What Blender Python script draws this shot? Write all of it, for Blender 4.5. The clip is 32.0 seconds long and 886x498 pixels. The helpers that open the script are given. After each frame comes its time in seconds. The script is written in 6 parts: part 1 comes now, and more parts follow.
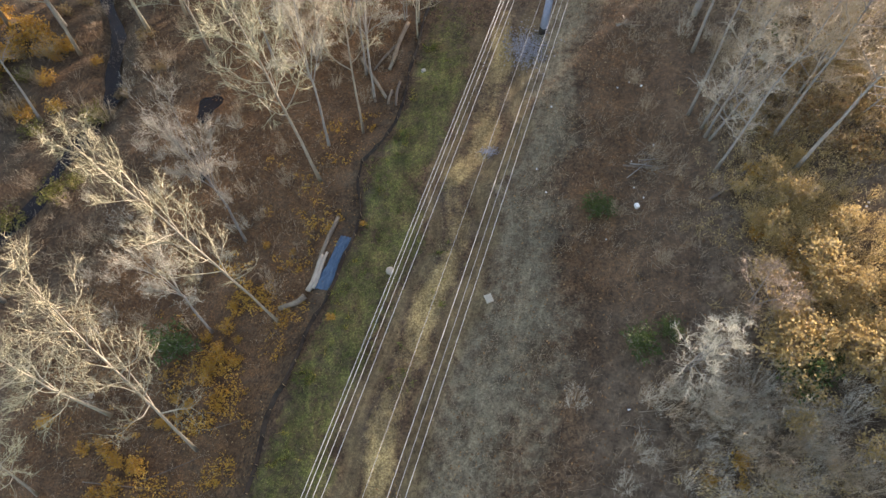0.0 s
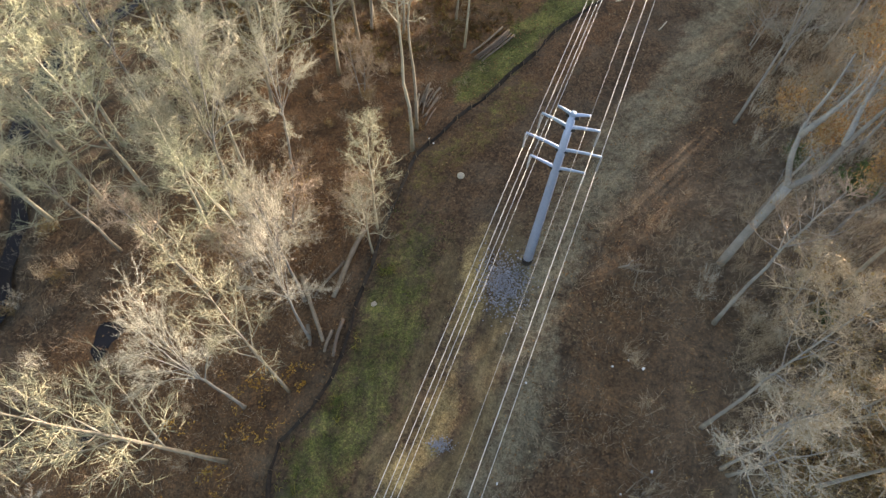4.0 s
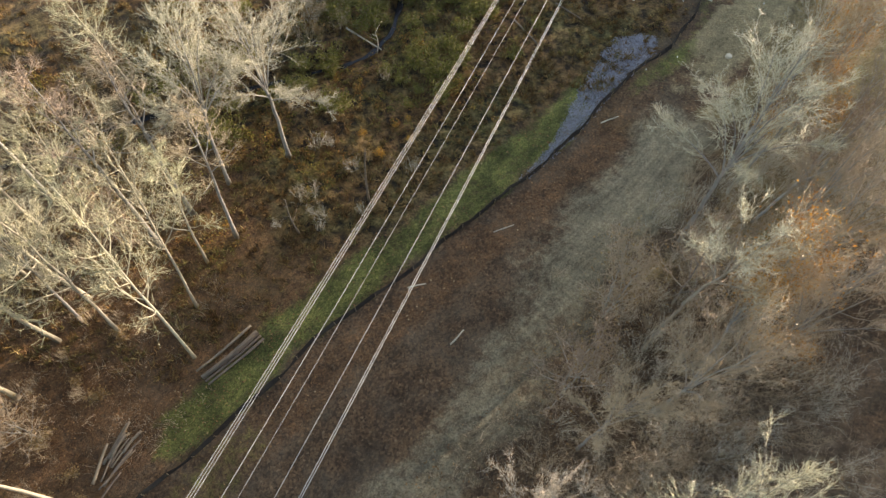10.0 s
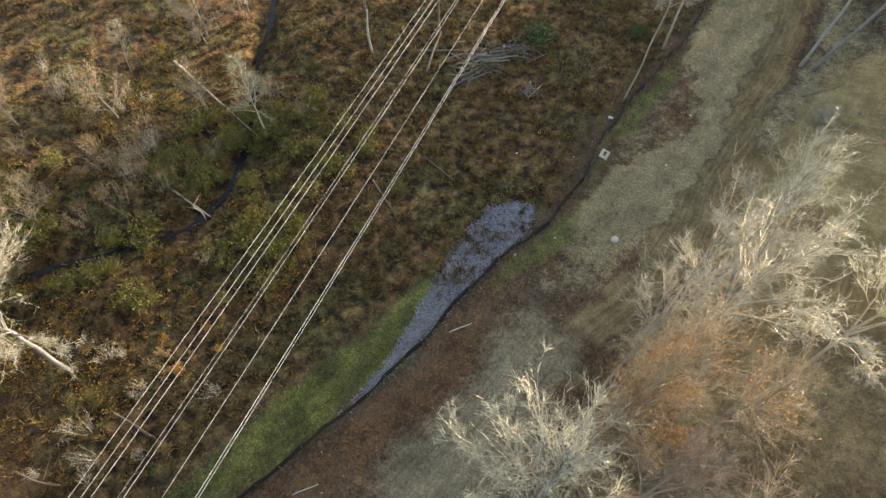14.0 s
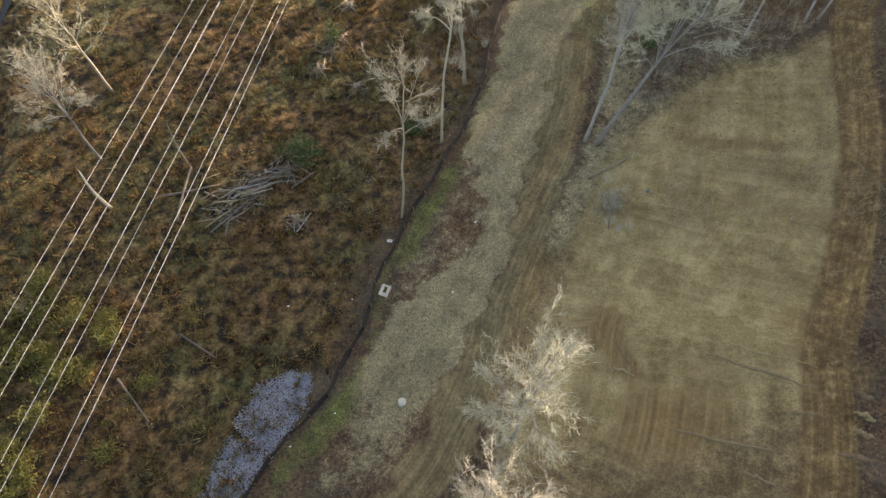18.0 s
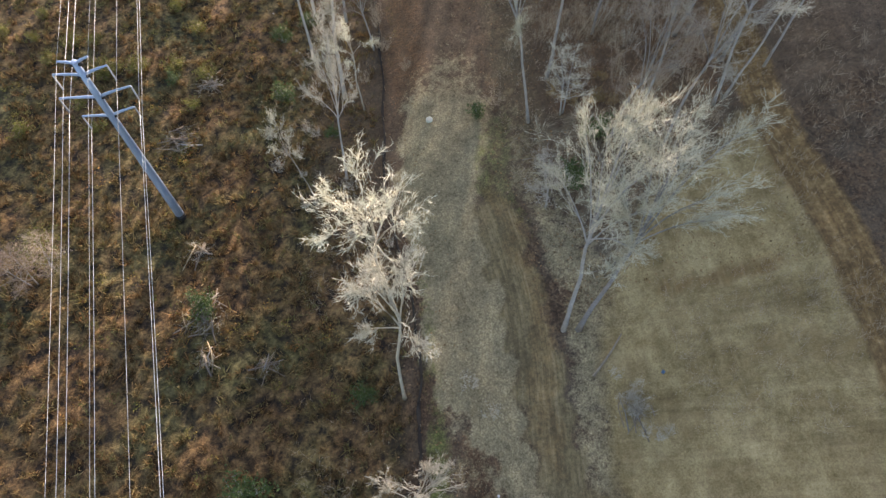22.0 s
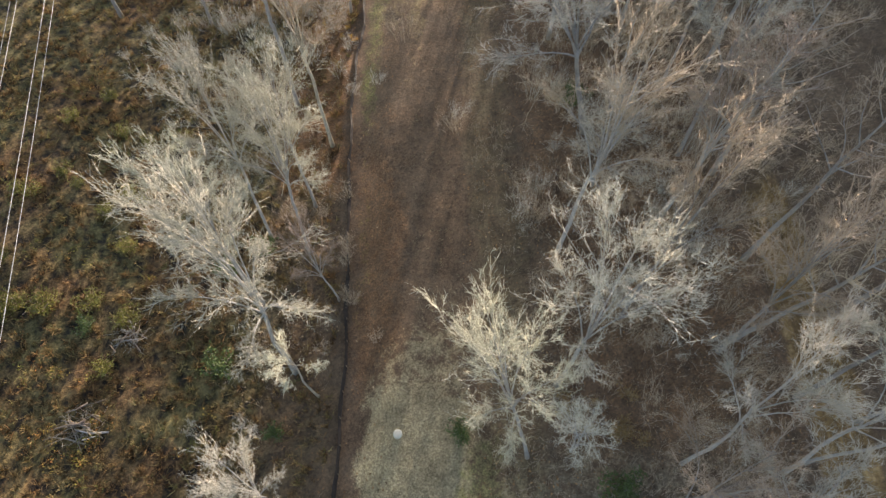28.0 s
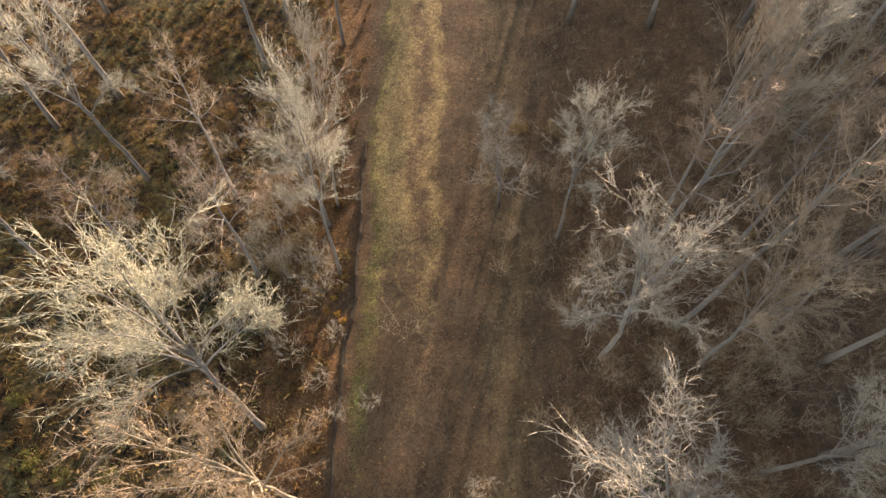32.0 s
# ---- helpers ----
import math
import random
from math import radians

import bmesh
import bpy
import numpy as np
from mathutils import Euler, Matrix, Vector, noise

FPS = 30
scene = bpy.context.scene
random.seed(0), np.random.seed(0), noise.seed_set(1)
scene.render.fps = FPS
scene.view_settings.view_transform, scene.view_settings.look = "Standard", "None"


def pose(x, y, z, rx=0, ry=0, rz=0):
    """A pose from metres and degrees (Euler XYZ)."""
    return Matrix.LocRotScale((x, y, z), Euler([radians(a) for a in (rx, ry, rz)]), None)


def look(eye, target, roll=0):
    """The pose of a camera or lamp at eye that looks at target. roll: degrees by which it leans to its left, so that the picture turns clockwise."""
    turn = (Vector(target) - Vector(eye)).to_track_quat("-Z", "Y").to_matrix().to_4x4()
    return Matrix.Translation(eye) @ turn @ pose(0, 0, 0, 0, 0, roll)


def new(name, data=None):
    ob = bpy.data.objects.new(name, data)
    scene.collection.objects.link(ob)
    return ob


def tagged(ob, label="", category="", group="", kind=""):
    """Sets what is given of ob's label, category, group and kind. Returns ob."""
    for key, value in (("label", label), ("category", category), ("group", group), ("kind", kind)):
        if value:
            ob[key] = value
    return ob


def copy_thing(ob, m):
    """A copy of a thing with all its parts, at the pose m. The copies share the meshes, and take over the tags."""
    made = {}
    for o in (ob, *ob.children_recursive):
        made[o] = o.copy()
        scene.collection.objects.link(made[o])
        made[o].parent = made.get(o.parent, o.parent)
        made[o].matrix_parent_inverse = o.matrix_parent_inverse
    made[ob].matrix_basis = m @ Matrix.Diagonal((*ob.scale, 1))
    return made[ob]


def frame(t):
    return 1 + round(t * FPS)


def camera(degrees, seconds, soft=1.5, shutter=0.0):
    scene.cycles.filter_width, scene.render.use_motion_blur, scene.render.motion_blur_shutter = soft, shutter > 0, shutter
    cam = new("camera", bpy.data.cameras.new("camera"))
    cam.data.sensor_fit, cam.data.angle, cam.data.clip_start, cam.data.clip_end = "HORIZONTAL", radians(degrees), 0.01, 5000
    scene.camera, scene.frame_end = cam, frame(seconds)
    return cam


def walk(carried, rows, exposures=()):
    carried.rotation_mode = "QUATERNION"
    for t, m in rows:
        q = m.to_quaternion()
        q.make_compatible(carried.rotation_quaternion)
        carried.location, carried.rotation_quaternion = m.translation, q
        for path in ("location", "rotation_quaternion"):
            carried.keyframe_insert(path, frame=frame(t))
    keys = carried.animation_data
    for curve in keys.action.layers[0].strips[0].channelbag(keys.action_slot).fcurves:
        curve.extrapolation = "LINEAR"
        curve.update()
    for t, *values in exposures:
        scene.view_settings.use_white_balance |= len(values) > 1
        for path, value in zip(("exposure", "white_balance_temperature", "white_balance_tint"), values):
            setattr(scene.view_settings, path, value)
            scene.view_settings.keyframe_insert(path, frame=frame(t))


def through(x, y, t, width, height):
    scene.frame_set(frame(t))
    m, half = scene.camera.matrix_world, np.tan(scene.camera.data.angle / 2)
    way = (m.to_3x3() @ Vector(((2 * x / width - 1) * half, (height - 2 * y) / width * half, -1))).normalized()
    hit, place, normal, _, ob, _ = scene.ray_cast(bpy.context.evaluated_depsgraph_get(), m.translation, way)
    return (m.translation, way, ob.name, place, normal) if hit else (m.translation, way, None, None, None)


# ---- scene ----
cam = camera(72.1, 32.0, soft=1.45)
METRES, EYE, TILT, LEAN, TURN = 260.0, 58.0, -62.0, -1.45, 0.0
ROWS = [
    (0.0, 0.0, 0.0, 0.0, 0.0, 0.0, -0.0),
    (0.5, 0.0114, 0.0054, 0.0098, 0.62, -0.07, -1.01),
    (1.0, 0.0193, 0.0116, 0.022, 1.19, -0.17, -2.04),
    (1.5, 0.0236, 0.019, 0.0363, 1.56, -0.2, -2.5),
    (2.0, 0.0242, 0.0271, 0.0513, 1.67, -0.25, -2.76),
    (2.5, 0.0222, 0.0356, 0.0665, 1.74, -0.2, -2.87),
    (3.0, 0.0199, 0.0442, 0.0821, 1.64, -0.24, -2.93),
    (3.5, 0.0211, 0.0525, 0.0973, 1.88, -0.16, -3.22),
    (5.5, 0.0521, 0.0796, 0.1469, 2.91, -0.17, -4.07),
    (6.0, 0.0631, 0.0853, 0.1564, 2.81, -0.05, -4.19),
    (6.5, 0.0756, 0.0908, 0.1657, 2.8, -0.03, -4.34),
    (7.0, 0.0872, 0.0961, 0.1762, 2.66, 0.0, -4.4),
    (7.5, 0.0974, 0.1029, 0.1887, 2.79, 0.02, -4.38),
    (8.0, 0.1053, 0.1104, 0.2027, 2.85, 0.05, -4.57),
    (8.5, 0.1103, 0.1183, 0.2174, 2.99, 0.19, -4.8),
    (9.0, 0.1134, 0.1264, 0.2332, 3.06, 0.17, -4.79),
    (9.5, 0.1175, 0.1346, 0.2486, 3.08, 0.2, -4.85),
    (10.0, 0.1229, 0.1425, 0.2629, 3.17, 0.31, -5.0),
    (10.5, 0.1294, 0.1502, 0.2769, 3.28, 0.37, -5.06),
    (11.0, 0.1372, 0.1572, 0.2898, 3.31, 0.4, -5.18),
    (11.5, 0.1461, 0.1635, 0.3016, 3.39, 0.37, -5.28),
    (12.0, 0.1554, 0.1696, 0.3131, 3.48, 0.27, -5.41),
    (12.5, 0.1639, 0.1757, 0.3247, 3.57, 0.28, -5.52),
    (13.0, 0.1713, 0.182, 0.3369, 3.62, 0.16, -5.66),
    (13.5, 0.1782, 0.1886, 0.3495, 3.73, 0.07, -5.8),
    (15.5, 0.2146, 0.2115, 0.3922, 3.38, 0.18, -4.46),
    (16.0, 0.2272, 0.2153, 0.3983, 2.2, 0.25, -2.4),
    (16.5, 0.2393, 0.2187, 0.4042, 1.32, 0.3, -0.96),
    (17.0, 0.2466, 0.2225, 0.4101, -0.41, 0.29, 2.13),
    (17.5, 0.2501, 0.2272, 0.4181, -2.07, 0.05, 5.14),
    (18.0, 0.2514, 0.2325, 0.4274, -2.38, -0.02, 5.85),
    (18.5, 0.2509, 0.2391, 0.4391, -2.75, -0.03, 6.74),
    (19.0, 0.2496, 0.2472, 0.4524, -5.86, -0.41, 12.18),
    (19.5, 0.2452, 0.2551, 0.4679, -9.89, -1.68, 18.78),
    (20.0, 0.2423, 0.2633, 0.4847, -11.98, -2.49, 21.99),
    (20.5, 0.2418, 0.2711, 0.5009, -12.49, -2.7, 22.99),
    (21.0, 0.2439, 0.2778, 0.5136, -14.09, -3.41, 25.35),
    (21.5, 0.2466, 0.2841, 0.5251, -16.22, -4.47, 28.32),
    (22.0, 0.2506, 0.2893, 0.5347, -16.56, -4.64, 28.82),
    (22.5, 0.2556, 0.2934, 0.5413, -16.81, -4.73, 29.01),
    (23.0, 0.2628, 0.2962, 0.5455, -16.93, -4.81, 29.28),
    (23.5, 0.2721, 0.2984, 0.5479, -17.04, -4.9, 29.4),
    (24.0, 0.2822, 0.3002, 0.551, -17.03, -4.97, 29.48),
    (24.5, 0.2916, 0.3029, 0.5563, -16.84, -5.03, 29.29),
    (26.5, 0.3172, 0.3247, 0.5941, -13.98, -3.51, 25.6),
    (27.0, 0.3233, 0.3313, 0.6061, -14.45, -3.6, 26.11),
    (27.5, 0.3301, 0.3379, 0.6191, -14.44, -3.62, 25.99),
    (28.0, 0.338, 0.345, 0.6325, -14.4, -3.63, 25.95),
    (28.5, 0.3462, 0.3523, 0.6467, -14.46, -3.79, 25.84),
    (29.0, 0.3557, 0.3603, 0.6609, -14.26, -3.69, 25.65),
    (29.5, 0.3653, 0.3685, 0.6758, -14.13, -3.68, 25.5),
    (30.0, 0.3753, 0.3769, 0.6911, -13.89, -3.59, 25.25),
    (30.5, 0.3844, 0.3854, 0.7068, -13.85, -3.56, 25.04),
    (31.0, 0.3936, 0.3943, 0.7231, -13.88, -3.78, 24.94),
    (31.5, 0.4025, 0.4032, 0.7395, -13.86, -3.95, 24.76),
    (32.0, 0.4113, 0.412, 0.7552, -13.8, -4.05, 24.56),
]
walk(cam, [(t, pose(0, 0, EYE, TILT, LEAN, TURN) @ pose(METRES * x, METRES * y, METRES * z, 90 + pitch, roll, yaw)) for t, x, y, z, yaw, pitch, roll in ROWS],
     exposures=[(0.0, 2.2, 7250, 25), (3.0, 2.12, 7150, 22), (5.0, 1.95, 7400, 20), (8.0, 1.94, 7250, 20), (11.0, 2.01, 7500, 18), (18.0, 2.13, 7600, 22), (19.0, 2.16, 7400, 24), (20.0, 2.15, 6900, 27), (22.0, 2.12, 6750, 25), (24.0, 2.03, 6750, 23), (26.5, 2.09, 6700, 22), (29.0, 2.0, 7150, 23), (32.0, 1.81, 8250, 28)])

# ---- light: low late-autumn sun over the woods on the hillside ----
SUN_EL, SUN_AZ = 9.4, 47.0
world = bpy.data.worlds.new("sky")
scene.world = world
world.use_nodes = True
wn = world.node_tree
sky = wn.nodes.new("ShaderNodeTexSky")
sky.sky_type = "NISHITA"
sky.sun_disc = False
sky.sun_elevation, sky.sun_rotation = radians(SUN_EL), radians(90 - SUN_AZ)
wn.nodes["Background"].inputs["Strength"].default_value = 0.135
wn.links.new(sky.outputs["Color"], wn.nodes["Background"].inputs["Color"])
sun_data = bpy.data.lights.new("sun", "SUN")
sun_data.energy, sun_data.angle, sun_data.color = 3.9, radians(0.9), (1.0, 0.89, 0.72)
sun = new("sun", sun_data)
ca, sa, ce, se = math.cos(radians(SUN_AZ)), math.sin(radians(SUN_AZ)), math.cos(radians(SUN_EL)), math.sin(radians(SUN_EL))
sun.matrix_world = look((200 * ca, 200 * sa, 200), (200 * ca - ca * ce, 200 * sa - sa * ce, 200 - se))

# ---- materials ----


def node_mat(name, rough=0.9, metal=0.0):
    m = bpy.data.materials.new(name)
    m.use_nodes = True
    b = m.node_tree.nodes["Principled BSDF"]
    b.inputs["Roughness"].default_value, b.inputs["Metallic"].default_value = rough, metal
    b.inputs["Specular IOR Level"].default_value = 0.25
    return m, m.node_tree, b


def nd(nt, kind, **inputs):
    n = nt.nodes.new(kind)
    for k, v in inputs.items():
        n.inputs[k.replace("_", " ")].default_value = v
    return n


def noise_out(nt, vec, scale, detail=4.0, rough=0.6):
    n = nd(nt, "ShaderNodeTexNoise", Scale=scale, Detail=detail, Roughness=rough)
    if vec is not None:
        nt.links.new(vec, n.inputs["Vector"])
    return n.outputs["Fac"]


def ramp(nt, fac, stops):
    r = nt.nodes.new("ShaderNodeValToRGB")
    while len(r.color_ramp.elements) < len(stops):
        r.color_ramp.elements.new(0.5)
    for e, (p, c) in zip(r.color_ramp.elements, stops):
        e.position, e.color = p, (*c, 1)
    nt.links.new(fac, r.inputs["Fac"])
    return r.outputs["Color"]


def mixc(nt, fac, a, b, mode="MIX"):
    m = nt.nodes.new("ShaderNodeMix")
    m.data_type, m.blend_type = "RGBA", mode
    for sock, v in ((m.inputs[0], fac), (m.inputs[6], a), (m.inputs[7], b)):
        if isinstance(v, (int, float)):
            sock.default_value = v
        elif isinstance(v, tuple):
            sock.default_value = (*v, 1)
        else:
            nt.links.new(v, sock)
    return m.outputs[2]


def math_n(nt, op, a, b=0.0, c=None, clamp=False):
    m = nt.nodes.new("ShaderNodeMath")
    m.operation, m.use_clamp = op, clamp
    for i, v in enumerate((a, b) if c is None else (a, b, c)):
        if isinstance(v, (int, float)):
            m.inputs[i].default_value = v
        else:
            nt.links.new(v, m.inputs[i])
    return m.outputs[0]


def bump(nt, b, height, strength, dist):
    n = nd(nt, "ShaderNodeBump", Strength=strength, Distance=dist)
    nt.links.new(height, n.inputs["Height"])
    nt.links.new(n.outputs["Normal"], b.inputs["Normal"])


def simple(name, lo, hi, scale=6.0, rough=0.9, metal=0.0, relief=0.4, dist=0.02, vary="object", sheen=0.25):
    """A two-tone grained surface; each object or island takes its own shade."""
    m, nt, b = node_mat(name, rough, metal)
    b.inputs["Specular IOR Level"].default_value = sheen
    co = nt.nodes.new("ShaderNodeTexCoord").outputs["Object"]
    fine = noise_out(nt, co, scale * 5, 5)
    big = noise_out(nt, co, scale * 0.5, 3)
    f = math_n(nt, "ADD", math_n(nt, "MULTIPLY", fine, 0.6), math_n(nt, "MULTIPLY", big, 0.6))
    col = ramp(nt, f, [(0.35, lo), (0.85, hi)])
    if vary == "island":
        rnd = nt.nodes.new("ShaderNodeNewGeometry").outputs["Random Per Island"]
    else:
        rnd = nt.nodes.new("ShaderNodeObjectInfo").outputs["Random"]
    hs = nt.nodes.new("ShaderNodeHueSaturation")
    nt.links.new(col, hs.inputs["Color"])
    nt.links.new(math_n(nt, "MULTIPLY_ADD", rnd, 0.5, 0.75), hs.inputs["Value"])
    nt.links.new(math_n(nt, "MULTIPLY_ADD", rnd, 0.03, 0.485), hs.inputs["Hue"])
    nt.links.new(hs.outputs["Color"], b.inputs["Base Color"])
    bump(nt, b, fine, relief, dist)
    return m


def leafy(name, stops, rough=0.75, through=0.25):
    """Foliage: the colour of each leaf or clump is drawn from a ramp."""
    m, nt, b = node_mat(name, rough)
    geo = nt.nodes.new("ShaderNodeNewGeometry").outputs["Random Per Island"]
    info = nt.nodes.new("ShaderNodeObjectInfo").outputs["Random"]
    co = nt.nodes.new("ShaderNodeTexCoord").outputs["Object"]
    patch = math_n(nt, "MULTIPLY_ADD", noise_out(nt, co, 0.35, 3), 1.6, -0.55)
    f = math_n(nt, "ADD", math_n(nt, "MULTIPLY", geo, 0.55), math_n(nt, "ADD", math_n(nt, "MULTIPLY", patch, 0.6), math_n(nt, "MULTIPLY", info, 0.08)), clamp=True)
    col = ramp(nt, f, stops)
    col = mixc(nt, math_n(nt, "MULTIPLY", noise_out(nt, co, 9.0, 2), 0.35), col, (0.05, 0.04, 0.02))
    nt.links.new(col, b.inputs["Base Color"])
    tr = nt.nodes.new("ShaderNodeBsdfTranslucent")
    nt.links.new(col, tr.inputs["Color"])
    mx = nt.nodes.new("ShaderNodeMixShader")
    mx.inputs[0].default_value = through
    nt.links.new(b.outputs[0], mx.inputs[1])
    nt.links.new(tr.outputs[0], mx.inputs[2])
    nt.links.new(mx.outputs[0], nt.nodes["Material Output"].inputs["Surface"])
    return m


def tufty(name, stops, through=0.2):
    """Tufts whose clumps each carry a tint of their own."""
    m, nt, b = node_mat(name, 0.85)
    at = nt.nodes.new("ShaderNodeAttribute")
    at.attribute_name = "tint"
    geo = nt.nodes.new("ShaderNodeNewGeometry").outputs["Random Per Island"]
    co = nt.nodes.new("ShaderNodeTexCoord").outputs["Object"]
    patch = math_n(nt, "MULTIPLY_ADD", noise_out(nt, co, 0.13, 3), 1.5, -0.75)
    f = math_n(nt, "ADD", math_n(nt, "MULTIPLY", at.outputs["Fac"], 0.75), math_n(nt, "ADD", math_n(nt, "MULTIPLY", geo, 0.25), math_n(nt, "MULTIPLY", patch, 0.6)), clamp=True)
    col = ramp(nt, f, stops)
    hs = nt.nodes.new("ShaderNodeHueSaturation")
    nt.links.new(col, hs.inputs["Color"])
    nt.links.new(math_n(nt, "MULTIPLY_ADD", geo, 0.7, 0.6), hs.inputs["Value"])
    nt.links.new(hs.outputs["Color"], b.inputs["Base Color"])
    tr = nt.nodes.new("ShaderNodeBsdfTranslucent")
    nt.links.new(hs.outputs["Color"], tr.inputs["Color"])
    mx = nt.nodes.new("ShaderNodeMixShader")
    mx.inputs[0].default_value = through
    nt.links.new(b.outputs[0], mx.inputs[1])
    nt.links.new(tr.outputs[0], mx.inputs[2])
    nt.links.new(mx.outputs[0], nt.nodes["Material Output"].inputs["Surface"])
    return m


M_BARK_PALE = simple("pale_bark", (0.20, 0.175, 0.13), (0.50, 0.47, 0.38), 1.2, relief=0.6, dist=0.03)
M_BARK_GREY = simple("grey_bark", (0.16, 0.155, 0.145), (0.38, 0.37, 0.345), 1.5, relief=0.6, dist=0.03)
M_TWIG_PALE = simple("pale_twigs", (0.25, 0.238, 0.145), (0.45, 0.43, 0.285), 0.8, rough=0.55, relief=0.1, sheen=0.5)
M_TWIG_GREY = simple("grey_twigs", (0.33, 0.30, 0.23), (0.55, 0.51, 0.415), 0.8, rough=0.55, relief=0.1, sheen=0.5)
M_TWIG_RED = simple("russet_twigs", (0.25, 0.188, 0.125), (0.445, 0.350, 0.245), 0.8, rough=0.55, relief=0.1, sheen=0.5)
M_LEAF_ORANGE = leafy("russet_leaves", [(0.0, (0.16, 0.09, 0.045)), (0.25, (0.33, 0.19, 0.08)), (0.45, (0.30, 0.235, 0.11)), (0.7, (0.44, 0.29, 0.12)), (1.0, (0.54, 0.45, 0.30))])
M_LEAF_YELLOW = leafy("yellow_leaves", [(0.0, (0.40, 0.19, 0.04)), (0.5, (0.60, 0.34, 0.06)), (1.0, (0.66, 0.48, 0.13))])
M_LEAF_OAK = leafy("rusty_oak_leaves", [(0.0, (0.20, 0.085, 0.035)), (0.3, (0.38, 0.19, 0.075)), (0.5, (0.34, 0.25, 0.12)), (0.75, (0.52, 0.31, 0.12)), (1.0, (0.62, 0.50, 0.31))])
M_LEAF_AMBER = leafy("amber_leaves", [(0.0, (0.30, 0.12, 0.03)), (0.4, (0.52, 0.24, 0.05)), (0.75, (0.62, 0.34, 0.07)), (1.0, (0.60, 0.46, 0.18))], through=0.35)
M_LEAF_GOLD = leafy("dry_golden_leaves", [(0.0, (0.40, 0.28, 0.12)), (0.5, (0.58, 0.43, 0.18)), (1.0, (0.66, 0.55, 0.32))], through=0.35)
# Paler copies of the grey twigs: sunlight on lit crowns put into the colour.
M_TWIG_SUN = simple("sunlit_twigs", (0.34, 0.32, 0.225), (0.55, 0.52, 0.39), 0.8, rough=0.55, relief=0.1, sheen=0.5)
M_TWIG_SUN_CREAM = simple("sunlit_cream_twigs", (0.44, 0.41, 0.30), (0.62, 0.58, 0.44), 0.8, rough=0.55, relief=0.1, sheen=0.5)
M_LEAF_OLIVE = leafy("olive_leaves", [(0.0, (0.08, 0.085, 0.02)), (0.5, (0.20, 0.195, 0.045)), (1.0, (0.36, 0.32, 0.075))])
M_LEAF_GREEN = leafy("evergreen_leaves", [(0.0, (0.04, 0.07, 0.02)), (0.6, (0.08, 0.13, 0.035)), (1.0, (0.14, 0.19, 0.065))], rough=0.6, through=0.2)
M_WEED = tufty("yellowing_weeds", [(0.0, (0.060, 0.075, 0.020)), (0.25, (0.120, 0.155, 0.036)), (0.5, (0.200, 0.210, 0.050)), (0.7, (0.330, 0.270, 0.070)), (0.85, (0.150, 0.165, 0.045)), (1.0, (0.420, 0.310, 0.090))])
M_MARSH = tufty("marsh_grass_blades", [(0.0, (0.058, 0.043, 0.018)), (0.2, (0.144, 0.081, 0.031)), (0.4, (0.226, 0.136, 0.055)), (0.55, (0.154, 0.120, 0.046)), (0.7, (0.259, 0.171, 0.073)), (0.85, (0.144, 0.139, 0.046)), (1.0, (0.346, 0.259, 0.119))])
M_SCRUB = tufty("marsh_shrub_leaves", [(0.0, (0.05, 0.06, 0.018)), (0.3, (0.13, 0.13, 0.03)), (0.5, (0.24, 0.20, 0.045)), (0.7, (0.30, 0.15, 0.04)), (0.85, (0.20, 0.085, 0.03)), (1.0, (0.38, 0.26, 0.06))])
M_GOLD = tufty("golden_brush_leaves", [(0.0, (0.34, 0.25, 0.13)), (0.35, (0.52, 0.40, 0.20)), (0.7, (0.62, 0.47, 0.20)), (1.0, (0.66, 0.56, 0.35))], through=0.4)
M_GRASS_GREEN = tufty("green_grass_blades", [(0.0, (0.06, 0.08, 0.02)), (0.5, (0.12, 0.145, 0.04)), (0.8, (0.19, 0.20, 0.06)), (1.0, (0.30, 0.26, 0.11))])
M_GRASS_DRY = tufty("dry_grass_blades", [(0.0, (0.15, 0.13, 0.075)), (0.5, (0.24, 0.21, 0.12)), (1.0, (0.34, 0.30, 0.18))])
M_LITTER = tufty("fallen_leaves", [(0.0, (0.09, 0.05, 0.025)), (0.5, (0.20, 0.11, 0.05)), (0.85, (0.30, 0.18, 0.08)), (1.0, (0.38, 0.30, 0.18))])
# The blue in this steel colour stands for skylight reflected in shade.
M_STEEL = simple("sky_tinted_galvanised_steel", (0.24, 0.32, 0.44), (0.34, 0.43, 0.56), 1.0, rough=0.55, metal=0.35, relief=0.05)
M_WIRE = simple("aluminium_wire", (0.60, 0.60, 0.58), (0.75, 0.74, 0.70), 1.0, rough=0.5, metal=0.3, relief=0.0)
M_SOIL = simple("bare_ochre_soil", (0.13, 0.095, 0.05), (0.36, 0.28, 0.16), 2.0, relief=0.7, dist=0.05)
M_DARK = simple("dark_coating", (0.02, 0.02, 0.02), (0.05, 0.045, 0.04), 3.0)
M_INSUL = simple("grey_insulator", (0.30, 0.31, 0.32), (0.45, 0.46, 0.47), 5.0, rough=0.4)
M_FABRIC = simple("black_silt_fabric", (0.016, 0.014, 0.012), (0.05, 0.042, 0.034), 4.0, rough=0.85)
M_STAKE = simple("wooden_stake", (0.20, 0.15, 0.09), (0.38, 0.30, 0.20), 6.0)
M_LOG = simple("weathered_log", (0.12, 0.095, 0.07), (0.29, 0.24, 0.185), 2.0, relief=0.7, dist=0.03)
M_LOG_PALE = simple("barkless_log", (0.36, 0.32, 0.25), (0.58, 0.54, 0.44), 2.0)
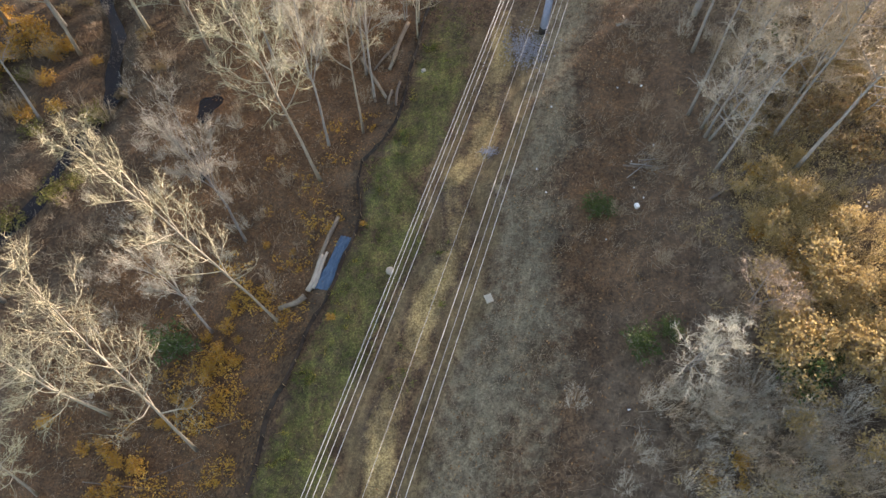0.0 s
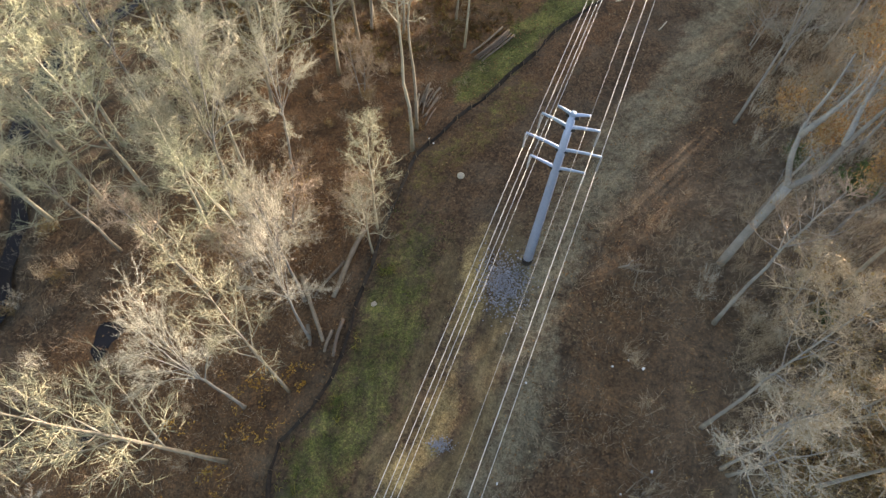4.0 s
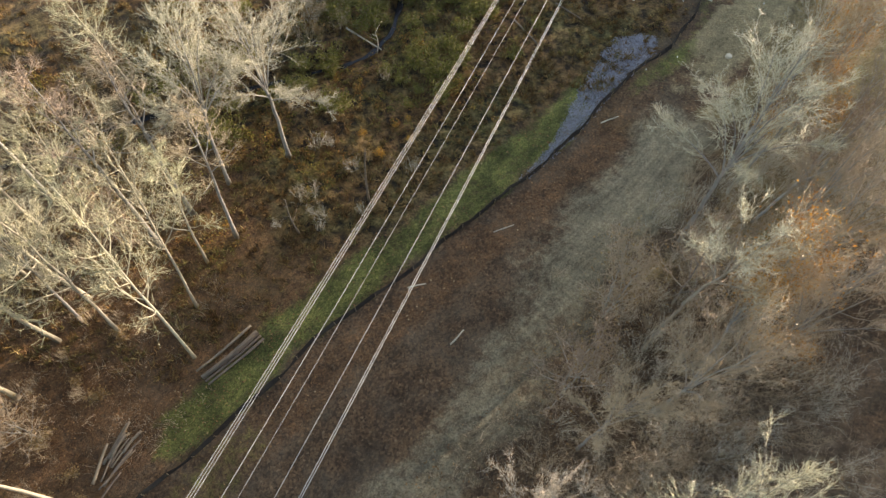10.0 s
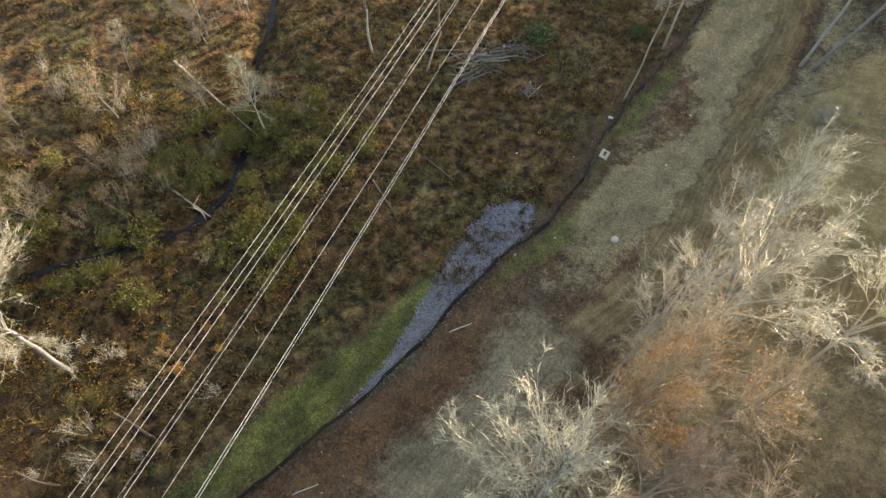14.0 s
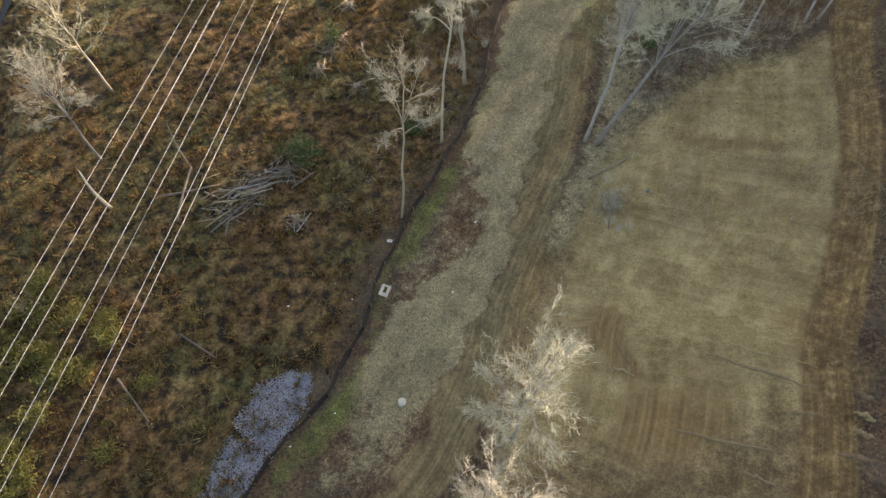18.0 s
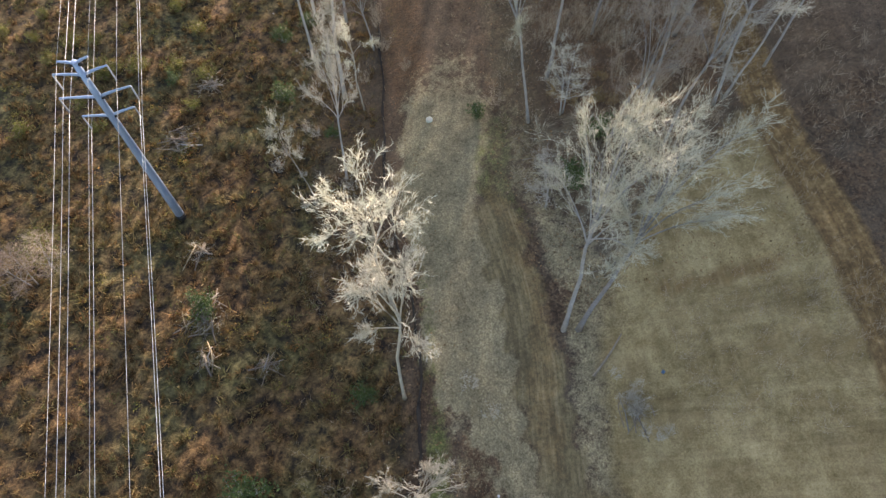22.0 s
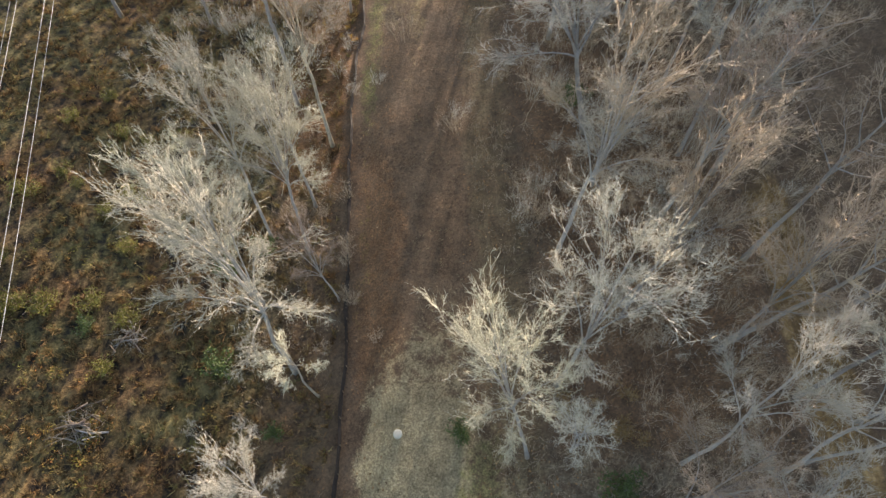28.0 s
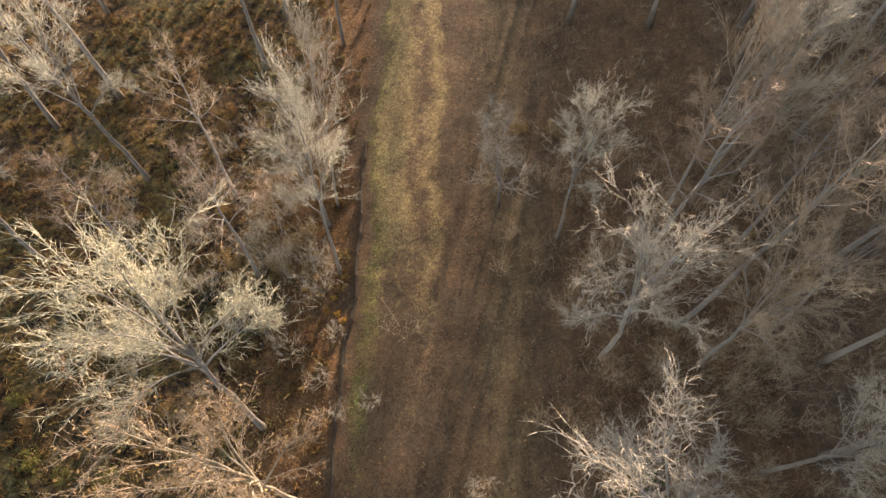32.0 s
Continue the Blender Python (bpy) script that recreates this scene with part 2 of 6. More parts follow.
M_CONCRETE = simple("pale_concrete", (0.36, 0.33, 0.26), (0.50, 0.47, 0.38), 4.0, rough=0.9)
M_WHITE = simple("white_plastic", (0.62, 0.62, 0.60), (0.78, 0.78, 0.76), 6.0, rough=0.5)
M_TARP = simple("blue_tarp", (0.035, 0.07, 0.13), (0.13, 0.21, 0.33), 2.0, rough=0.5)
M_STONE = simple("crushed_stone", (0.16, 0.165, 0.19), (0.34, 0.35, 0.39), 3.0, vary="island")
M_WATER = node_mat("dark_creek_water", 0.2)[0]
M_WATER.node_tree.nodes["Principled BSDF"].inputs["Base Color"].default_value = (0.014, 0.012, 0.013, 1)
M_WATER.node_tree.nodes["Principled BSDF"].inputs["Specular IOR Level"].default_value = 0.33

# ---- plan: the line of the silt fence orders the ground on both its sides ----
FENCE = np.array([(-15.8, 6.1), (-14.6, 13.5), (-12.3, 20.2), (-9.8, 26.9), (-7.6, 33.7), (-8.1, 41.9), (-4.0, 47.7), (-2.8, 55.0), (-1.5, 62.3), (-0.1, 69.5), (2.0, 76.4), (6.5, 81.9), (11.1, 87.4), (15.4, 93.1), (19.3, 98.9), (24.8, 103.9), (29.4, 109.4), (34.1, 114.8), (39.1, 120.1), (43.6, 125.6), (47.4, 131.5), (51.4, 137.4), (56.6, 142.5), (60.3, 148.5), (62.6, 155.2), (66.0, 161.3), (69.8, 167.3), (73.6, 173.2), (76.8, 179.4), (79.1, 186.2), (81.3, 193.0), (84.6, 199.2), (88.1, 205.3), (91.4, 211.4), (94.4, 217.8), (97.6, 224.0), (100.7, 230.4), (103.9, 236.6), (107.3, 242.7), (111.3, 248.6), (114.6, 254.7), (117.8, 261.0), (121.0, 267.2)])
_a = FENCE[0] + (FENCE[0] - FENCE[2]) * 20
_b = FENCE[-1] + (FENCE[-1] - FENCE[-6]) * 12
LINE = np.vstack([_a, FENCE, _b])
SEG = LINE[1:] - LINE[:-1]
SEGLEN = np.hypot(SEG[:, 0], SEG[:, 1])
ALONG = np.concatenate([[0], np.cumsum(SEGLEN)]) - SEGLEN[0]


def fence_coords(x, y):
    """Distance along the fence and to its right, for arrays of places."""
    x, y = np.asarray(x, float), np.asarray(y, float)
    best, s, d = np.full(x.shape, 1e18), np.zeros(x.shape), np.zeros(x.shape)
    for i in range(len(SEG)):
        ax, ay = LINE[i]
        ux, uy = SEG[i] / SEGLEN[i]
        l = np.clip((x - ax) * ux + (y - ay) * uy, 0, SEGLEN[i])
        dx, dy = x - ax - l * ux, y - ay - l * uy
        q = dx * dx + dy * dy
        k = q < best
        side = np.where(ux * (y - ay) - uy * (x - ax) > 0, -1.0, 1.0)
        best, s, d = np.where(k, q, best), np.where(k, ALONG[i] + l, s), np.where(k, side * np.sqrt(q), d)
    return s, d


def smooth(a, b, v):
    t = np.clip((v - a) / (b - a), 0, 1)
    return t * t * (3 - 2 * t)


def wave(x, y, k):
    """Soft unevenness of about k metres."""
    return (np.sin(x / k * 2.1 + 1.3 * np.sin(y / k * 1.7)) + np.sin(y / k * 2.7 + 1.1 * np.sin(x / k * 1.3 + 2)) + np.sin((x + y) / k * 1.1 + 4)) / 3


CREEK = np.array([(-75, -20), (-58, 10), (-44, 42), (-39, 56), (-52, 86), (-34, 108), (-15, 122), (6, 133), (18, 138.5), (20, 150), (17, 164), (17, 176), (10, 205), (22, 240), (15, 300)], float)

for _ in range(2):
    CREEK = np.vstack([CREEK[:1], np.stack([0.75 * CREEK[:-1] + 0.25 * CREEK[1:], 0.25 * CREEK[:-1] + 0.75 * CREEK[1:]], 1).reshape(-1, 2), CREEK[-1:]])


def creek_dist(x, y):
    best = np.full(np.shape(x), 1e18)
    for (ax, ay), (bx, by) in zip(CREEK[:-1], CREEK[1:]):
        l = math.hypot(bx - ax, by - ay)
        ux, uy = (bx - ax) / l, (by - ay) / l
        q = np.clip((x - ax) * ux + (y - ay) * uy, 0, l)
        best = np.minimum(best, (x - ax - q * ux) ** 2 + (y - ay - q * uy) ** 2)
    return np.sqrt(best)


def height(x, y):
    x, y = np.asarray(x, float), np.asarray(y, float)
    s, d = fence_coords(x, y)
    e = np.clip(d, 0, 50)
    # The 16 and 18 rises are hills added upslope to block the low sun.
    up = 0.08 * e + 0.003 * e * e + np.clip(d - 50, 0, 70) * 0.2 + 16 * smooth(44, 100, d) * smooth(215, 262, s) + 18 * smooth(305, 385, s) * smooth(38, 78, d) + 1.3 * smooth(190, 222, s) * smooth(1.0, 5.5, d) * (1 - 0.6 * smooth(14, 40, d)) - 1.4 * smooth(28, 44, d) * (1 - smooth(60, 90, s)) * (1 - smooth(60, 90, d))
    low = -1.6 - 2.6 / (1 + np.exp(np.clip((y - 30) / 8, -30, 30)))
    down = low * (1 - np.exp(np.clip(d, -400, 0) / 6)) - 1.0 * smooth(200, 230, s) * smooth(10, 26, -d)
    z = np.where(d >= 0, up, down)
    c = creek_dist(x + 1.2 * wave(x, y, 6), y)
    z = z - 1.05 * (1 - smooth(0.6, 3.4, c)) * (d < -8)
    rough = np.where(d > 0, 0.06, 0.16)
    return z + rough * wave(x, y, 2.3) + 0.05 * wave(x + 9, y, 0.9) - 0.06 * (np.abs(d) < 0.6)


def ground_z(x, y):
    return float(height(np.array([x]), np.array([y]))[0])


def at_fence(s, d):
    """The place s metres along the fence and d metres to its right."""
    i = int(np.clip(np.searchsorted(ALONG, s) - 1, 0, len(SEG) - 1))
    u = SEG[i] / SEGLEN[i]
    p = LINE[i] + u * (s - ALONG[i])
    return float(p[0] + d * u[1]), float(p[1] - d * u[0])


def mesh_from(name, verts, faces, mats, smooth_shade=False, mat_index=None):
    me = bpy.data.meshes.new(name)
    verts, faces = np.asarray(verts, np.float32), np.asarray(faces, np.int32)
    n, k = faces.shape
    me.vertices.add(len(verts))
    me.vertices.foreach_set("co", verts.ravel())
    me.loops.add(n * k)
    me.loops.foreach_set("vertex_index", faces.ravel())
    me.polygons.add(n)
    me.polygons.foreach_set("loop_start", np.arange(n, dtype=np.int32) * k)
    if smooth_shade:
        me.polygons.foreach_set("use_smooth", np.ones(n, bool))
    for m in (mats if isinstance(mats, (list, tuple)) else [mats]):
        me.materials.append(m)
    if mat_index is not None:
        me.polygons.foreach_set("material_index", np.asarray(mat_index, np.int32))
    me.update(calc_edges=True)
    return me


# ---- ground: one sheet to the horizon ----
def axis(lo, hi, step):
    core = np.arange(lo, hi + step / 2, step)
    grow = np.cumsum(step * 1.22 ** np.arange(1, 36))
    grow = grow[grow < 2600]
    return np.concatenate([lo - grow[::-1], core, hi + grow])


gx, gy = axis(-62, 168, 1.0), axis(-24, 290, 1.0)
GX, GY = np.meshgrid(gx, gy)
GXf, GYf = GX.ravel(), GY.ravel()
GS, GD = fence_coords(GXf, GYf)
GZ = height(GXf, GYf)
nxx, nyy = len(gx), len(gy)
idx = np.arange(nxx * nyy).reshape(nyy, nxx)
quads = np.stack([idx[:-1, :-1], idx[:-1, 1:], idx[1:, 1:], idx[1:, :-1]], -1).reshape(-1, 4)


def band(v, a, b, soft):
    return smooth(a - soft, a + soft, v) * (1 - smooth(b - soft, b + soft, v))


def near_line(x, y, pts, width):
    """1 on a bent line, falling off over its width."""
    best = np.full(np.shape(x), 1e18)
    for (ax, ay), (bx, by) in zip(pts[:-1], pts[1:]):
        l = math.hypot(bx - ax, by - ay)
        ux, uy = (bx - ax) / l, (by - ay) / l
        q = np.clip((x - ax) * ux + (y - ay) * uy, 0, l)
        best = np.minimum(best, (x - ax - q * ux) ** 2 + (y - ay - q * uy) ** 2)
    return np.exp(-best / width ** 2)


W = 1.6 * wave(GXf, GYf, 5) + 0.8 * wave(GXf + 30, GYf, 1.7)
D, S = GD + 0.5 * W, GS + 2 * W
early, middle, field, late = 1 - smooth(58, 76, S), band(S, 66, 150, 8), band(S, 152, 212, 8), smooth(204, 220, S)
mid_d = np.interp(GS, [60, 88, 109, 127, 138, 150], [20.5, 18.2, 17.0, 12.0, 11.0, 9.0])
straw_d = np.interp(GS, [150, 163, 168, 173, 181, 187, 190.5, 192.5, 202, 208, 220, 234, 262, 300], [7.0, 5.9, 6.2, 8.6, 9.8, 8.6, 7.6, 5.2, 4.5, 4.9, 6.2, 8.0, 11.5, 12.0])
straw_w = np.interp(GS, [150, 163, 168, 173, 181, 187, 190.5, 192.5, 202, 208, 220, 234, 245, 300], [3.0, 4.3, 4.0, 3.2, 2.1, 1.7, 2.2, 3.9, 3.6, 3.5, 4.4, 4.6, 2.2, 1.6])
step = 0.7 * np.sign(np.sin(GS * 0.9 + 2 * np.sin(GS * 0.37))) + 0.5 * np.sign(np.sin(GS * 1.7 + 1.0))
off = GD + 0.35 * W + 0.5 * step - straw_d
green = 0.55 * (1 - smooth(52, 74, S)) * band(D, 0.4, 6.8, 1.0) + 0.35 * band(S, 70, 92, 5) * band(D, 0.4, 5.5, 1.5) + 0.8 * middle * band(D, -5.5, -0.4, 0.8) * (S > 84) + 0.40 * field * band(D, 0.3, 2.2, 0.8) + 0.35 * band(GS, 176, 190, 2) * band(D, 0.4, 3.0, 0.8) + 0.42 * band(S, 148, 160, 2) * band(D, 0.5, 3.0, 0.8) + 0.22 * late * band(D, 0.6, 2.6, 1.0) * smooth(228, 240, S) + 0.3 * smooth(258, 268, S) * band(D, 0.8, 3.0, 0.8) + 0.42 * band(S, 206, 224, 3) * band(D, 10.4, 14.2, 0.6)
straw = (smooth(152, 172, S) * (1 - 0.75 * smooth(219, 236, S)) * 0.85) * band(off, -straw_w, straw_w, 0.6 + 1.3 * smooth(208, 226, S)) + 0.52 * field * band(D, 14, 20, 1.5) + 0.36 * field * band(D, 0.8, 8, 2) + 0.38 * late * (1 - smooth(225, 240, S)) * band(D, 1, 17, 2)
track = early * (0.55 * band(D, 6.8, 9.0, 0.8) + 0.55 * band(D, 12.2, 15.5, 0.9)) + field * band(off - straw_w, 0, 4.3, 0.6) + 0.40 * late * band(D, 12.5, 19, 2.0)
lawn = band(GYf - 0.22 * (GXf - 95) + 3 * wave(GXf, GYf, 7) + 1.2 * W, 116, 171, 4) * band(D, 17.0, 40, 1.5) * (0.55 + 0.45 * smooth(132, 140, GYf))
road = smooth(118, 128, GYf) * (1 - smooth(196, 206, GYf)) * band(GD + 0.4 * wave(GXf, GYf, 9), 39.3, 42.9, 0.8)
moss = early * (0.55 * band(D, 14.5, 20.5, 2.2) + 0.35 * band(D, 20, 25.5, 2) * (1 - smooth(22, 34, S))) + 0.54 * middle * band(GD + 0.8 * W - mid_d, -4.0, 3.2, 2.4) + 0.30 * band(S, 196, 226, 5) * band(D, 16, 36, 3) + 0.35 * middle * band(D, 5, 14, 3) * smooth(112, 128, S)
# Sunlit streaks over dry grass in the corridor, painted into the ground colour.
glint = early * band(GD + 0.45 * W, 9.2, 12.0, 0.8) * (0.62 + 0.3 * np.sin(GS * 0.35)) + smooth(274, 290, S) * (0.62 * band(GD + 0.5 * W, 1.6, 5.4, 0.9) + 0.45 * band(GD + 0.6 * W, 7.0, 8.8, 0.9)) + 0.2 * smooth(250, 270, S) * band(GD + 0.6 * W, 5.5, 9.0, 1.2)
rust = 0.6 * band(S, 199, 212, 2) * band(D, 0.4, 3.4, 0.7) + 0.5 * band(S, 224, 262, 6) * band(D, 0.6, 6, 1.5) + 0.42 * early * band(D, 21, 36, 3) * smooth(18, 30, S) + 0.5 * band(S, -20, 108, 10) * band(D, -26, -1, 3) + 0.5 * band(S, 175, 191, 3) * band(D + 0.5 * step, 2.6, 8.2, 2.2) + 0.45 * smooth(212, 225, S) * band(D, 19, 40, 3) + 0.7 * smooth(246, 256, S) * band(D, -9, -0.5, 2) + 0.45 * middle * band(D, 0.5, 6, 1.5)
smear = near_line(GXf, GYf + 0.5 * W, [(101, 174.5), (113, 166.0)], 2.6) + near_line(GXf, GYf, [(96.5, 166.2), (100, 164.4), (105.5, 162.0), (111.2, 161.3)], 0.9) + near_line(GXf, GYf, [(97.5, 164.0), (101, 162.6), (106.5, 160.2)], 0.8)
track = np.clip(track + 0.62 * smear, 0, 1)
bare = 0.95 * near_line(GXf + 0.3 * W, GYf, [(83.0, 144.8), (84.6, 147.0), (84.6, 144.5), (84.8, 141.2)], 1.0) + 0.75 * np.exp(-((GXf - 87) / 5.5) ** 2 - ((GYf - 135.5) / 3.6) ** 2)
bare = bare + 0.5 * near_line(GXf + 0.5 * W, GYf, [(100.5, 143.0), (102.0, 137.0)], 1.6) + 0.7 * near_line(GXf, GYf + 0.3 * W, [(98.0, 166.7), (103.0, 164.6), (107.5, 162.6)], 1.0) + 0.5 * band(GS, 164, 184, 4) * band(GD + 0.6 * W, 13.5, 17.8, 1.2) + 0.38 * band(GS, 184, 214, 5) * band(GD + 0.6 * W, 10.2, 13.4, 0.9)
ground_mesh = mesh_from("ground", np.stack([GXf, GYf, GZ], -1), quads, [], True)
for aname, chans in (("zone_a", (green, straw, track, lawn)), ("zone_c", (moss, glint, rust, bare)), ("zone_b", (road, smooth(24, 32, D) * (1 - smooth(126, 134, S)) + 0.4 * smooth(16, 24, D) * late, smooth(88, 112, S) * (1 - smooth(-4, -0.5, D) * smooth(140, 150, S)) * (1 - smooth(-8, -3, D) * (1 - smooth(140, 150, S))), late * (D > -9)))):
    at = ground_mesh.color_attributes.new(aname, "FLOAT_COLOR", "POINT")
    at.data.foreach_set("color", np.clip(np.stack(chans, -1), 0, 1).astype(np.float32).ravel())
uv = ground_mesh.uv_layers.new(name="strip")
uv.data.foreach_set("uv", np.stack([GS, GD], -1)[quads.ravel()].astype(np.float32).ravel())
M_GROUND, nt, b = node_mat("forest_floor_and_grass", 0.95)
za = nt.nodes.new("ShaderNodeVertexColor"); za.layer_name = "zone_a"
zb = nt.nodes.new("ShaderNodeVertexColor"); zb.layer_name = "zone_b"
sa_, sb_ = nt.nodes.new("ShaderNodeSeparateColor"), nt.nodes.new("ShaderNodeSeparateColor")
nt.links.new(za.outputs["Color"], sa_.inputs[0])
nt.links.new(zb.outputs["Color"], sb_.inputs[0])
zc = nt.nodes.new("ShaderNodeVertexColor"); zc.layer_name = "zone_c"
sc_ = nt.nodes.new("ShaderNodeSeparateColor")
nt.links.new(zc.outputs["Color"], sc_.inputs[0])
co = nt.nodes.new("ShaderNodeTexCoord").outputs["Object"]
uvn = nt.nodes.new("ShaderNodeUVMap"); uvn.uv_map = "strip"
mp = nd(nt, "ShaderNodeMapping")
mp.inputs["Scale"].default_value = (0.12, 1.6, 1)
nt.links.new(uvn.outputs["UV"], mp.inputs["Vector"])
streak = noise_out(nt, mp.outputs["Vector"], 1.5, 6, 0.7)
n_leaf, n_mid, n_big, n_huge = noise_out(nt, co, 6.0, 6, 0.75), noise_out(nt, co, 1.1, 6, 0.7), noise_out(nt, co, 0.22, 5, 0.65), noise_out(nt, co, 0.05, 3)
vor = nd(nt, "ShaderNodeTexVoronoi", Scale=5.0)
nt.links.new(co, vor.inputs["Vector"])
leafcol = ramp(nt, vor.outputs["Color"], [(0.15, (0.056, 0.034, 0.019)), (0.5, (0.140, 0.085, 0.046)), (0.8, (0.215, 0.133, 0.070)), (0.97, (0.30, 0.225, 0.14))])
col = mixc(nt, n_mid, (0.060, 0.043, 0.030), leafcol)
col = mixc(nt, math_n(nt, "MULTIPLY", ramp(nt, n_big, [(0.45, (0, 0, 0)), (0.62, (1, 1, 1))]), 0.5), col, (0.115, 0.098, 0.072))

# Marsh colour follows the mound noise: near-black hollows, lighter tan or olive tops.
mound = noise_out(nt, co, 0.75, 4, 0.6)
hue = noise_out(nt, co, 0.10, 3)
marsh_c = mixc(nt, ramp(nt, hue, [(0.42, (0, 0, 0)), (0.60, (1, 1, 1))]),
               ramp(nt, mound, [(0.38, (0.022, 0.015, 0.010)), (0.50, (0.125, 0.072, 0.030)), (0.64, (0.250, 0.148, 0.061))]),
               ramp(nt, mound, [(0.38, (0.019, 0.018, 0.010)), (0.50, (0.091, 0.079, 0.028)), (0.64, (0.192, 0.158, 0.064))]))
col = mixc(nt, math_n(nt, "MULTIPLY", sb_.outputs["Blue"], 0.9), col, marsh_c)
col = mixc(nt, math_n(nt, "MULTIPLY", zb.outputs["Alpha"], 0.6), col, mixc(nt, n_leaf, (0.075, 0.050, 0.029), (0.168, 0.117, 0.070)))

col = mixc(nt, math_n(nt, "MULTIPLY", sb_.outputs["Green"], 0.7), col, ramp(nt, n_mid, [(0.3, (0.075, 0.055, 0.038)), (0.5, (0.155, 0.12, 0.085)), (0.7, (0.26, 0.21, 0.15))]))


def edge(w, amount=1.5, lo=0.32, hi=0.58):
    """Breaks the border of a zone up into patches."""
    nz = math_n(nt, "ADD", math_n(nt, "MULTIPLY", n_mid, 0.8), math_n(nt, "ADD", math_n(nt, "MULTIPLY", n_big, 0.35), math_n(nt, "MULTIPLY", n_leaf, 0.35)))
    v = math_n(nt, "ADD", w, math_n(nt, "MULTIPLY", math_n(nt, "SUBTRACT", nz, 0.75), amount))
    mr = nt.nodes.new("ShaderNodeMapRange")
    mr.inputs["From Min"].default_value, mr.inputs["From Max"].default_value = lo, hi
    nt.links.new(math_n(nt, "MULTIPLY", v, math_n(nt, "MULTIPLY", w, 4.0, clamp=True)), mr.inputs["Value"])
    return mr.outputs["Result"]


mp3 = nd(nt, "ShaderNodeMapping")
mp3.inputs["Scale"].default_value = (0.16, 0.55, 1)
nt.links.new(uvn.outputs["UV"], mp3.inputs["Vector"])
mott = math_n(nt, "ADD", math_n(nt, "MULTIPLY", noise_out(nt, co, 0.28, 9, 0.78), 0.68), math_n(nt, "MULTIPLY", noise_out(nt, mp3.outputs["Vector"], 1.0, 7, 0.7), 0.32))
moss_c = ramp(nt, math_n(nt, "ADD", math_n(nt, "MULTIPLY", n_leaf, 0.45), math_n(nt, "MULTIPLY", streak, 0.55)), [(0.3, (0.125, 0.110, 0.072)), (0.50, (0.24, 0.218, 0.148)), (0.70, (0.36, 0.33, 0.235))])
# Dry-grass gold, raised to carry the sunlight of the streaks.
glint_c = ramp(nt, n_leaf, [(0.3, (0.22, 0.155, 0.065)), (0.52, (0.41, 0.31, 0.14)), (0.70, (0.58, 0.46, 0.24))])
rust_c = ramp(nt, n_leaf, [(0.3, (0.075, 0.034, 0.014)), (0.52, (0.185, 0.092, 0.038)), (0.72, (0.31, 0.175, 0.080))])
straw_c = ramp(nt, n_leaf, [(0.3, (0.155, 0.125, 0.066)), (0.52, (0.265, 0.22, 0.128)), (0.70, (0.365, 0.31, 0.195))])
green_c = ramp(nt, math_n(nt, "ADD", math_n(nt, "MULTIPLY", n_leaf, 0.5), math_n(nt, "MULTIPLY", mott, 0.5)), [(0.36, (0.060, 0.052, 0.022)), (0.45, (0.075, 0.086, 0.026)), (0.53, (0.125, 0.138, 0.040)), (0.64, (0.265, 0.225, 0.085))])
track_c = ramp(nt, streak, [(0.3, (0.115, 0.092, 0.048)), (0.5, (0.18, 0.143, 0.074)), (0.7, (0.265, 0.21, 0.118))])
mp2 = nd(nt, "ShaderNodeMapping")
mp2.inputs["Scale"].default_value = (1.3, 0.07, 1)
nt.links.new(uvn.outputs["UV"], mp2.inputs["Vector"])
rill = noise_out(nt, mp2.outputs["Vector"], 1.0, 5, 0.65)
lawn_c = ramp(nt, math_n(nt, "ADD", math_n(nt, "MULTIPLY", mott, 0.62), math_n(nt, "ADD", math_n(nt, "MULTIPLY", rill, 0.16), math_n(nt, "MULTIPLY", n_leaf, 0.26))), [(0.42, (0.190, 0.138, 0.058)), (0.51, (0.318, 0.244, 0.113)), (0.61, (0.45, 0.36, 0.188))])
road_c = ramp(nt, math_n(nt, "ADD", math_n(nt, "MULTIPLY", streak, 0.45), math_n(nt, "MULTIPLY", n_mid, 0.55)), [(0.36, (0.098, 0.062, 0.029)), (0.50, (0.185, 0.121, 0.053)), (0.64, (0.34, 0.238, 0.114))])
col = mixc(nt, math_n(nt, "MULTIPLY", edge(sc_.outputs["Blue"], 1.3, 0.25, 0.75), 0.75), col, rust_c)
col = mixc(nt, math_n(nt, "MULTIPLY", edge(sc_.outputs["Red"], 1.9, 0.15, 0.75), 0.85), col, moss_c)
col = mixc(nt, edge(sa_.outputs["Green"], 1.4), col, straw_c)
col = mixc(nt, edge(sa_.outputs["Red"], 2.1, 0.2, 0.8), col, green_c)
col = mixc(nt, edge(sa_.outputs["Blue"], 0.9, 0.25, 0.75), col, track_c)
col = mixc(nt, edge(sc_.outputs["Green"], 1.5, 0.2, 1.0), col, glint_c)
lawn_c = mixc(nt, math_n(nt, "MULTIPLY", ramp(nt, n_big, [(0.44, (0, 0, 0)), (0.60, (1, 1, 1))]), 0.55), lawn_c, ramp(nt, rill, [(0.4, (0.15, 0.105, 0.048)), (0.6, (0.27, 0.19, 0.088))]))
col = mixc(nt, edge(za.outputs["Alpha"], 1.2, 0.25, 0.85), col, lawn_c)
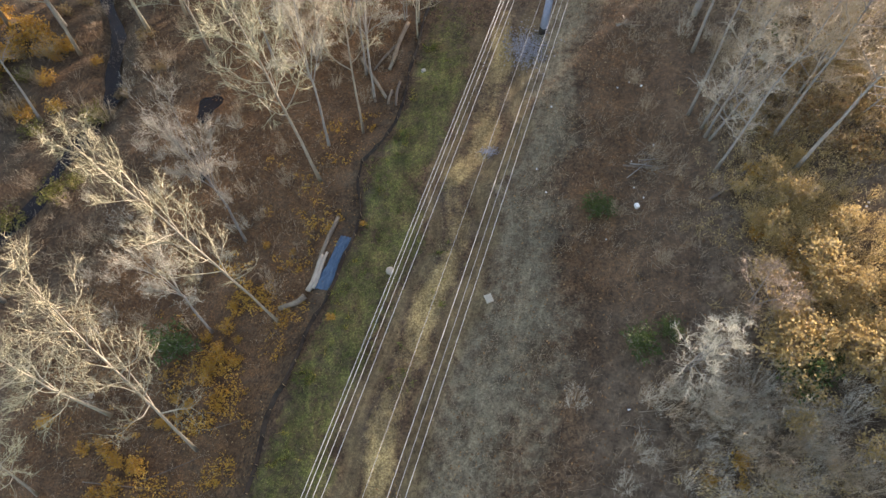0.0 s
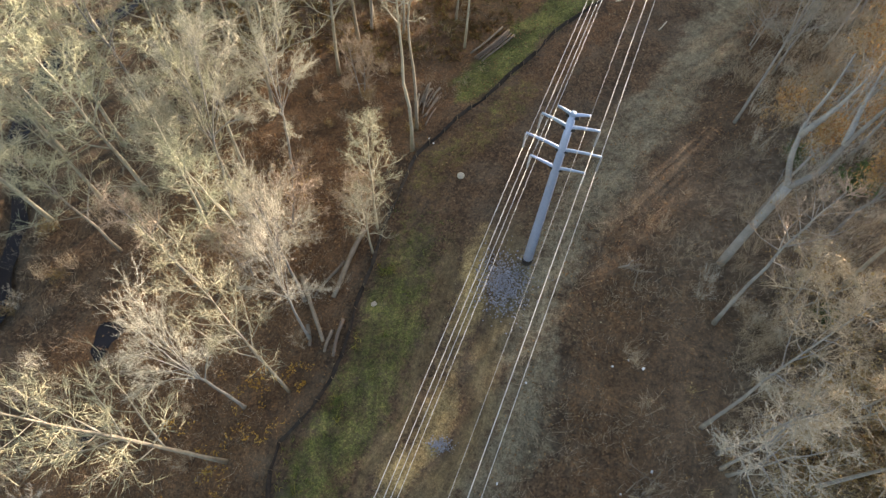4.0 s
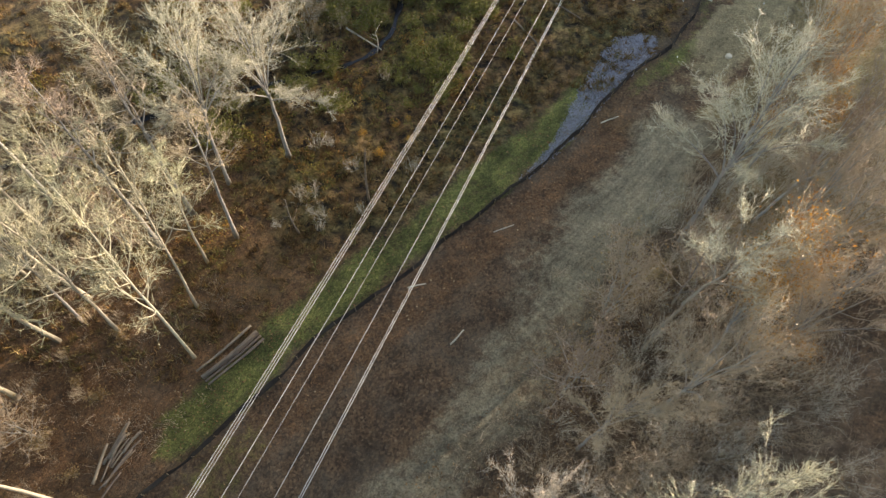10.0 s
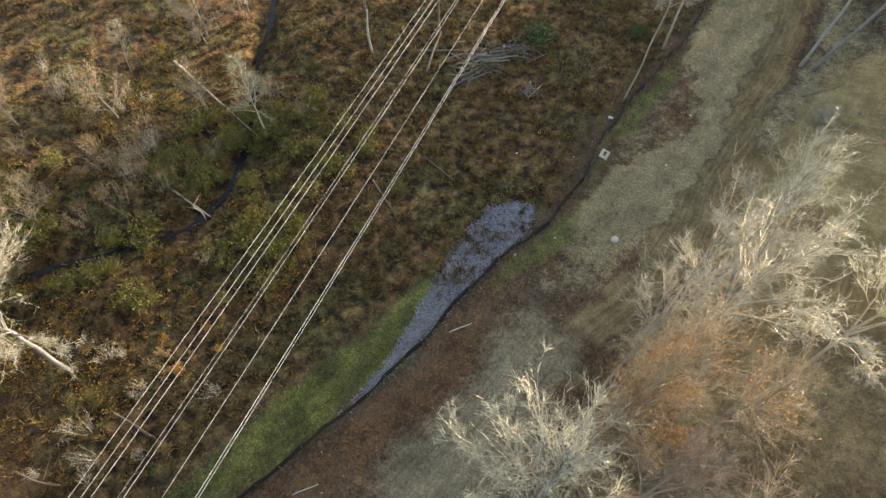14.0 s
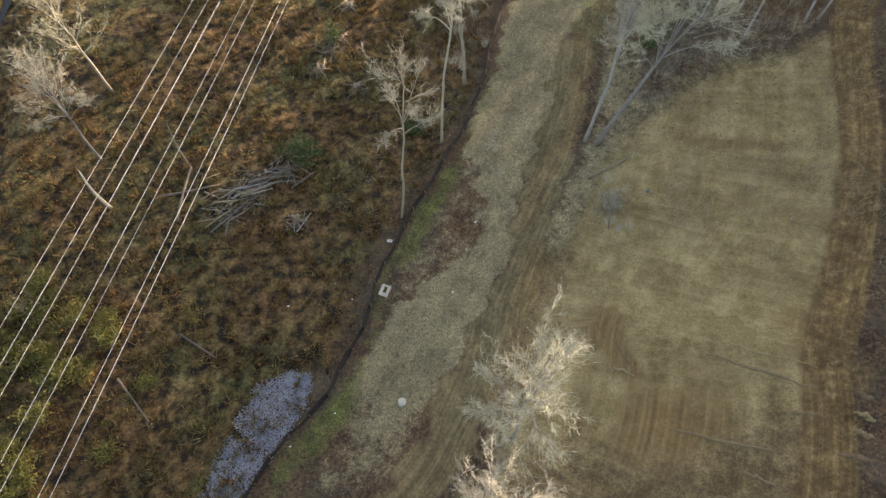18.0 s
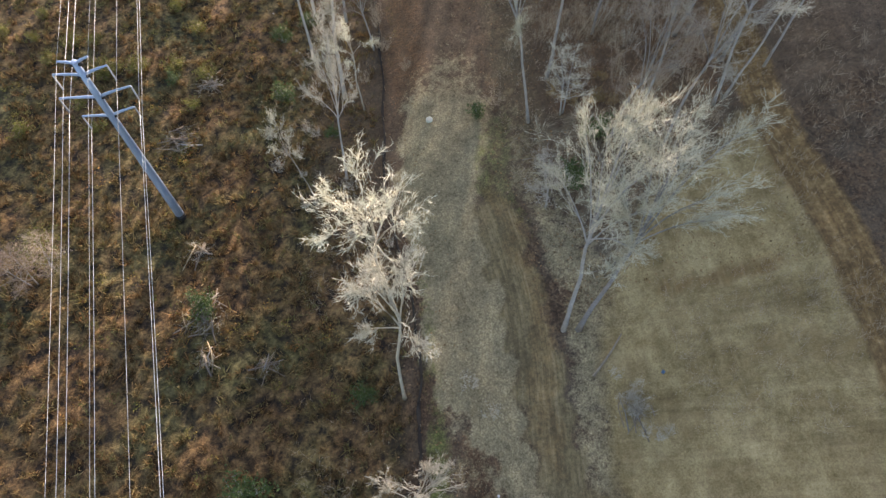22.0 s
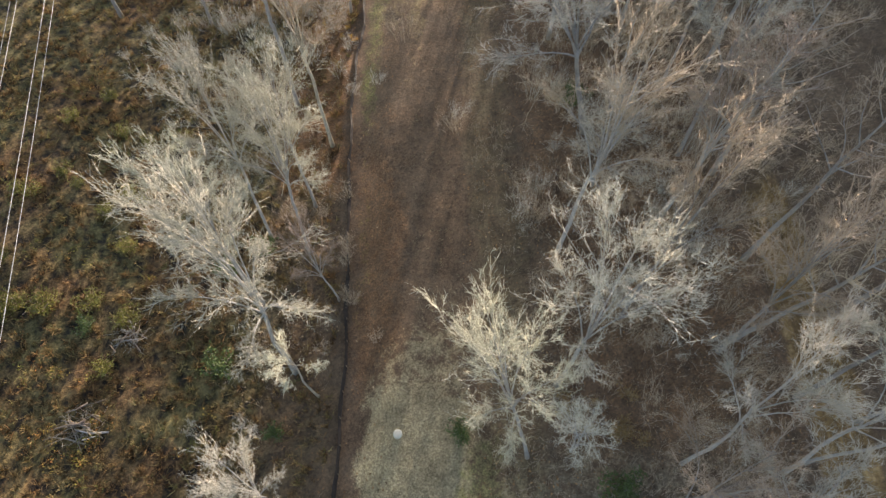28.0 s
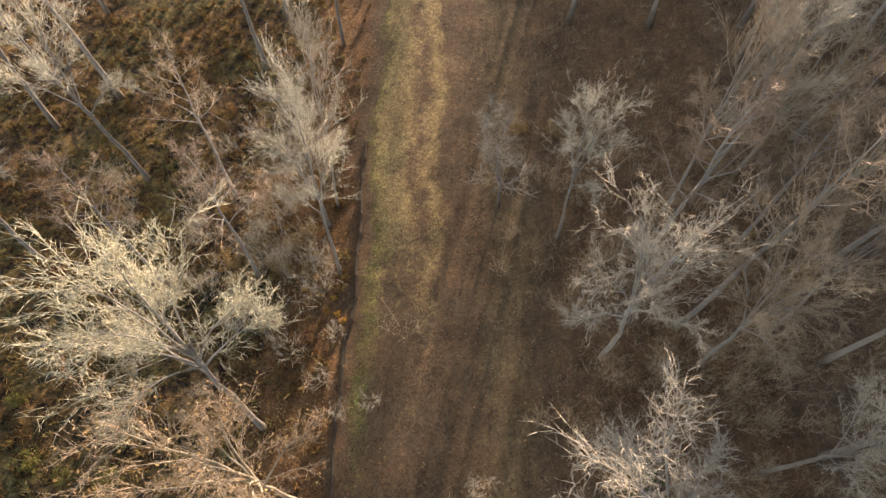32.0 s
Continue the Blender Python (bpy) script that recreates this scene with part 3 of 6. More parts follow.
col = mixc(nt, math_n(nt, "MULTIPLY", edge(zc.outputs["Alpha"], 0.9, 0.2, 0.6), 0.9), col, ramp(nt, streak, [(0.32, (0.15, 0.095, 0.045)), (0.52, (0.25, 0.165, 0.072)), (0.70, (0.38, 0.27, 0.13))]))
col = mixc(nt, edge(sb_.outputs["Red"], 0.8, 0.2, 0.6), col, road_c)
col = mixc(nt, math_n(nt, "MULTIPLY", n_huge, 0.35), col, mixc(nt, 1.0, col, (0.62, 0.60, 0.58), "MULTIPLY"))
col = mixc(nt, math_n(nt, "MULTIPLY_ADD", za.outputs["Alpha"], -0.75, 1.0), col, ramp(nt, mott, [(0.38, (0.62, 0.61, 0.60)), (0.50, (1.02, 1.02, 1.01)), (0.63, (1.50, 1.48, 1.42))]), "MULTIPLY")
n_grit = noise_out(nt, co, 3.0, 8, 0.85)
col = mixc(nt, math_n(nt, "MULTIPLY_ADD", za.outputs["Alpha"], -0.6, 1.0), col, ramp(nt, n_grit, [(0.37, (0.60, 0.59, 0.58)), (0.50, (0.97, 0.97, 0.97)), (0.65, (1.34, 1.32, 1.28))]), "MULTIPLY")
nt.links.new(col, b.inputs["Base Color"])
bump(nt, b, math_n(nt, "ADD", math_n(nt, "ADD", n_leaf, math_n(nt, "MULTIPLY", n_mid, 1.5)), math_n(nt, "MULTIPLY", math_n(nt, "MULTIPLY", mound, sb_.outputs["Blue"]), 7.0)), 0.9, 0.10)
ground_mesh.materials.append(M_GROUND)
tagged(new("ground", ground_mesh), "leaf-strewn earth with grass strips and wheel tracks", "ground", kind="structure")


def part(name, me, parent, label="", m=None):
    ob = new(name, me)
    ob.parent = parent
    if m is not None:
        ob.matrix_basis = m
    if label:
        tagged(ob, label)
    return ob


# ---- tubes and twigs ----
def frame_of(dirs):
    ref = np.where(np.abs(dirs[:, 2:3]) < 0.9, np.array([[0.0, 0, 1]]), np.array([[1.0, 0, 0]]))
    u = np.cross(dirs, ref)
    u /= np.linalg.norm(u, axis=1, keepdims=True) + 1e-9
    return u, np.cross(dirs, u)


def tube(points, radii, sides=6, cap=True):
    """Vertices and triangles of one bent tapering tube."""
    p, r = np.asarray(points, float), np.asarray(radii, float)
    t = np.gradient(p, axis=0)
    t /= np.linalg.norm(t, axis=1, keepdims=True) + 1e-9
    u, v = frame_of(t)
    a = np.arange(sides) * 2 * math.pi / sides
    ring = p[:, None] + r[:, None, None] * (np.cos(a)[None, :, None] * u[:, None] + np.sin(a)[None, :, None] * v[:, None])
    n = len(p)
    k = np.arange(n * sides).reshape(n, sides)
    nx = np.roll(k, -1, axis=1)
    f = np.concatenate([np.stack([k[:-1], nx[:-1], nx[1:]], -1).reshape(-1, 3), np.stack([k[:-1], nx[1:], k[1:]], -1).reshape(-1, 3)])
    verts = ring.reshape(-1, 3)
    if cap:
        verts = np.vstack([verts, p[:1], p[-1:]])
        c0, c1 = n * sides, n * sides + 1
        f = np.vstack([f, np.stack([nx[0], k[0], np.full(sides, c0)], -1), np.stack([k[-1], nx[-1], np.full(sides, c1)], -1)])
    return verts, f


def spikes(p0, p1, r):
    """Thin three-sided twigs that run out to a point."""
    p0, p1, r = np.asarray(p0, float), np.asarray(p1, float), np.asarray(r, float)
    d = p1 - p0
    d /= np.linalg.norm(d, axis=1, keepdims=True) + 1e-9
    u, v = frame_of(d)
    vs = [p0 + r[:, None] * (math.cos(a) * u + math.sin(a) * v) for a in (0, 2.094, 4.189)] + [p1]
    n = len(p0)
    verts = np.stack(vs, 1).reshape(-1, 3)
    o = (np.arange(n) * 4)[:, None, None]
    f = (o + np.array([[0, 1, 3], [1, 2, 3], [2, 0, 3]])[None]).reshape(-1, 3)
    return verts, f


def blades(p0, p1, w, rng):
    """The finest twigs and grass blades: slim tapering slivers."""
    p0, p1, w = np.asarray(p0, float), np.asarray(p1, float), np.asarray(w, float)
    d = norm(p1 - p0)
    side = norm(np.cross(d, rng.normal(size=d.shape))) * w[:, None]
    verts = np.stack([p0 - side, p0 + side, p1], 1).reshape(-1, 3)
    return verts, np.arange(len(p0) * 3).reshape(-1, 3)


def leaves(p, size, rng, flat=0.5):
    """Small bent leaves, two triangles each."""
    n = len(p)
    a = rng.normal(size=(n, 3)); a[:, 2] *= flat
    a /= np.linalg.norm(a, axis=1, keepdims=True) + 1e-9
    b_ = rng.normal(size=(n, 3)); b_[:, 2] *= flat
    b_ -= a * (a * b_).sum(1, keepdims=True)
    b_ /= np.linalg.norm(b_, axis=1, keepdims=True) + 1e-9
    s = (size * rng.uniform(0.6, 1.4, n))[:, None]
    lift = np.array([0, 0, 0.25]) * s
    verts = np.stack([p - a * s, p - b_ * s * 0.55 + lift, p + a * s, p + b_ * s * 0.55 + lift], 1).reshape(-1, 3)
    o = (np.arange(n) * 4)[:, None, None]
    return verts, (o + np.array([[0, 1, 2], [0, 2, 3]])[None]).reshape(-1, 3)


def join(pieces):
    vs, fs, o = [], [], 0
    for v, f in pieces:
        vs.append(v); fs.append(np.asarray(f) + o); o += len(v)
    return np.vstack(vs), np.vstack(fs)


def norm(v):
    return v / (np.linalg.norm(v, axis=-1, keepdims=True) + 1e-9)


def grow_tree(seed, H=24.0, crown_r=5.0, clear=0.45, stems=1, limbs=16, rise=0.75, twigs=5, fine=4, trunk_r=0.28, spread=0.0, bend=0.35, crook=0.16, limb_k=1.0, fine_w=0.0135):
    """A leafless tree: trunk and limbs as tubes, branches and twigs as thin spikes. Returns wood, crown and twig tips."""
    rng = np.random.default_rng(seed)
    wood, tips = [], []
    b0, b1, br = [], [], []
    f0, f1, fw = [], [], []
    for st in range(stems):
        ang = rng.uniform(0, 6.28)
        off = np.array([math.cos(ang), math.sin(ang), 0]) * (0.35 if stems > 1 else 0)
        lean = np.array([math.cos(ang), math.sin(ang), 0]) * (spread * H if stems > 1 else 0)
        hs = H * (1 if st == 0 else rng.uniform(0.8, 0.97))
        zz = np.linspace(0, 1, 9)
        px = off + lean * zz[:, None] ** 1.3 + np.stack([np.cumsum(rng.normal(0, bend, 9)) * zz * 0.6, np.cumsum(rng.normal(0, bend, 9)) * zz * 0.6, zz * hs], -1)
        rr = trunk_r * (1 - 0.93 * zz) ** 0.9 * (1 if stems == 1 else 0.8)
        rr[0] *= 1.35
        px[0, 2] = -0.3
        wood.append(tube(px, rr, 7))
        nl = limbs // stems
        hfr = clear + (1 - clear) * (np.arange(nl) + rng.uniform(0, 1, nl)) / nl
        az = rng.uniform(0, 6.28) + np.arange(nl) * 2.4 + rng.normal(0, 0.3, nl)
        for h, a in zip(hfr, az):
            i = h * 8
            j = min(int(i), 7)
            start = px[j] + (px[j + 1] - px[j]) * (i - j)
            q = (h - clear) / (1 - clear)
            L = crown_r * (1.15 - 0.75 * q) * rng.uniform(0.75, 1.2)
            up = rise * rng.uniform(0.7, 1.3) + 0.5 * q
            d0 = norm(np.array([math.cos(a), math.sin(a), up * 0.7]))
            m = 4
            pts = [start]
            d = d0.copy()
            for _ in range(m):
                d = norm(d + rng.normal(0, crook, 3) + np.array([0, 0, 0.10 * rise]))
                pts.append(pts[-1] + d * L / m)
            pts = np.array(pts)
            r0 = min(0.12, 0.6 * trunk_r * (1 - 0.8 * h)) * (0.6 + 0.4 * L / crown_r) * limb_k
            wood.append(tube(pts, r0 * np.linspace(1, 0.25, m + 1), 3, False))
            # side branches along the limb
            for k in range(twigs * 2):
                f = rng.uniform(0.2, 1.0) * m
                jj = min(int(f), m - 1)
                s0 = pts[jj] + (pts[jj + 1] - pts[jj]) * (f - jj)
                dd = norm(d0 * 0.8 + rng.normal(0, 0.62, 3) + np.array([0, 0, 0.30 * rise]))
                bl = L * rng.uniform(0.25, 0.5) * (1.1 - 0.5 * f / m)
                mid = s0 + dd * bl * 0.5
                d2 = norm(dd + rng.normal(0, 0.25, 3) + np.array([0, 0, 0.2]))
                end = mid + d2 * bl * 0.6
                b0 += [s0, mid]; b1 += [mid + (mid - s0) * 0.25, end]; br += [0.040 * limb_k, 0.028 * limb_k]
                tips.append(end)
                for _ in range(3):
                    g = rng.uniform(0.2, 0.95)
                    t0 = s0 + (mid - s0) * g * 2 if g < 0.5 else mid + (end - mid) * (g - 0.5) * 2
                    sd2 = norm(d2 + rng.normal(0, 0.65, 3) + np.array([0, 0, 0.2]))
                    e2 = t0 + sd2 * bl * rng.uniform(0.3, 0.6)
                    b0.append(t0); b1.append(e2); br.append(0.019 * limb_k)
                    for _k in range(fine):
                        q0 = t0 + (e2 - t0) * rng.uniform(0.2, 1)
                        td = norm(sd2 + rng.normal(0, 0.7, 3) + np.array([0, 0, 0.22]))
                        f0.append(q0); f1.append(q0 + td * rng.uniform(0.35, 1.15)); fw.append(fine_w)
                        tips.append(f1[-1])
    return join(wood), join([spikes(b0, b1, br), blades(f0, f1, fw, rng)]), np.array(tips)


def bow(a, b_, c, n):
    """Points on a soft bow from a by b_ to c."""
    f = np.linspace(0, 1, n)[:, None]
    return a * (1 - f) ** 2 + 2 * b_ * f * (1 - f) + c * f * f


def grow_fan(seed, H=27.0, crown_r=6.0, clear=0.5, stems=1, mains=8, side=8, tert=7, quat=4, fine=3, trunk_r=0.24, spread=0.0, bend=0.3, crook=0.10, limb_k=1.0, fine_w=0.014, wide=1.0):
    """A leafless broad tree: the trunk parts into limbs that fan out to a dome, each forking down to fine twigs. Returns wood, crown and twig tips."""
    rng = np.random.default_rng(seed)
    wood, sec = [], []
    for st in range(stems):
        ang = rng.uniform(0, 6.28)
        away = np.array([math.cos(ang), math.sin(ang), 0]) * (1 if stems > 1 else 0)
        zz = np.linspace(0, 1, 8)
        hc = H * clear * rng.uniform(0.92, 1.05)
        sway = np.stack([np.cumsum(rng.normal(0, bend, 8)) * zz * 0.5, np.cumsum(rng.normal(0, bend, 8)) * zz * 0.5, 0 * zz], -1)
        px = away * 0.4 + away * spread * H * zz[:, None] ** 1.3 + sway + np.stack([0 * zz, 0 * zz, zz * hc], -1)
        px[0, 2] = -0.3
        rr = trunk_r * (1 - 0.42 * zz) * (1 if stems == 1 else 0.78)
        rr[0] *= 1.4
        wood.append(tube(px, rr, 8))
        n_main = max(3, mains // stems)
        for i in range(n_main):
            q = (i + 0.4) / n_main
            phi = 1.42 * q ** 0.7 * wide
            az = i * 2.4 + rng.normal(0, 0.35) + seed
            h0 = 1.0 - 0.16 * q * rng.uniform(0.3, 1.2)
            j = h0 * 7
            k = min(int(j), 6)
            start = px[k] + (px[k + 1] - px[k]) * (j - k)
            reach = crown_r * math.sin(min(phi, 1.5)) * rng.uniform(0.78, 1.12)
            top = (H - hc) * max(0.16, math.cos(phi)) * rng.uniform(0.85, 1.08)
            out = np.array([math.cos(az), math.sin(az), 0])
            end = start + out * reach + np.array([0, 0, top])
            midp = start + out * reach * 0.38 + np.array([0, 0, top * 0.66 + 0.6])
            pts = bow(start, midp, end, 7)
            pts[1:] += np.cumsum(rng.normal(0, crook, (6, 3)), 0) * np.linspace(0.4, 1, 6)[:, None]
            L = np.linalg.norm(np.diff(pts, axis=0), axis=1).sum()
            r0 = trunk_r * (0.36 if i else 0.46) * limb_k
            rad = r0 * np.linspace(1, 0.16, 7)
            wood.append(tube(pts, rad, 5, False))
            sec.append((pts[4:], 0.02 * limb_k, L * 0.30))
            for m in range(side):
                f = rng.uniform(0.22, 0.98) * 6
                jj = min(int(f), 5)
                s0 = pts[jj] + (pts[jj + 1] - pts[jj]) * (f - jj)
                tan = norm(pts[jj + 1] - pts[jj])
                dd = norm(tan + rng.normal(0, 0.42, 3) + out * 0.15)
                bl = L * rng.uniform(0.26, 0.50) * (1.25 - 0.72 * f / 6)
                e0 = s0 + dd * bl + np.array([0, 0, bl * 0.12])
                bp = bow(s0, s0 + norm(dd + tan * 0.5) * bl * 0.5, e0, 4)
                bp[1:] += rng.normal(0, crook * 0.7, (3, 3))
                r1 = max(0.022, rad[jj] * 0.45)
                wood.append(tube(bp, r1 * np.linspace(1, 0.3, 4), 3, False))
                sec.append((bp, 0.02 * limb_k, bl))
    b0, b1, br, hub = [], [], [], []
    for bp, r, L in sec:
        f = rng.uniform(0.05, 1.0, tert) * (len(bp) - 1)
        jj = np.minimum(f.astype(int), len(bp) - 2)
        s0 = bp[jj] + (bp[jj + 1] - bp[jj]) * (f - jj)[:, None]
        dd = norm(norm(bp[jj + 1] - bp[jj]) + rng.normal(0, 0.38, (tert, 3)) + np.array([0, 0, 0.10]))
        bl = (np.clip(L * 0.50, 0.8, 2.9) * rng.uniform(0.55, 1.15, tert))[:, None]
        mid = s0 + dd * bl * 0.55
        end = mid + norm(dd + rng.normal(0, 0.3, (tert, 3)) + np.array([0, 0, 0.12])) * bl * 0.5
        b0 += [s0, mid]; b1 += [mid + (mid - s0) * 0.12, end]; br += [np.full(tert, 0.022 * limb_k), np.full(tert, 0.016 * limb_k)]
        hub.append((s0, end, bl))
    s0, e0, bl = (np.vstack([h[i] for h in hub]) for i in range(3))
    n = len(s0) * quat
    k = np.repeat(np.arange(len(s0)), quat)
    q0 = s0[k] + (e0[k] - s0[k]) * rng.uniform(0.15, 1, (n, 1))
    qd = norm(norm(e0[k] - s0[k]) + rng.normal(0, 0.42, (n, 3)) + np.array([0, 0, 0.08]))
    q1 = q0 + qd * bl[k] * rng.uniform(0.25, 0.6, (n, 1))
    b0.append(q0); b1.append(q1); br.append(np.full(n, 0.015 * limb_k))
    k = np.repeat(np.arange(n), fine)
    f0 = q0[k] + (q1[k] - q0[k]) * rng.uniform(0.1, 1, (n * fine, 1))
    f1 = f0 + norm(qd[k] + rng.normal(0, 0.55, (n * fine, 3)) + np.array([0, 0, 0.08])) * rng.uniform(0.2, 0.75, (n * fine, 1))
    return join(wood), join([spikes(np.vstack(b0), np.vstack(b1), np.concatenate(br)), blades(f0, f1, np.full(n * fine, fine_w), rng)]), np.vstack([q1, f1])


LIBRARY = {}


def tree_kind(key, label, bark, twig, leaf=None, leaf_n=0, leaf_size=0.10, grow=grow_tree, **kw):
    wood, crown, tips = grow(**kw)
    root = new("tree")
    tagged(root, label, "tree")
    part("trunk", mesh_from("trunk", *wood, bark, True), root)
    part("crown", mesh_from("crown", *crown, twig), root)
    if leaf:
        rng = np.random.default_rng(kw["seed"] + 50)
        pick = tips[rng.integers(0, len(tips), leaf_n)] + rng.normal(0, 0.38, (leaf_n, 3))
        part("foliage", mesh_from("foliage", *leaves(pick, leaf_size, rng, 0.8), leaf), root)
    LIBRARY.setdefault(key, []).append((root, kw.get("H", 24.0), kw.get("crown_r", 5.0)))


PALE = "tall bare tree with pale trunk in a floodplain wood"
BROAD = "bare broad-crowned tree with grey twigs"
TALL = "tall leafless hardwood with grey trunk at the wood's edge"
RUSSET = "tree still holding russet autumn leaves"
for sd in (1, 2, 3, 4):
    tree_kind("s", PALE, M_BARK_PALE, M_TWIG_PALE, seed=sd, H=26, crown_r=5.2, clear=0.34, limbs=22, rise=1.35, twigs=5, fine=4, trunk_r=0.16, bend=0.35, crook=0.13, fine_w=0.012)
for sd in (11, 12, 13, 14):
    tree_kind("b", BROAD, M_BARK_GREY, M_TWIG_GREY, grow=grow_fan, seed=sd, H=28, crown_r=5.2, clear=0.50, mains=8, trunk_r=0.24, bend=0.35, crook=0.12)
for sd in (15, 16):
    tree_kind("q", "bare high-crowned tree with some rusty leaves", M_BARK_PALE, M_TWIG_RED, M_LEAF_ORANGE, 1500, 0.09, grow=grow_fan, seed=sd, H=28, crown_r=5.2, clear=0.48, mains=8, trunk_r=0.25, bend=0.35, crook=0.16, limb_k=1.1)
for sd in (17, 18, 19):
    tree_kind("n", "bare tree with fine tan twigs at the wood's edge", M_BARK_GREY, M_TWIG_RED, grow=grow_fan, seed=sd, H=26, crown_r=5.2, clear=0.45, mains=8, trunk_r=0.22, bend=0.35, crook=0.12)
for sd in (91, 92):
    tree_kind("a", "tree with vivid orange-yellow autumn leaves", M_BARK_GREY, M_TWIG_RED, M_LEAF_AMBER, 5200, 0.085, grow=grow_fan, seed=sd, H=22, crown_r=4.4, clear=0.36, mains=8, trunk_r=0.18, bend=0.3)
for sd in (71, 72, 73):
    tree_kind("m", "small leafless tree with a twiggy spreading crown", M_BARK_GREY, M_TWIG_GREY, seed=sd, H=14, crown_r=4.0, clear=0.22, stems=2, limbs=24, rise=0.8, twigs=5, fine=3, trunk_r=0.15, spread=0.14, bend=0.25, crook=0.2)
for sd in (81, 82):
    tree_kind("r", "small tree with fine russet twigs and dry leaves", M_BARK_GREY, M_TWIG_RED, M_LEAF_ORANGE, 650, 0.08, seed=sd, H=10, crown_r=3.6, clear=0.15, stems=2, limbs=26, rise=0.9, twigs=5, fine=3, trunk_r=0.10, spread=0.14, bend=0.2, crook=0.2)
for sd in (21, 22, 23):
    tree_kind("t", TALL, M_BARK_GREY, M_TWIG_GREY, grow=grow_fan, seed=sd, H=27, crown_r=4.8, clear=0.60, mains=7, trunk_r=0.19, bend=0.35, crook=0.14)
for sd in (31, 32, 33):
    tree_kind("v", "broad bare tree with sunlight put into its pale crown colour", M_BARK_GREY, M_TWIG_SUN, grow=grow_fan, seed=sd + 9, H=28, crown_r=5.4, clear=0.53, mains=10, side=8, trunk_r=0.23, bend=0.35, crook=0.09)
    tree_kind("c", "pale curving trunk with a small high crown", M_BARK_PALE, M_TWIG_PALE, seed=sd + 12, H=28, crown_r=3.4, clear=0.62, limbs=14, rise=1.0, twigs=4, fine=2, trunk_r=0.21, bend=0.9)
    tree_kind("y", "small tree with olive-yellow autumn leaves", M_BARK_GREY, M_TWIG_RED, M_LEAF_OLIVE, 900, 0.10, seed=sd + 14, H=9, crown_r=3.2, clear=0.15, stems=2, limbs=20, rise=0.9, twigs=4, fine=3, trunk_r=0.09, spread=0.14, bend=0.2, crook=0.2)
    tree_kind("u", "tall slim tree with a thin brown crown", M_BARK_GREY, M_TWIG_RED, M_LEAF_ORANGE, 160, 0.09, seed=sd + 5, H=27, crown_r=4.4, clear=0.55, limbs=16, rise=0.9, twigs=5, fine=2, trunk_r=0.20, bend=0.35)
    tree_kind("o", RUSSET, M_BARK_GREY, M_TWIG_RED, M_LEAF_OAK, 10000, 0.095, grow=grow_fan, seed=sd, H=22, crown_r=5.4, clear=0.36, mains=10, side=6, tert=6, trunk_r=0.20, bend=0.3)
for sd in (51, 52):
    tree_kind("w", "bare tree deep in the wood", M_BARK_GREY, M_TWIG_RED, seed=sd, H=24, crown_r=4.6, clear=0.5, limbs=16, rise=1.0, twigs=5, fine=3, trunk_r=0.22, bend=0.3)
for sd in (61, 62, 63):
    tree_kind("k", "bare tree with crooked limbs by the silt fence, sunlight put into its creamy twig colour", M_BARK_PALE, M_TWIG_SUN_CREAM, grow=grow_fan, seed=sd, H=28, crown_r=4.6, clear=0.66, mains=7, side=6, tert=6, quat=4, fine=3, trunk_r=0.20, bend=0.5, crook=0.17, limb_k=1.2, fine_w=0.017, wide=1.08)
USED = {}


def plant_tree(kind, x, y, h, lx=0.0, ly=0.0, r=4.0, label=""):
    """Stands a tree of a kind at x, y; lx, ly: how far its top leans; r: its crown's radius."""
    n = USED.get(kind, 0)
    USED[kind] = n + 1
    root, H, R = LIBRARY[kind][n % len(LIBRARY[kind])]
    sz = h / H
    sw = min(max((1.6 if kind == "s" else 0.93 if kind in "bqatvkon" else 1.12) * r / R, 0.62 * sz), 1.6 * sz)
    tilt = Matrix.Rotation(math.hypot(lx, ly) / h, 4, Vector((-ly, lx, 0.0001)).normalized())
    m = Matrix.Translation((x, y, ground_z(x, y))) @ tilt @ Matrix.Rotation(n * 2.399, 4, "Z") @ Matrix.Diagonal((sw, sw, sz, 1))
    ob = root if n < len(LIBRARY[kind]) else copy_thing(root, m)
    ob.matrix_basis = m
    if label:
        tagged(ob, label)
    return ob


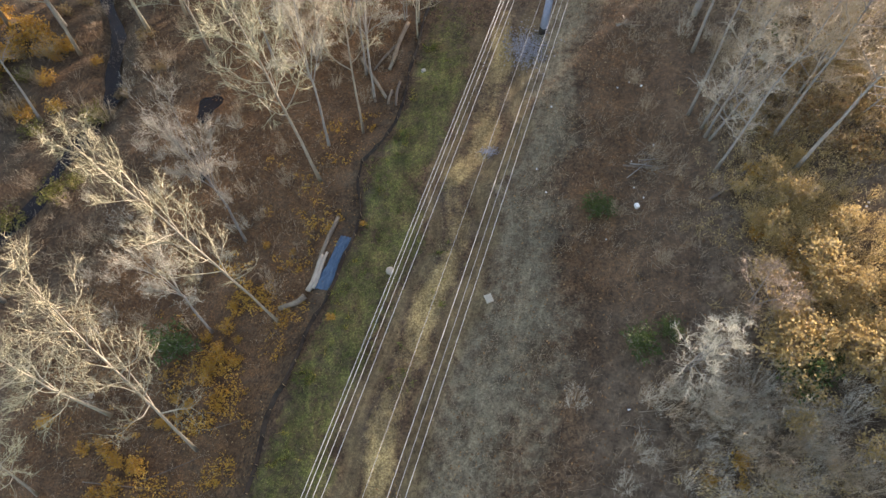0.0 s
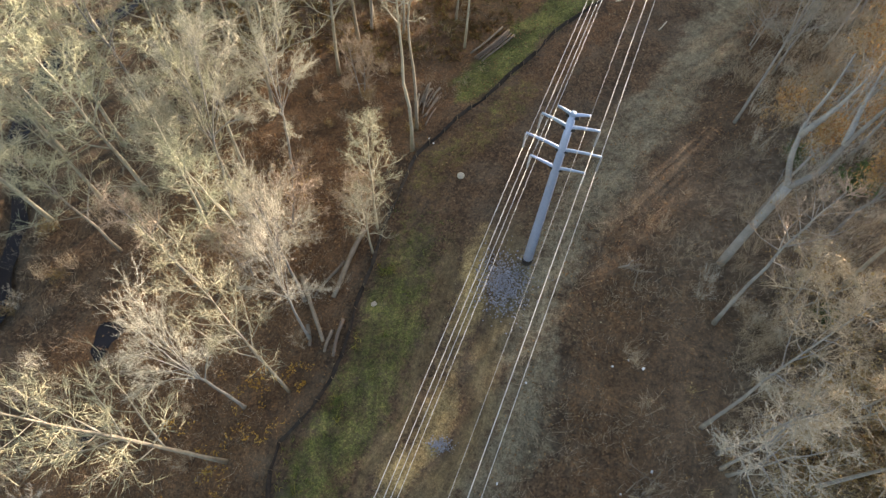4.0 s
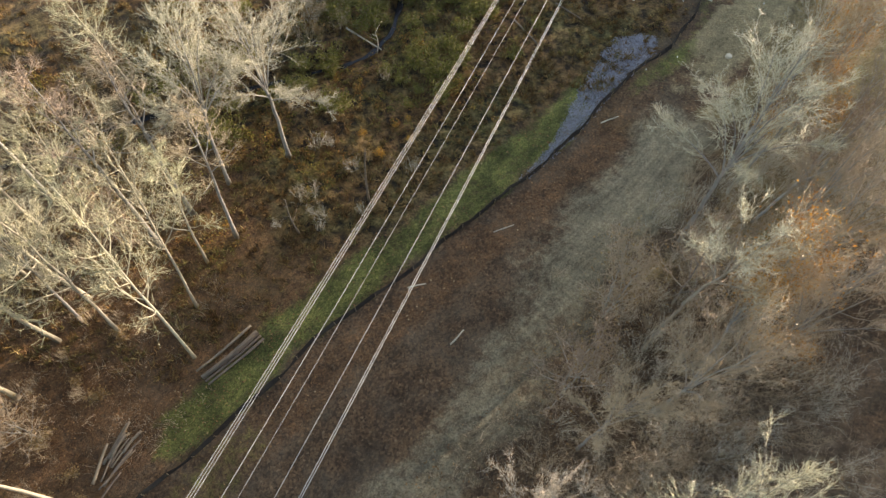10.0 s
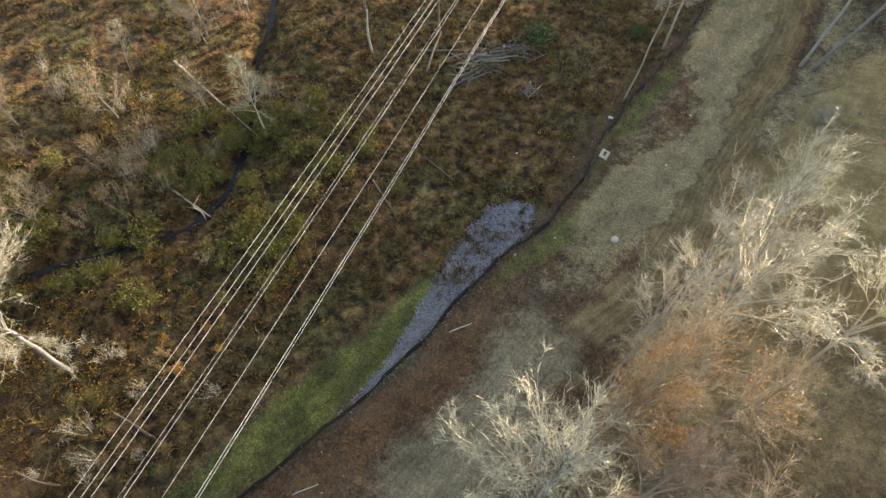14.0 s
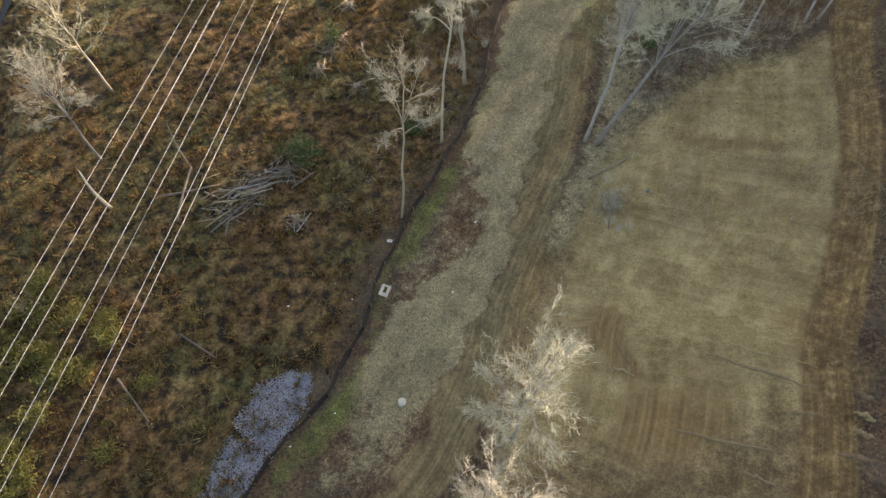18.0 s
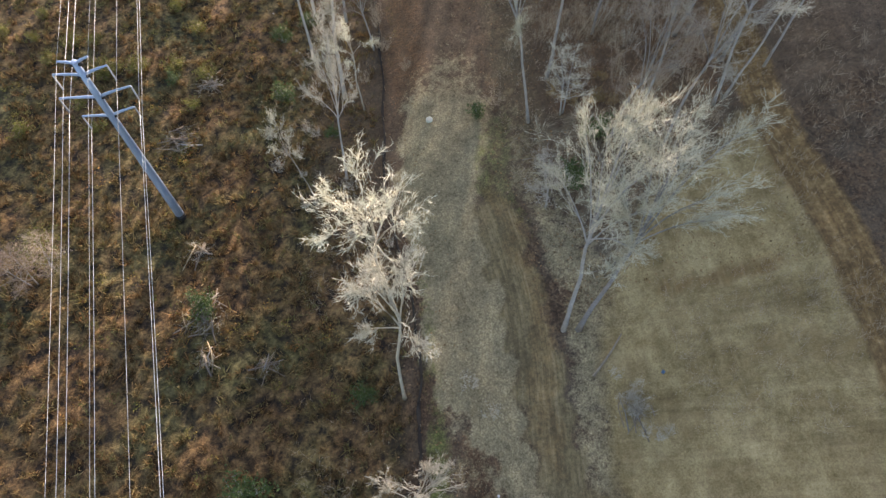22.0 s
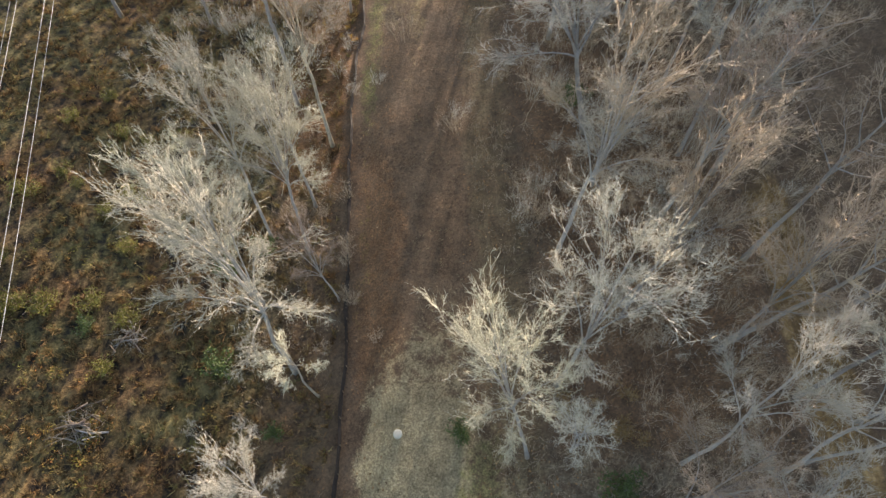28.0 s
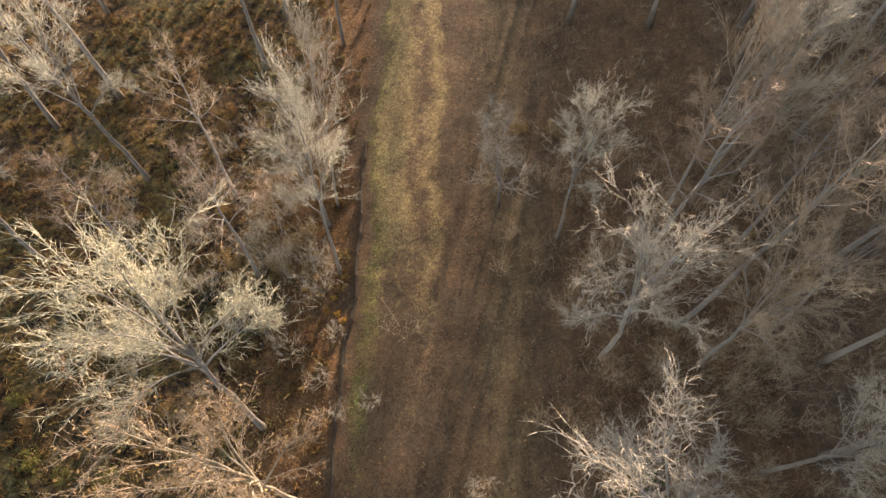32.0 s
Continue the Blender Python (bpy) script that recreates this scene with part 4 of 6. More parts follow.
# ---- transmission poles and their wires ----
def pole_thing(x, y, top, turn, zb=None):
    zb = ground_z(x, y) if zb is None else zb
    H = top - zb
    root = tagged(new("transmission_pole"), "tapered steel transmission pole with curved cross-arms, the sky's blue put into its grey", "utility pole", "poles of the line")
    root.matrix_basis = pose(x, y, zb, 0, 0, turn)
    zz = np.linspace(-0.2, H, 6)
    part("shaft", mesh_from("shaft", *tube(np.stack([0 * zz, 0 * zz, zz], -1), np.linspace(0.50, 0.27, 6), 12), M_STEEL), root)
    part("base_sleeve", mesh_from("base_sleeve", *tube([(0, 0, -0.1), (0, 0, 0.9)], [0.53, 0.515], 12), M_DARK), root, "dark coated base sleeve")
    part("cap", mesh_from("cap", *tube([(0, 0, H), (0, 0, H + 0.12)], [0.30, 0.22], 12), M_STEEL), root)
    ends = []
    for side in (-1, 1):
        for reach, za, zt, ins in ((1.2, 0.25, -0.35, 0), (2.15, 1.55, 0.85, 1.7), (2.95, 4.15, 3.45, 1.7), (2.25, 6.55, 5.9, 1.7)):
            f = np.linspace(0, 1, 7)
            pts = np.stack([side * reach * f, 0 * f, H - za + (za - zt) * f ** 0.55], -1)
            arm = part("arm", mesh_from("arm", *tube(pts, np.linspace(0.15, 0.085, 7), 8), M_STEEL, True), root)
            part("bracket", mesh_from("bracket", *tube([(side * 0.2, 0, H - za), (side * 0.48, 0, H - za + 0.1)], [0.21, 0.19], 8), M_DARK), arm)
            tip = pts[-1].copy()
            if ins:
                n = 22
                z2 = np.linspace(tip[2] - 0.05, tip[2] - ins, n)
                rr = np.where(np.arange(n) % 2 == 0, 0.035, 0.085)
                part("insulator", mesh_from("insulator", *tube(np.stack([tip[0] + 0 * z2, 0 * z2, z2], -1), rr, 8), M_INSUL), root, "ribbed grey suspension insulator")
                tip[2] -= ins
            ends.append((root.matrix_basis @ Vector(tip)).copy())
    return root, ends


POLE_1, POLE_2 = (14.3, 61.7), (60.5, 204.7)
stepx, stepy = POLE_2[0] - POLE_1[0], POLE_2[1] - POLE_1[1]
turn = math.degrees(math.atan2(stepy, stepx)) - 90
_, E1 = pole_thing(*POLE_1, 25.0, turn)
_, E2 = pole_thing(*POLE_2, 21.9, turn)
_, E0 = pole_thing(POLE_1[0] - stepx, POLE_1[1] - stepy, 27.5, turn)
_, E3 = pole_thing(POLE_2[0] + stepx, POLE_2[1] + stepy, 24.0, turn)


def wire(a, b_, sag, r):
    f = np.linspace(0, 1, 41)
    p = np.array(a)[None] * (1 - f[:, None]) + np.array(b_)[None] * f[:, None]
    p[:, 2] -= sag * 4 * f * (1 - f)
    ob = new("power_line", mesh_from("power_line", *tube(p, np.full(41, r), 6), M_WIRE, True))
    return tagged(ob, "bright aluminium power line strung between steel poles", "power line", "wires of the line")


for A_, B_ in ((E0, E1), (E1, E2), (E2, E3)):
    for i, (p, q) in enumerate(zip(A_, B_)):
        wire(p, q, 2.0 if i % 4 == 0 else 2.05, 0.010 if i % 4 == 0 else 0.0155)

# ---- silt fence ----
fence = tagged(new("silt_fence"), "low black fabric silt fence on wooden stakes", "fence")
PITCH = 2.5
n_span = int((ALONG[-2] - 0) / PITCH)
rng = np.random.default_rng(7)
stake_mesh = mesh_from("stake", *tube([(0, 0, -0.2), (0, 0, 0.72), (0, 0, 0.77)], [0.028, 0.028, 0.012], 4), M_STAKE)
prev = None
for i in range(n_span + 1):
    x, y = at_fence(i * PITCH, 0.15 * math.sin(i * 1.7))
    z = ground_z(x, y)
    lean = rng.normal(0, 5, 2)
    part("stake", stake_mesh, fence, m=pose(x, y, z, lean[0], lean[1], rng.uniform(0, 90)))
    if prev:
        f = np.linspace(0, 1, 6)
        px, py = prev[0] + (x - prev[0]) * f, prev[1] + (y - prev[1]) * f
        pz = height(px, py)
        top = 0.52 + rng.uniform(-0.14, 0.06) - rng.uniform(0.02, 0.22) * np.sin(f * math.pi)
        # Tops lean left so the black fabric stands in for the fence's shadow band.
        bow = -0.26 + rng.normal(0, 0.09) * np.sin(f * math.pi)
        ux, uy = (y - prev[1]) / PITCH, -(x - prev[0]) / PITCH
        vs, k = [], 6
        for off in (0.0, 0.025):
            vs.append(np.stack([px + ux * off, py + uy * off, pz - 0.05], -1))
            vs.append(np.stack([px + ux * (off + bow), py + uy * (off + bow), pz + top], -1))
        vs = np.vstack(vs)
        j = np.arange(k - 1)
        fq = np.vstack([np.stack([a + j, a + j + 1, b2 + j + 1, b2 + j], -1) for a, b2 in ((0, k), (3 * k, 2 * k), (k, 3 * k))])
        part("fabric_panel", mesh_from("fabric_panel", vs, fq, M_FABRIC), fence)
    prev = (x, y)

# ---- trees that stand out ----
plant_tree("s", -36.3, 6.4, 14.1, 0.8, 3.0, 3.4)
plant_tree("s", -21.9, 10.3, 33.1, 1.7, 2.6, 3.3)
plant_tree("s", -31.2, 13.7, 20.2, -0.4, -0.9, 3.5)
plant_tree("m", 22.4, 15.4, 9.0, 0.4, -0.6, 3.1)
plant_tree("r", 30.0, 22.0, 6.0, 0.0, 0.0, 3.0)
plant_tree("b", -22.6, 22.2, 19.9, 0.0, 0.0, 3.2)
plant_tree("s", -15.5, 22.9, 34.0, -3.0, -3.0, 2.9)
plant_tree("b", -20.6, 32.9, 22.8, -0.2, -0.3, 3.8)
plant_tree("u", 37.2, 36.3, 21.8, -0.1, 0.1, 4.2)
plant_tree("u", 29.9, 37.3, 24.6, -0.2, 0.2, 3.1)
plant_tree("s", -12.8, 40.4, 32.4, -3.0, -2.4, 4.1)
plant_tree("u", 36.2, 40.8, 23.9, -0.7, 0.7, 3.6)
plant_tree("m", 29.8, 41.5, 14.6, 0.0, 0.0, 4.8)
plant_tree("r", 44.0, 42.0, 12.0, 0.0, 0.0, 4.0)
plant_tree("u", 29.8, 43.2, 17.8, -0.2, 0.1, 3.2)
plant_tree("u", 28.8, 45.3, 25.2, -1.4, 0.8, 3.5)
plant_tree("b", -12.2, 45.4, 24.7, -0.3, -0.1, 3.8)
plant_tree("r", 40.5, 46.5, 12.0, 0.0, 0.0, 4.5)
plant_tree("s", -8.2, 47.2, 30.2, -0.4, -0.2, 3.1)
plant_tree("b", -7.1, 52.6, 22.2, 0.8, 0.2, 3.6)
plant_tree("u", 31.1, 54.9, 22.0, -1.6, 0.8, 3.9)
plant_tree("r", 43.0, 55.0, 8.0, 0.0, 0.0, 4.0)
plant_tree("r", 38.0, 56.5, 8.0, 0.0, 0.0, 4.0)
plant_tree("v", -8.4, 56.8, 22.8, 0.2, 0.4, 4.0)
plant_tree("r", -14.8, 59.6, 10.0, 0.0, 0.0, 3.5)
plant_tree("s", -1.9, 62.5, 13.0, -0.5, -0.1, 2.4)
plant_tree("s", -23.6, 62.6, 11.9, -0.4, -1.1, 3.7)
plant_tree("r", -11.2, 64.0, 11.0, 0.0, 0.0, 4.5)
plant_tree("s", -1.8, 65.6, 18.6, 0.1, 0.1, 2.5)
plant_tree("r", -3.5, 66.5, 9.0, 0.0, 0.0, 2.6)
plant_tree("s", -21.3, 66.7, 19.2, 0.2, 0.4, 4.3)
plant_tree("v", -18.4, 67.0, 24.6, 2.5, 3.0, 4.6)
plant_tree("v", -12.7, 73.0, 20.4, 0.8, 0.8, 4.2)
plant_tree("c", 1.0, 76.5, 30.0, -0.1, -0.1, 3.3)
plant_tree("c", 1.2, 79.9, 26.0, 0.5, 0.2, 2.9)
plant_tree("r", -6.2, 85.7, 10.0, 0.0, 0.0, 3.2)
plant_tree("s", 6.2, 94.6, 29.5, 1.1, 1.0, 3.3)
plant_tree("s", -2.1, 96.3, 24.6, 1.0, 1.1, 3.8)
plant_tree("v", -6.6, 97.2, 23.5, 1.8, 2.0, 4.2)
plant_tree("s", 4.7, 100.1, 28.4, 1.9, 2.5, 3.2)
plant_tree("s", 4.2, 105.4, 18.6, 1.3, 0.9, 3.0)
plant_tree("r", -4.9, 106.0, 11.0, 0.0, 0.0, 3.5)
plant_tree("v", 3.8, 115.8, 24.0, 1.1, 0.9, 6.0)
plant_tree("v", 9.9, 120.4, 21.5, -0.3, -0.2, 6.8)
plant_tree("s", -10.8, 127.5, 18.5, -1.5, -1.5, 4.4)
plant_tree("y", -0.5, 129.3, 7.0, 0.0, 0.0, 2.8)
plant_tree("y", 0.0, 136.7, 7.0, 0.0, 0.0, 2.6)
plant_tree("y", -9.2, 150.0, 9.0, 0.0, 0.0, 3.2)
plant_tree("s", 21.8, 152.2, 13.1, -0.7, -0.3, 2.5)
plant_tree("y", 2.9, 152.6, 9.0, 0.0, 0.0, 3.4)
plant_tree("y", 13.3, 155.2, 7.0, 0.0, 0.0, 2.8)
plant_tree("y", 20.5, 157.5, 5.0, 0.0, 0.0, 2.4)
plant_tree("s", 1.6, 159.8, 8.1, 1.0, 0.7, 2.1)
plant_tree("k", 65.5, 162.2, 24.0, 1.9, -0.9, 3.4)
plant_tree("r", 9.9, 166.6, 8.0, 0.0, 0.0, 3.2)
plant_tree("s", 7.9, 169.9, 13.6, 0.1, 0.1, 3.1)
plant_tree("r", 13.8, 172.3, 8.0, 0.0, 0.0, 3.0)
plant_tree("s", 12.4, 173.2, 11.3, 1.2, 0.9, 3.3)
plant_tree("k", 71.1, 172.4, 27.0, -0.4, 2.0, 4.3)
plant_tree("v", 30.1, 174.8, 16.5, 0.0, 0.0, 4.2)
plant_tree("k", 75.0, 181.2, 27.5, -2.4, -0.6, 5.4)
plant_tree("s", 30.0, 185.4, 18.5, -0.5, 0.0, 4.6)
plant_tree("k", 74.4, 196.9, 17.0, -1.5, 0.0, 1.8)
plant_tree("b", 78.9, 198.5, 24.0, 0.8, 0.1, 2.0)
plant_tree("r", 43.9, 204.9, 7.0, 0.0, 0.0, 3.0)
plant_tree("k", 85.7, 206.2, 14.2, -1.7, 0.1, 2.9)
plant_tree("y", 46.0, 206.3, 6.0, 0.0, 0.0, 3.0)
plant_tree("v", 84.7, 209.6, 31.0, -0.3, -0.3, 6.3)
plant_tree("v", 84.6, 218.3, 26.7, 0.0, 0.0, 4.6)
plant_tree("n", 91.7, 214.3, 15.5, -0.8, 1.0, 3.0)
plant_tree("v", 91.3, 221.3, 25.5, 0.0, 0.0, 4.8)
plant_tree("v", 88.4, 225.2, 26.9, 0.0, 0.0, 4.6)
plant_tree("v", 94.3, 226.4, 24.6, -0.4, -0.1, 4.6)
plant_tree("q", 99.5, 233.2, 31.0, -0.6, 0.3, 5.2)
plant_tree("v", 98.4, 241.5, 33.0, -0.4, 1.4, 7.2)
plant_tree("b", 111.3, 252.8, 27.4, 0.0, 0.0, 4.3)
plant_tree("w", 103.6, 256.5, 22.0, 0.0, 0.0, 4.2)
plant_tree("b", 112.5, 258.6, 21.0, 0.0, 0.0, 4.6)
plant_tree("b", 114.4, 260.5, 26.9, 0.0, 0.0, 3.4)
plant_tree("w", 94.0, 262.0, 22.0, 0.0, 0.0, 4.2)
plant_tree("r", 109.0, 262.5, 8.0, 0.0, 0.0, 3.0)
plant_tree("w", 104.7, 268.0, 22.0, 0.0, 0.0, 4.2)

# right of the corridor, along the middle of the way
plant_tree("o", 37.0, 67.0, 30.0, 0.0, 0.4, 5.4)
plant_tree("o", 40.4, 62.2, 28.5, -0.5, 0.0, 5.0)
plant_tree("q", 40.6, 57.2, 26.0, -1.0, 0.0, 4.6)
plant_tree("b", 37.6, 80.5, 26.5, -0.6, -0.6, 3.8)
plant_tree("v", 47.2, 81.0, 27.0, -0.6, 0.0, 4.6)
plant_tree("n", 47.2, 74.2, 23.0, 0.0, 0.0, 4.2)
plant_tree("n", 43.5, 88.8, 20.0, 0.0, 0.0, 3.6)
plant_tree("r", 42.0, 94.0, 12.0, 0.0, 0.0, 3.6)
plant_tree("n", 50.0, 92.6, 22.0, 0.0, 0.0, 4.2)
plant_tree("r", 46.5, 102.5, 13.0, 0.0, 0.0, 4.0)
plant_tree("k", 49.8, 98.6, 25.0, -1.0, 0.0, 3.8)
plant_tree("a", 54.4, 97.2, 23.5, -1.0, 0.0, 3.9)
plant_tree("n", 58.0, 97.0, 22.5, 0.0, 0.0, 4.2)
plant_tree("r", 53.5, 104.0, 15.0, 0.0, 0.0, 4.2)
plant_tree("v", 54.6, 111.4, 26.0, -0.6, 1.8, 6.6, "broad bare tree with a fan of limbs, sunlight put into its pale twig colour")
plant_tree("n", 58.6, 106.3, 24.5, 0.0, 0.0, 4.4)
plant_tree("q", 60.4, 118.4, 27.0, 0.0, 0.0, 3.2)
plant_tree("a", 61.4, 119.6, 25.5, -0.6, -0.4, 2.4)
plant_tree("n", 62.2, 114.2, 22.0, 0.0, 0.0, 4.4)
plant_tree("n", 65.0, 110.6, 25.0, 0.0, 0.0, 4.4)
plant_tree("n", 61.4, 105.0, 21.0, 0.0, 0.0, 4.4)
plant_tree("n", 66.5, 104.5, 20.0, 0.0, 0.0, 4.6)
plant_tree("k", 67.0, 125.2, 29.5, -1.4, 0.0, 5.2)
plant_tree("b", 61.8, 123.6, 29.0, -0.4, 0.0, 3.6)
plant_tree("k", 73.0, 122.6, 26.5, 0.0, 0.0, 4.6)
plant_tree("b", 69.2, 129.8, 22.0, 0.0, 0.0, 3.8)
plant_tree("v", 73.4, 136.4, 21.8, 0.0, 0.0, 5.2)
plant_tree("q", 68.0, 119.0, 22.0, 0.0, 0.0, 4.2)
# beside the seeded field and in the woods beyond it
plant_tree("v", 87.6, 169.2, 26.5, 4.0, 4.8, 5.8)
plant_tree("v", 88.8, 168.4, 25.5, 7.6, 3.6, 6.4)
plant_tree("v", 99.4, 191.3, 29.0, -3.4, 4.2, 4.4)
plant_tree("b", 105.0, 195.2, 28.4, 0.8, 0.0, 5.0)
plant_tree("n", 104.4, 183.4, 21.5, 0.0, 0.0, 4.6)
plant_tree("t", 109.8, 184.4, 25.0, 0.0, 1.0, 4.2)
plant_tree("n", 118.4, 190.3, 25.5, -2.4, 0.4, 5.0)
plant_tree("t", 117.1, 179.9, 25.0, 1.0, 0.0, 4.0)
plant_tree("t", 122.7, 180.2, 24.0, 0.0, 0.0, 4.0)
plant_tree("n", 113.5, 197.4, 27.5, 0.0, 0.0, 4.6)
plant_tree("n", 112.8, 206.4, 28.5, 0.0, 0.0, 5.8)
plant_tree("b", 123.5, 217.2, 26.5, -7.0, 4.2, 8.0, "grey bare tree leaning out over the corridor")
plant_tree("m", 120.0, 210.5, 17.0, 0.0, 0.0, 3.8)
plant_tree("b", 128.6, 231.4, 23.5, -1.4, 0.6, 6.0)
plant_tree("n", 135.2, 226.6, 22.5, -1.2, 0.8, 5.2)
plant_tree("w", 130.0, 205.0, 24.0, 0.0, 0.0, 4.6)
plant_tree("w", 126.0, 196.0, 24.0, 0.0, 0.0, 4.6)
plant_tree("w", 138.0, 216.0, 24.0, 0.0, 0.0, 5.0)
plant_tree("n", 142.0, 226.0, 24.0, 0.0, 0.0, 4.6)
plant_tree("w", 136.6, 237.0, 25.0, 0.0, 0.0, 4.6)
plant_tree("n", 142.6, 241.0, 25.0, 0.0, 0.0, 4.6)
plant_tree("q", 148.0, 232.6, 24.0, 0.0, 0.0, 4.8)
plant_tree("b", 132.0, 244.0, 21.0, 0.0, 0.0, 4.0)
plant_tree("m", 129.4, 250.4, 14.0, 0.0, 0.0, 3.6)
plant_tree("w", 128.0, 187.6, 24.0, 0.0, 0.0, 4.4)
plant_tree("n", 123.6, 204.0, 24.0, 0.0, 0.0, 4.2)
plant_tree("q", 150.0, 240.4, 20.0, 0.0, 0.0, 4.0)
plant_tree("m", 103.0, 189.6, 10.0, 0.0, 0.0, 3.0)
plant_tree("m", 94.5, 181.0, 9.0, 0.0, 0.0, 2.6)

# ---- the woods behind them ----
rng = np.random.default_rng(99)
spots = []


def fill_wood(n, xr, yr, accept, gap, kinds, hr):
    made = tries = 0
    while made < n and tries < n * 60:
        tries += 1
        x, y = rng.uniform(*xr), rng.uniform(*yr)
        s, d = fence_coords(np.array([x]), np.array([y]))
        if not accept(float(s[0]), float(d[0]), x, y) or any((x - a) ** 2 + (y - c) ** 2 < gap * gap for a, c in spots):
            continue
        spots.append((x, y))
        h = rng.uniform(*hr)
        plant_tree(kinds[made % len(kinds)], x, y, h, rng.normal(0, 0.8), rng.normal(0, 0.8), h * rng.uniform(0.17, 0.25))
        made += 1



def clear_ray(x, y):
    """The open lane through which the low sun reaches the brush."""
    return abs(-0.73 * x + 0.68 * y + 8.4) > 10


def clear_end(x, y):
    """The gap through which the sun falls along the corridor's far end."""
    return abs(-0.731 * x + 0.682 * y - 88.0) > 4.5


def clear_far(x, y):
    """A second gap in the far woods, over which the sun reaches the crowns by the field."""
    return x < 125 or abs(-0.73 * x + 0.68 * y - 31) > 9


fill_wood(58, (-80, 12), (-10, 150), lambda s, d, x, y: -60 < d < (-16 if 62 < y < 114 else -9) and 58 < y < 122 and not (d > -45 and y > 112) and creek_dist(x, y) > 3, 5.0, "sws", (18, 27))
fill_wood(42, (30, 110), (-5, 128), lambda s, d, x, y: 40 < d < 74 and s < 128 and clear_ray(x, y) and not (x < 56 and 38 < y < 88), 6.0, "wb", (21, 28))
fill_wood(36, (105, 200), (175, 300), lambda s, d, x, y: 30 < d < 68 and s > 196 and clear_far(x, y), 6.0, "wbt", (21, 28))
fill_wood(12, (118, 190), (130, 190), lambda s, d, x, y: d > 62 and clear_ray(x, y) and clear_far(x, y), 6.0, "w", (21, 28))
fill_wood(7, (-80, -30), (20, 60), lambda s, d, x, y: -60 < d < -26 and creek_dist(x, y) > 3, 6.0, "sw", (17, 24))
fill_wood(8, (20, 80), (190, 330), lambda s, d, x, y: -95 < d < -58, 6.0, "s", (16, 22))
fill_wood(24, (60, 210), (266, 320), lambda s, d, x, y: (16 < d < 50 or -40 < d < -4) and y > 268 and clear_end(x, y), 5.5, "wbw", (22, 29))


def far_wood(n, xr, yr, accept, gap, seed):
    """Woods farther off, added mostly out of view for shade, joined into one sheet of trees."""
    rg = np.random.default_rng(seed)
    wood, crown, tips = grow_tree(seed=777, H=25, crown_r=5.0, clear=0.45, limbs=14, rise=0.9, twigs=4, fine=2, trunk_r=0.26, bend=0.3, fine_w=0.02)
    v = np.vstack([wood[0], crown[0]])
    f = np.vstack([wood[1], crown[1] + len(wood[0])])
    mi = np.concatenate([np.zeros(len(wood[1]), int), np.ones(len(crown[1]), int)])
    vs, fs, ms, o, made, tries = [], [], [], 0, 0, 0
    while made < n and tries < n * 60:
        tries += 1
        x, y = rg.uniform(*xr), rg.uniform(*yr)
        s, d = fence_coords(np.array([x]), np.array([y]))
        if not accept(float(s[0]), float(d[0]), x, y) or any((x - a) ** 2 + (y - c) ** 2 < gap * gap for a, c in spots):
            continue
        spots.append((x, y))
        a, k = rg.uniform(0, 6.28), rg.uniform(0.85, 1.2)
        q = np.stack([v[:, 0] * math.cos(a) - v[:, 1] * math.sin(a), v[:, 0] * math.sin(a) + v[:, 1] * math.cos(a), v[:, 2]], -1) * k + np.array([x, y, ground_z(x, y)])
        vs.append(q); fs.append(f + o); ms.append(mi)
        o += len(v)
        made += 1
    me = mesh_from("far_wood", np.vstack(vs), np.vstack(fs), [M_BARK_GREY, M_TWIG_GREY], False, np.concatenate(ms))
    tagged(new("far_wood", me), "bare hardwood forest added mostly out of view on the far hillside to shade the corridor", "woods", kind="stuff")


far_wood(46, (130, 215), (215, 300), lambda s, d, x, y: 42 < d < 82 and s > 215 and clear_far(x, y) and clear_end(x, y), 4.6, 4)
far_wood(44, (120, 260), (200, 400), lambda s, d, x, y: clear_end(x, y) and ((80 < d < 120 and clear_ray(x, y) and clear_far(x, y)) or (y > 318 and -70 < d < 120 and not -4 < d < 12)), 6.5, 5)
far_wood(34, (50, 150), (-10, 150), lambda s, d, x, y: 74 < d < 110 and s < 140 and clear_ray(x, y), 7.0, 6)


# ---- the large dead forked tree ----
def limb(points, r0, r1):
    p = np.array(points, float)
    f = np.linspace(0, 1, len(p))
    ff = np.linspace(0, 1, 4 * (len(p) - 1) + 1)
    q = np.stack([np.interp(ff, f, p[:, k]) for k in range(3)], -1)
    q[1:-1] = (q[:-2] + 2 * q[1:-1] + q[2:]) / 4
    return tube(q, r0 + (r1 - r0) * ff, 8)


dead = tagged(new("tree"), "large dead forked tree with smooth grey limbs", "tree")
dead.matrix_basis = pose(32.5, 61.1, ground_z(32.5, 61.1))
part("trunk", mesh_from("trunk", *limb([(0, 0, -0.4), (0.05, 0.35, 6.0), (0.32, 0.74, 12.3)], 0.42, 0.34), M_BARK_GREY, True), dead)
rngd = np.random.default_rng(3)
limb_paths = [[(0.3, 0.75, 12.1), (-0.6, 1.7, 14.6), (-0.5, 3.1, 17.1), (0.2, 4.0, 19.6), (0.6, 5.1, 22.1)],
              [(0.3, 0.75, 12.1), (1.4, 0.5, 14.6), (1.2, 0.45, 18.1), (1.2, 0.05, 22.6), (1.5, 0.2, 24.1)],
              [(1.2, 0.45, 18.0), (1.65, 2.3, 20.1), (1.9, 3.55, 22.6)],
              [(-0.5, 2.6, 16.3), (0.4, 2.6, 19.5), (0.9, 2.9, 22.0)]]
db0, db1 = [], []
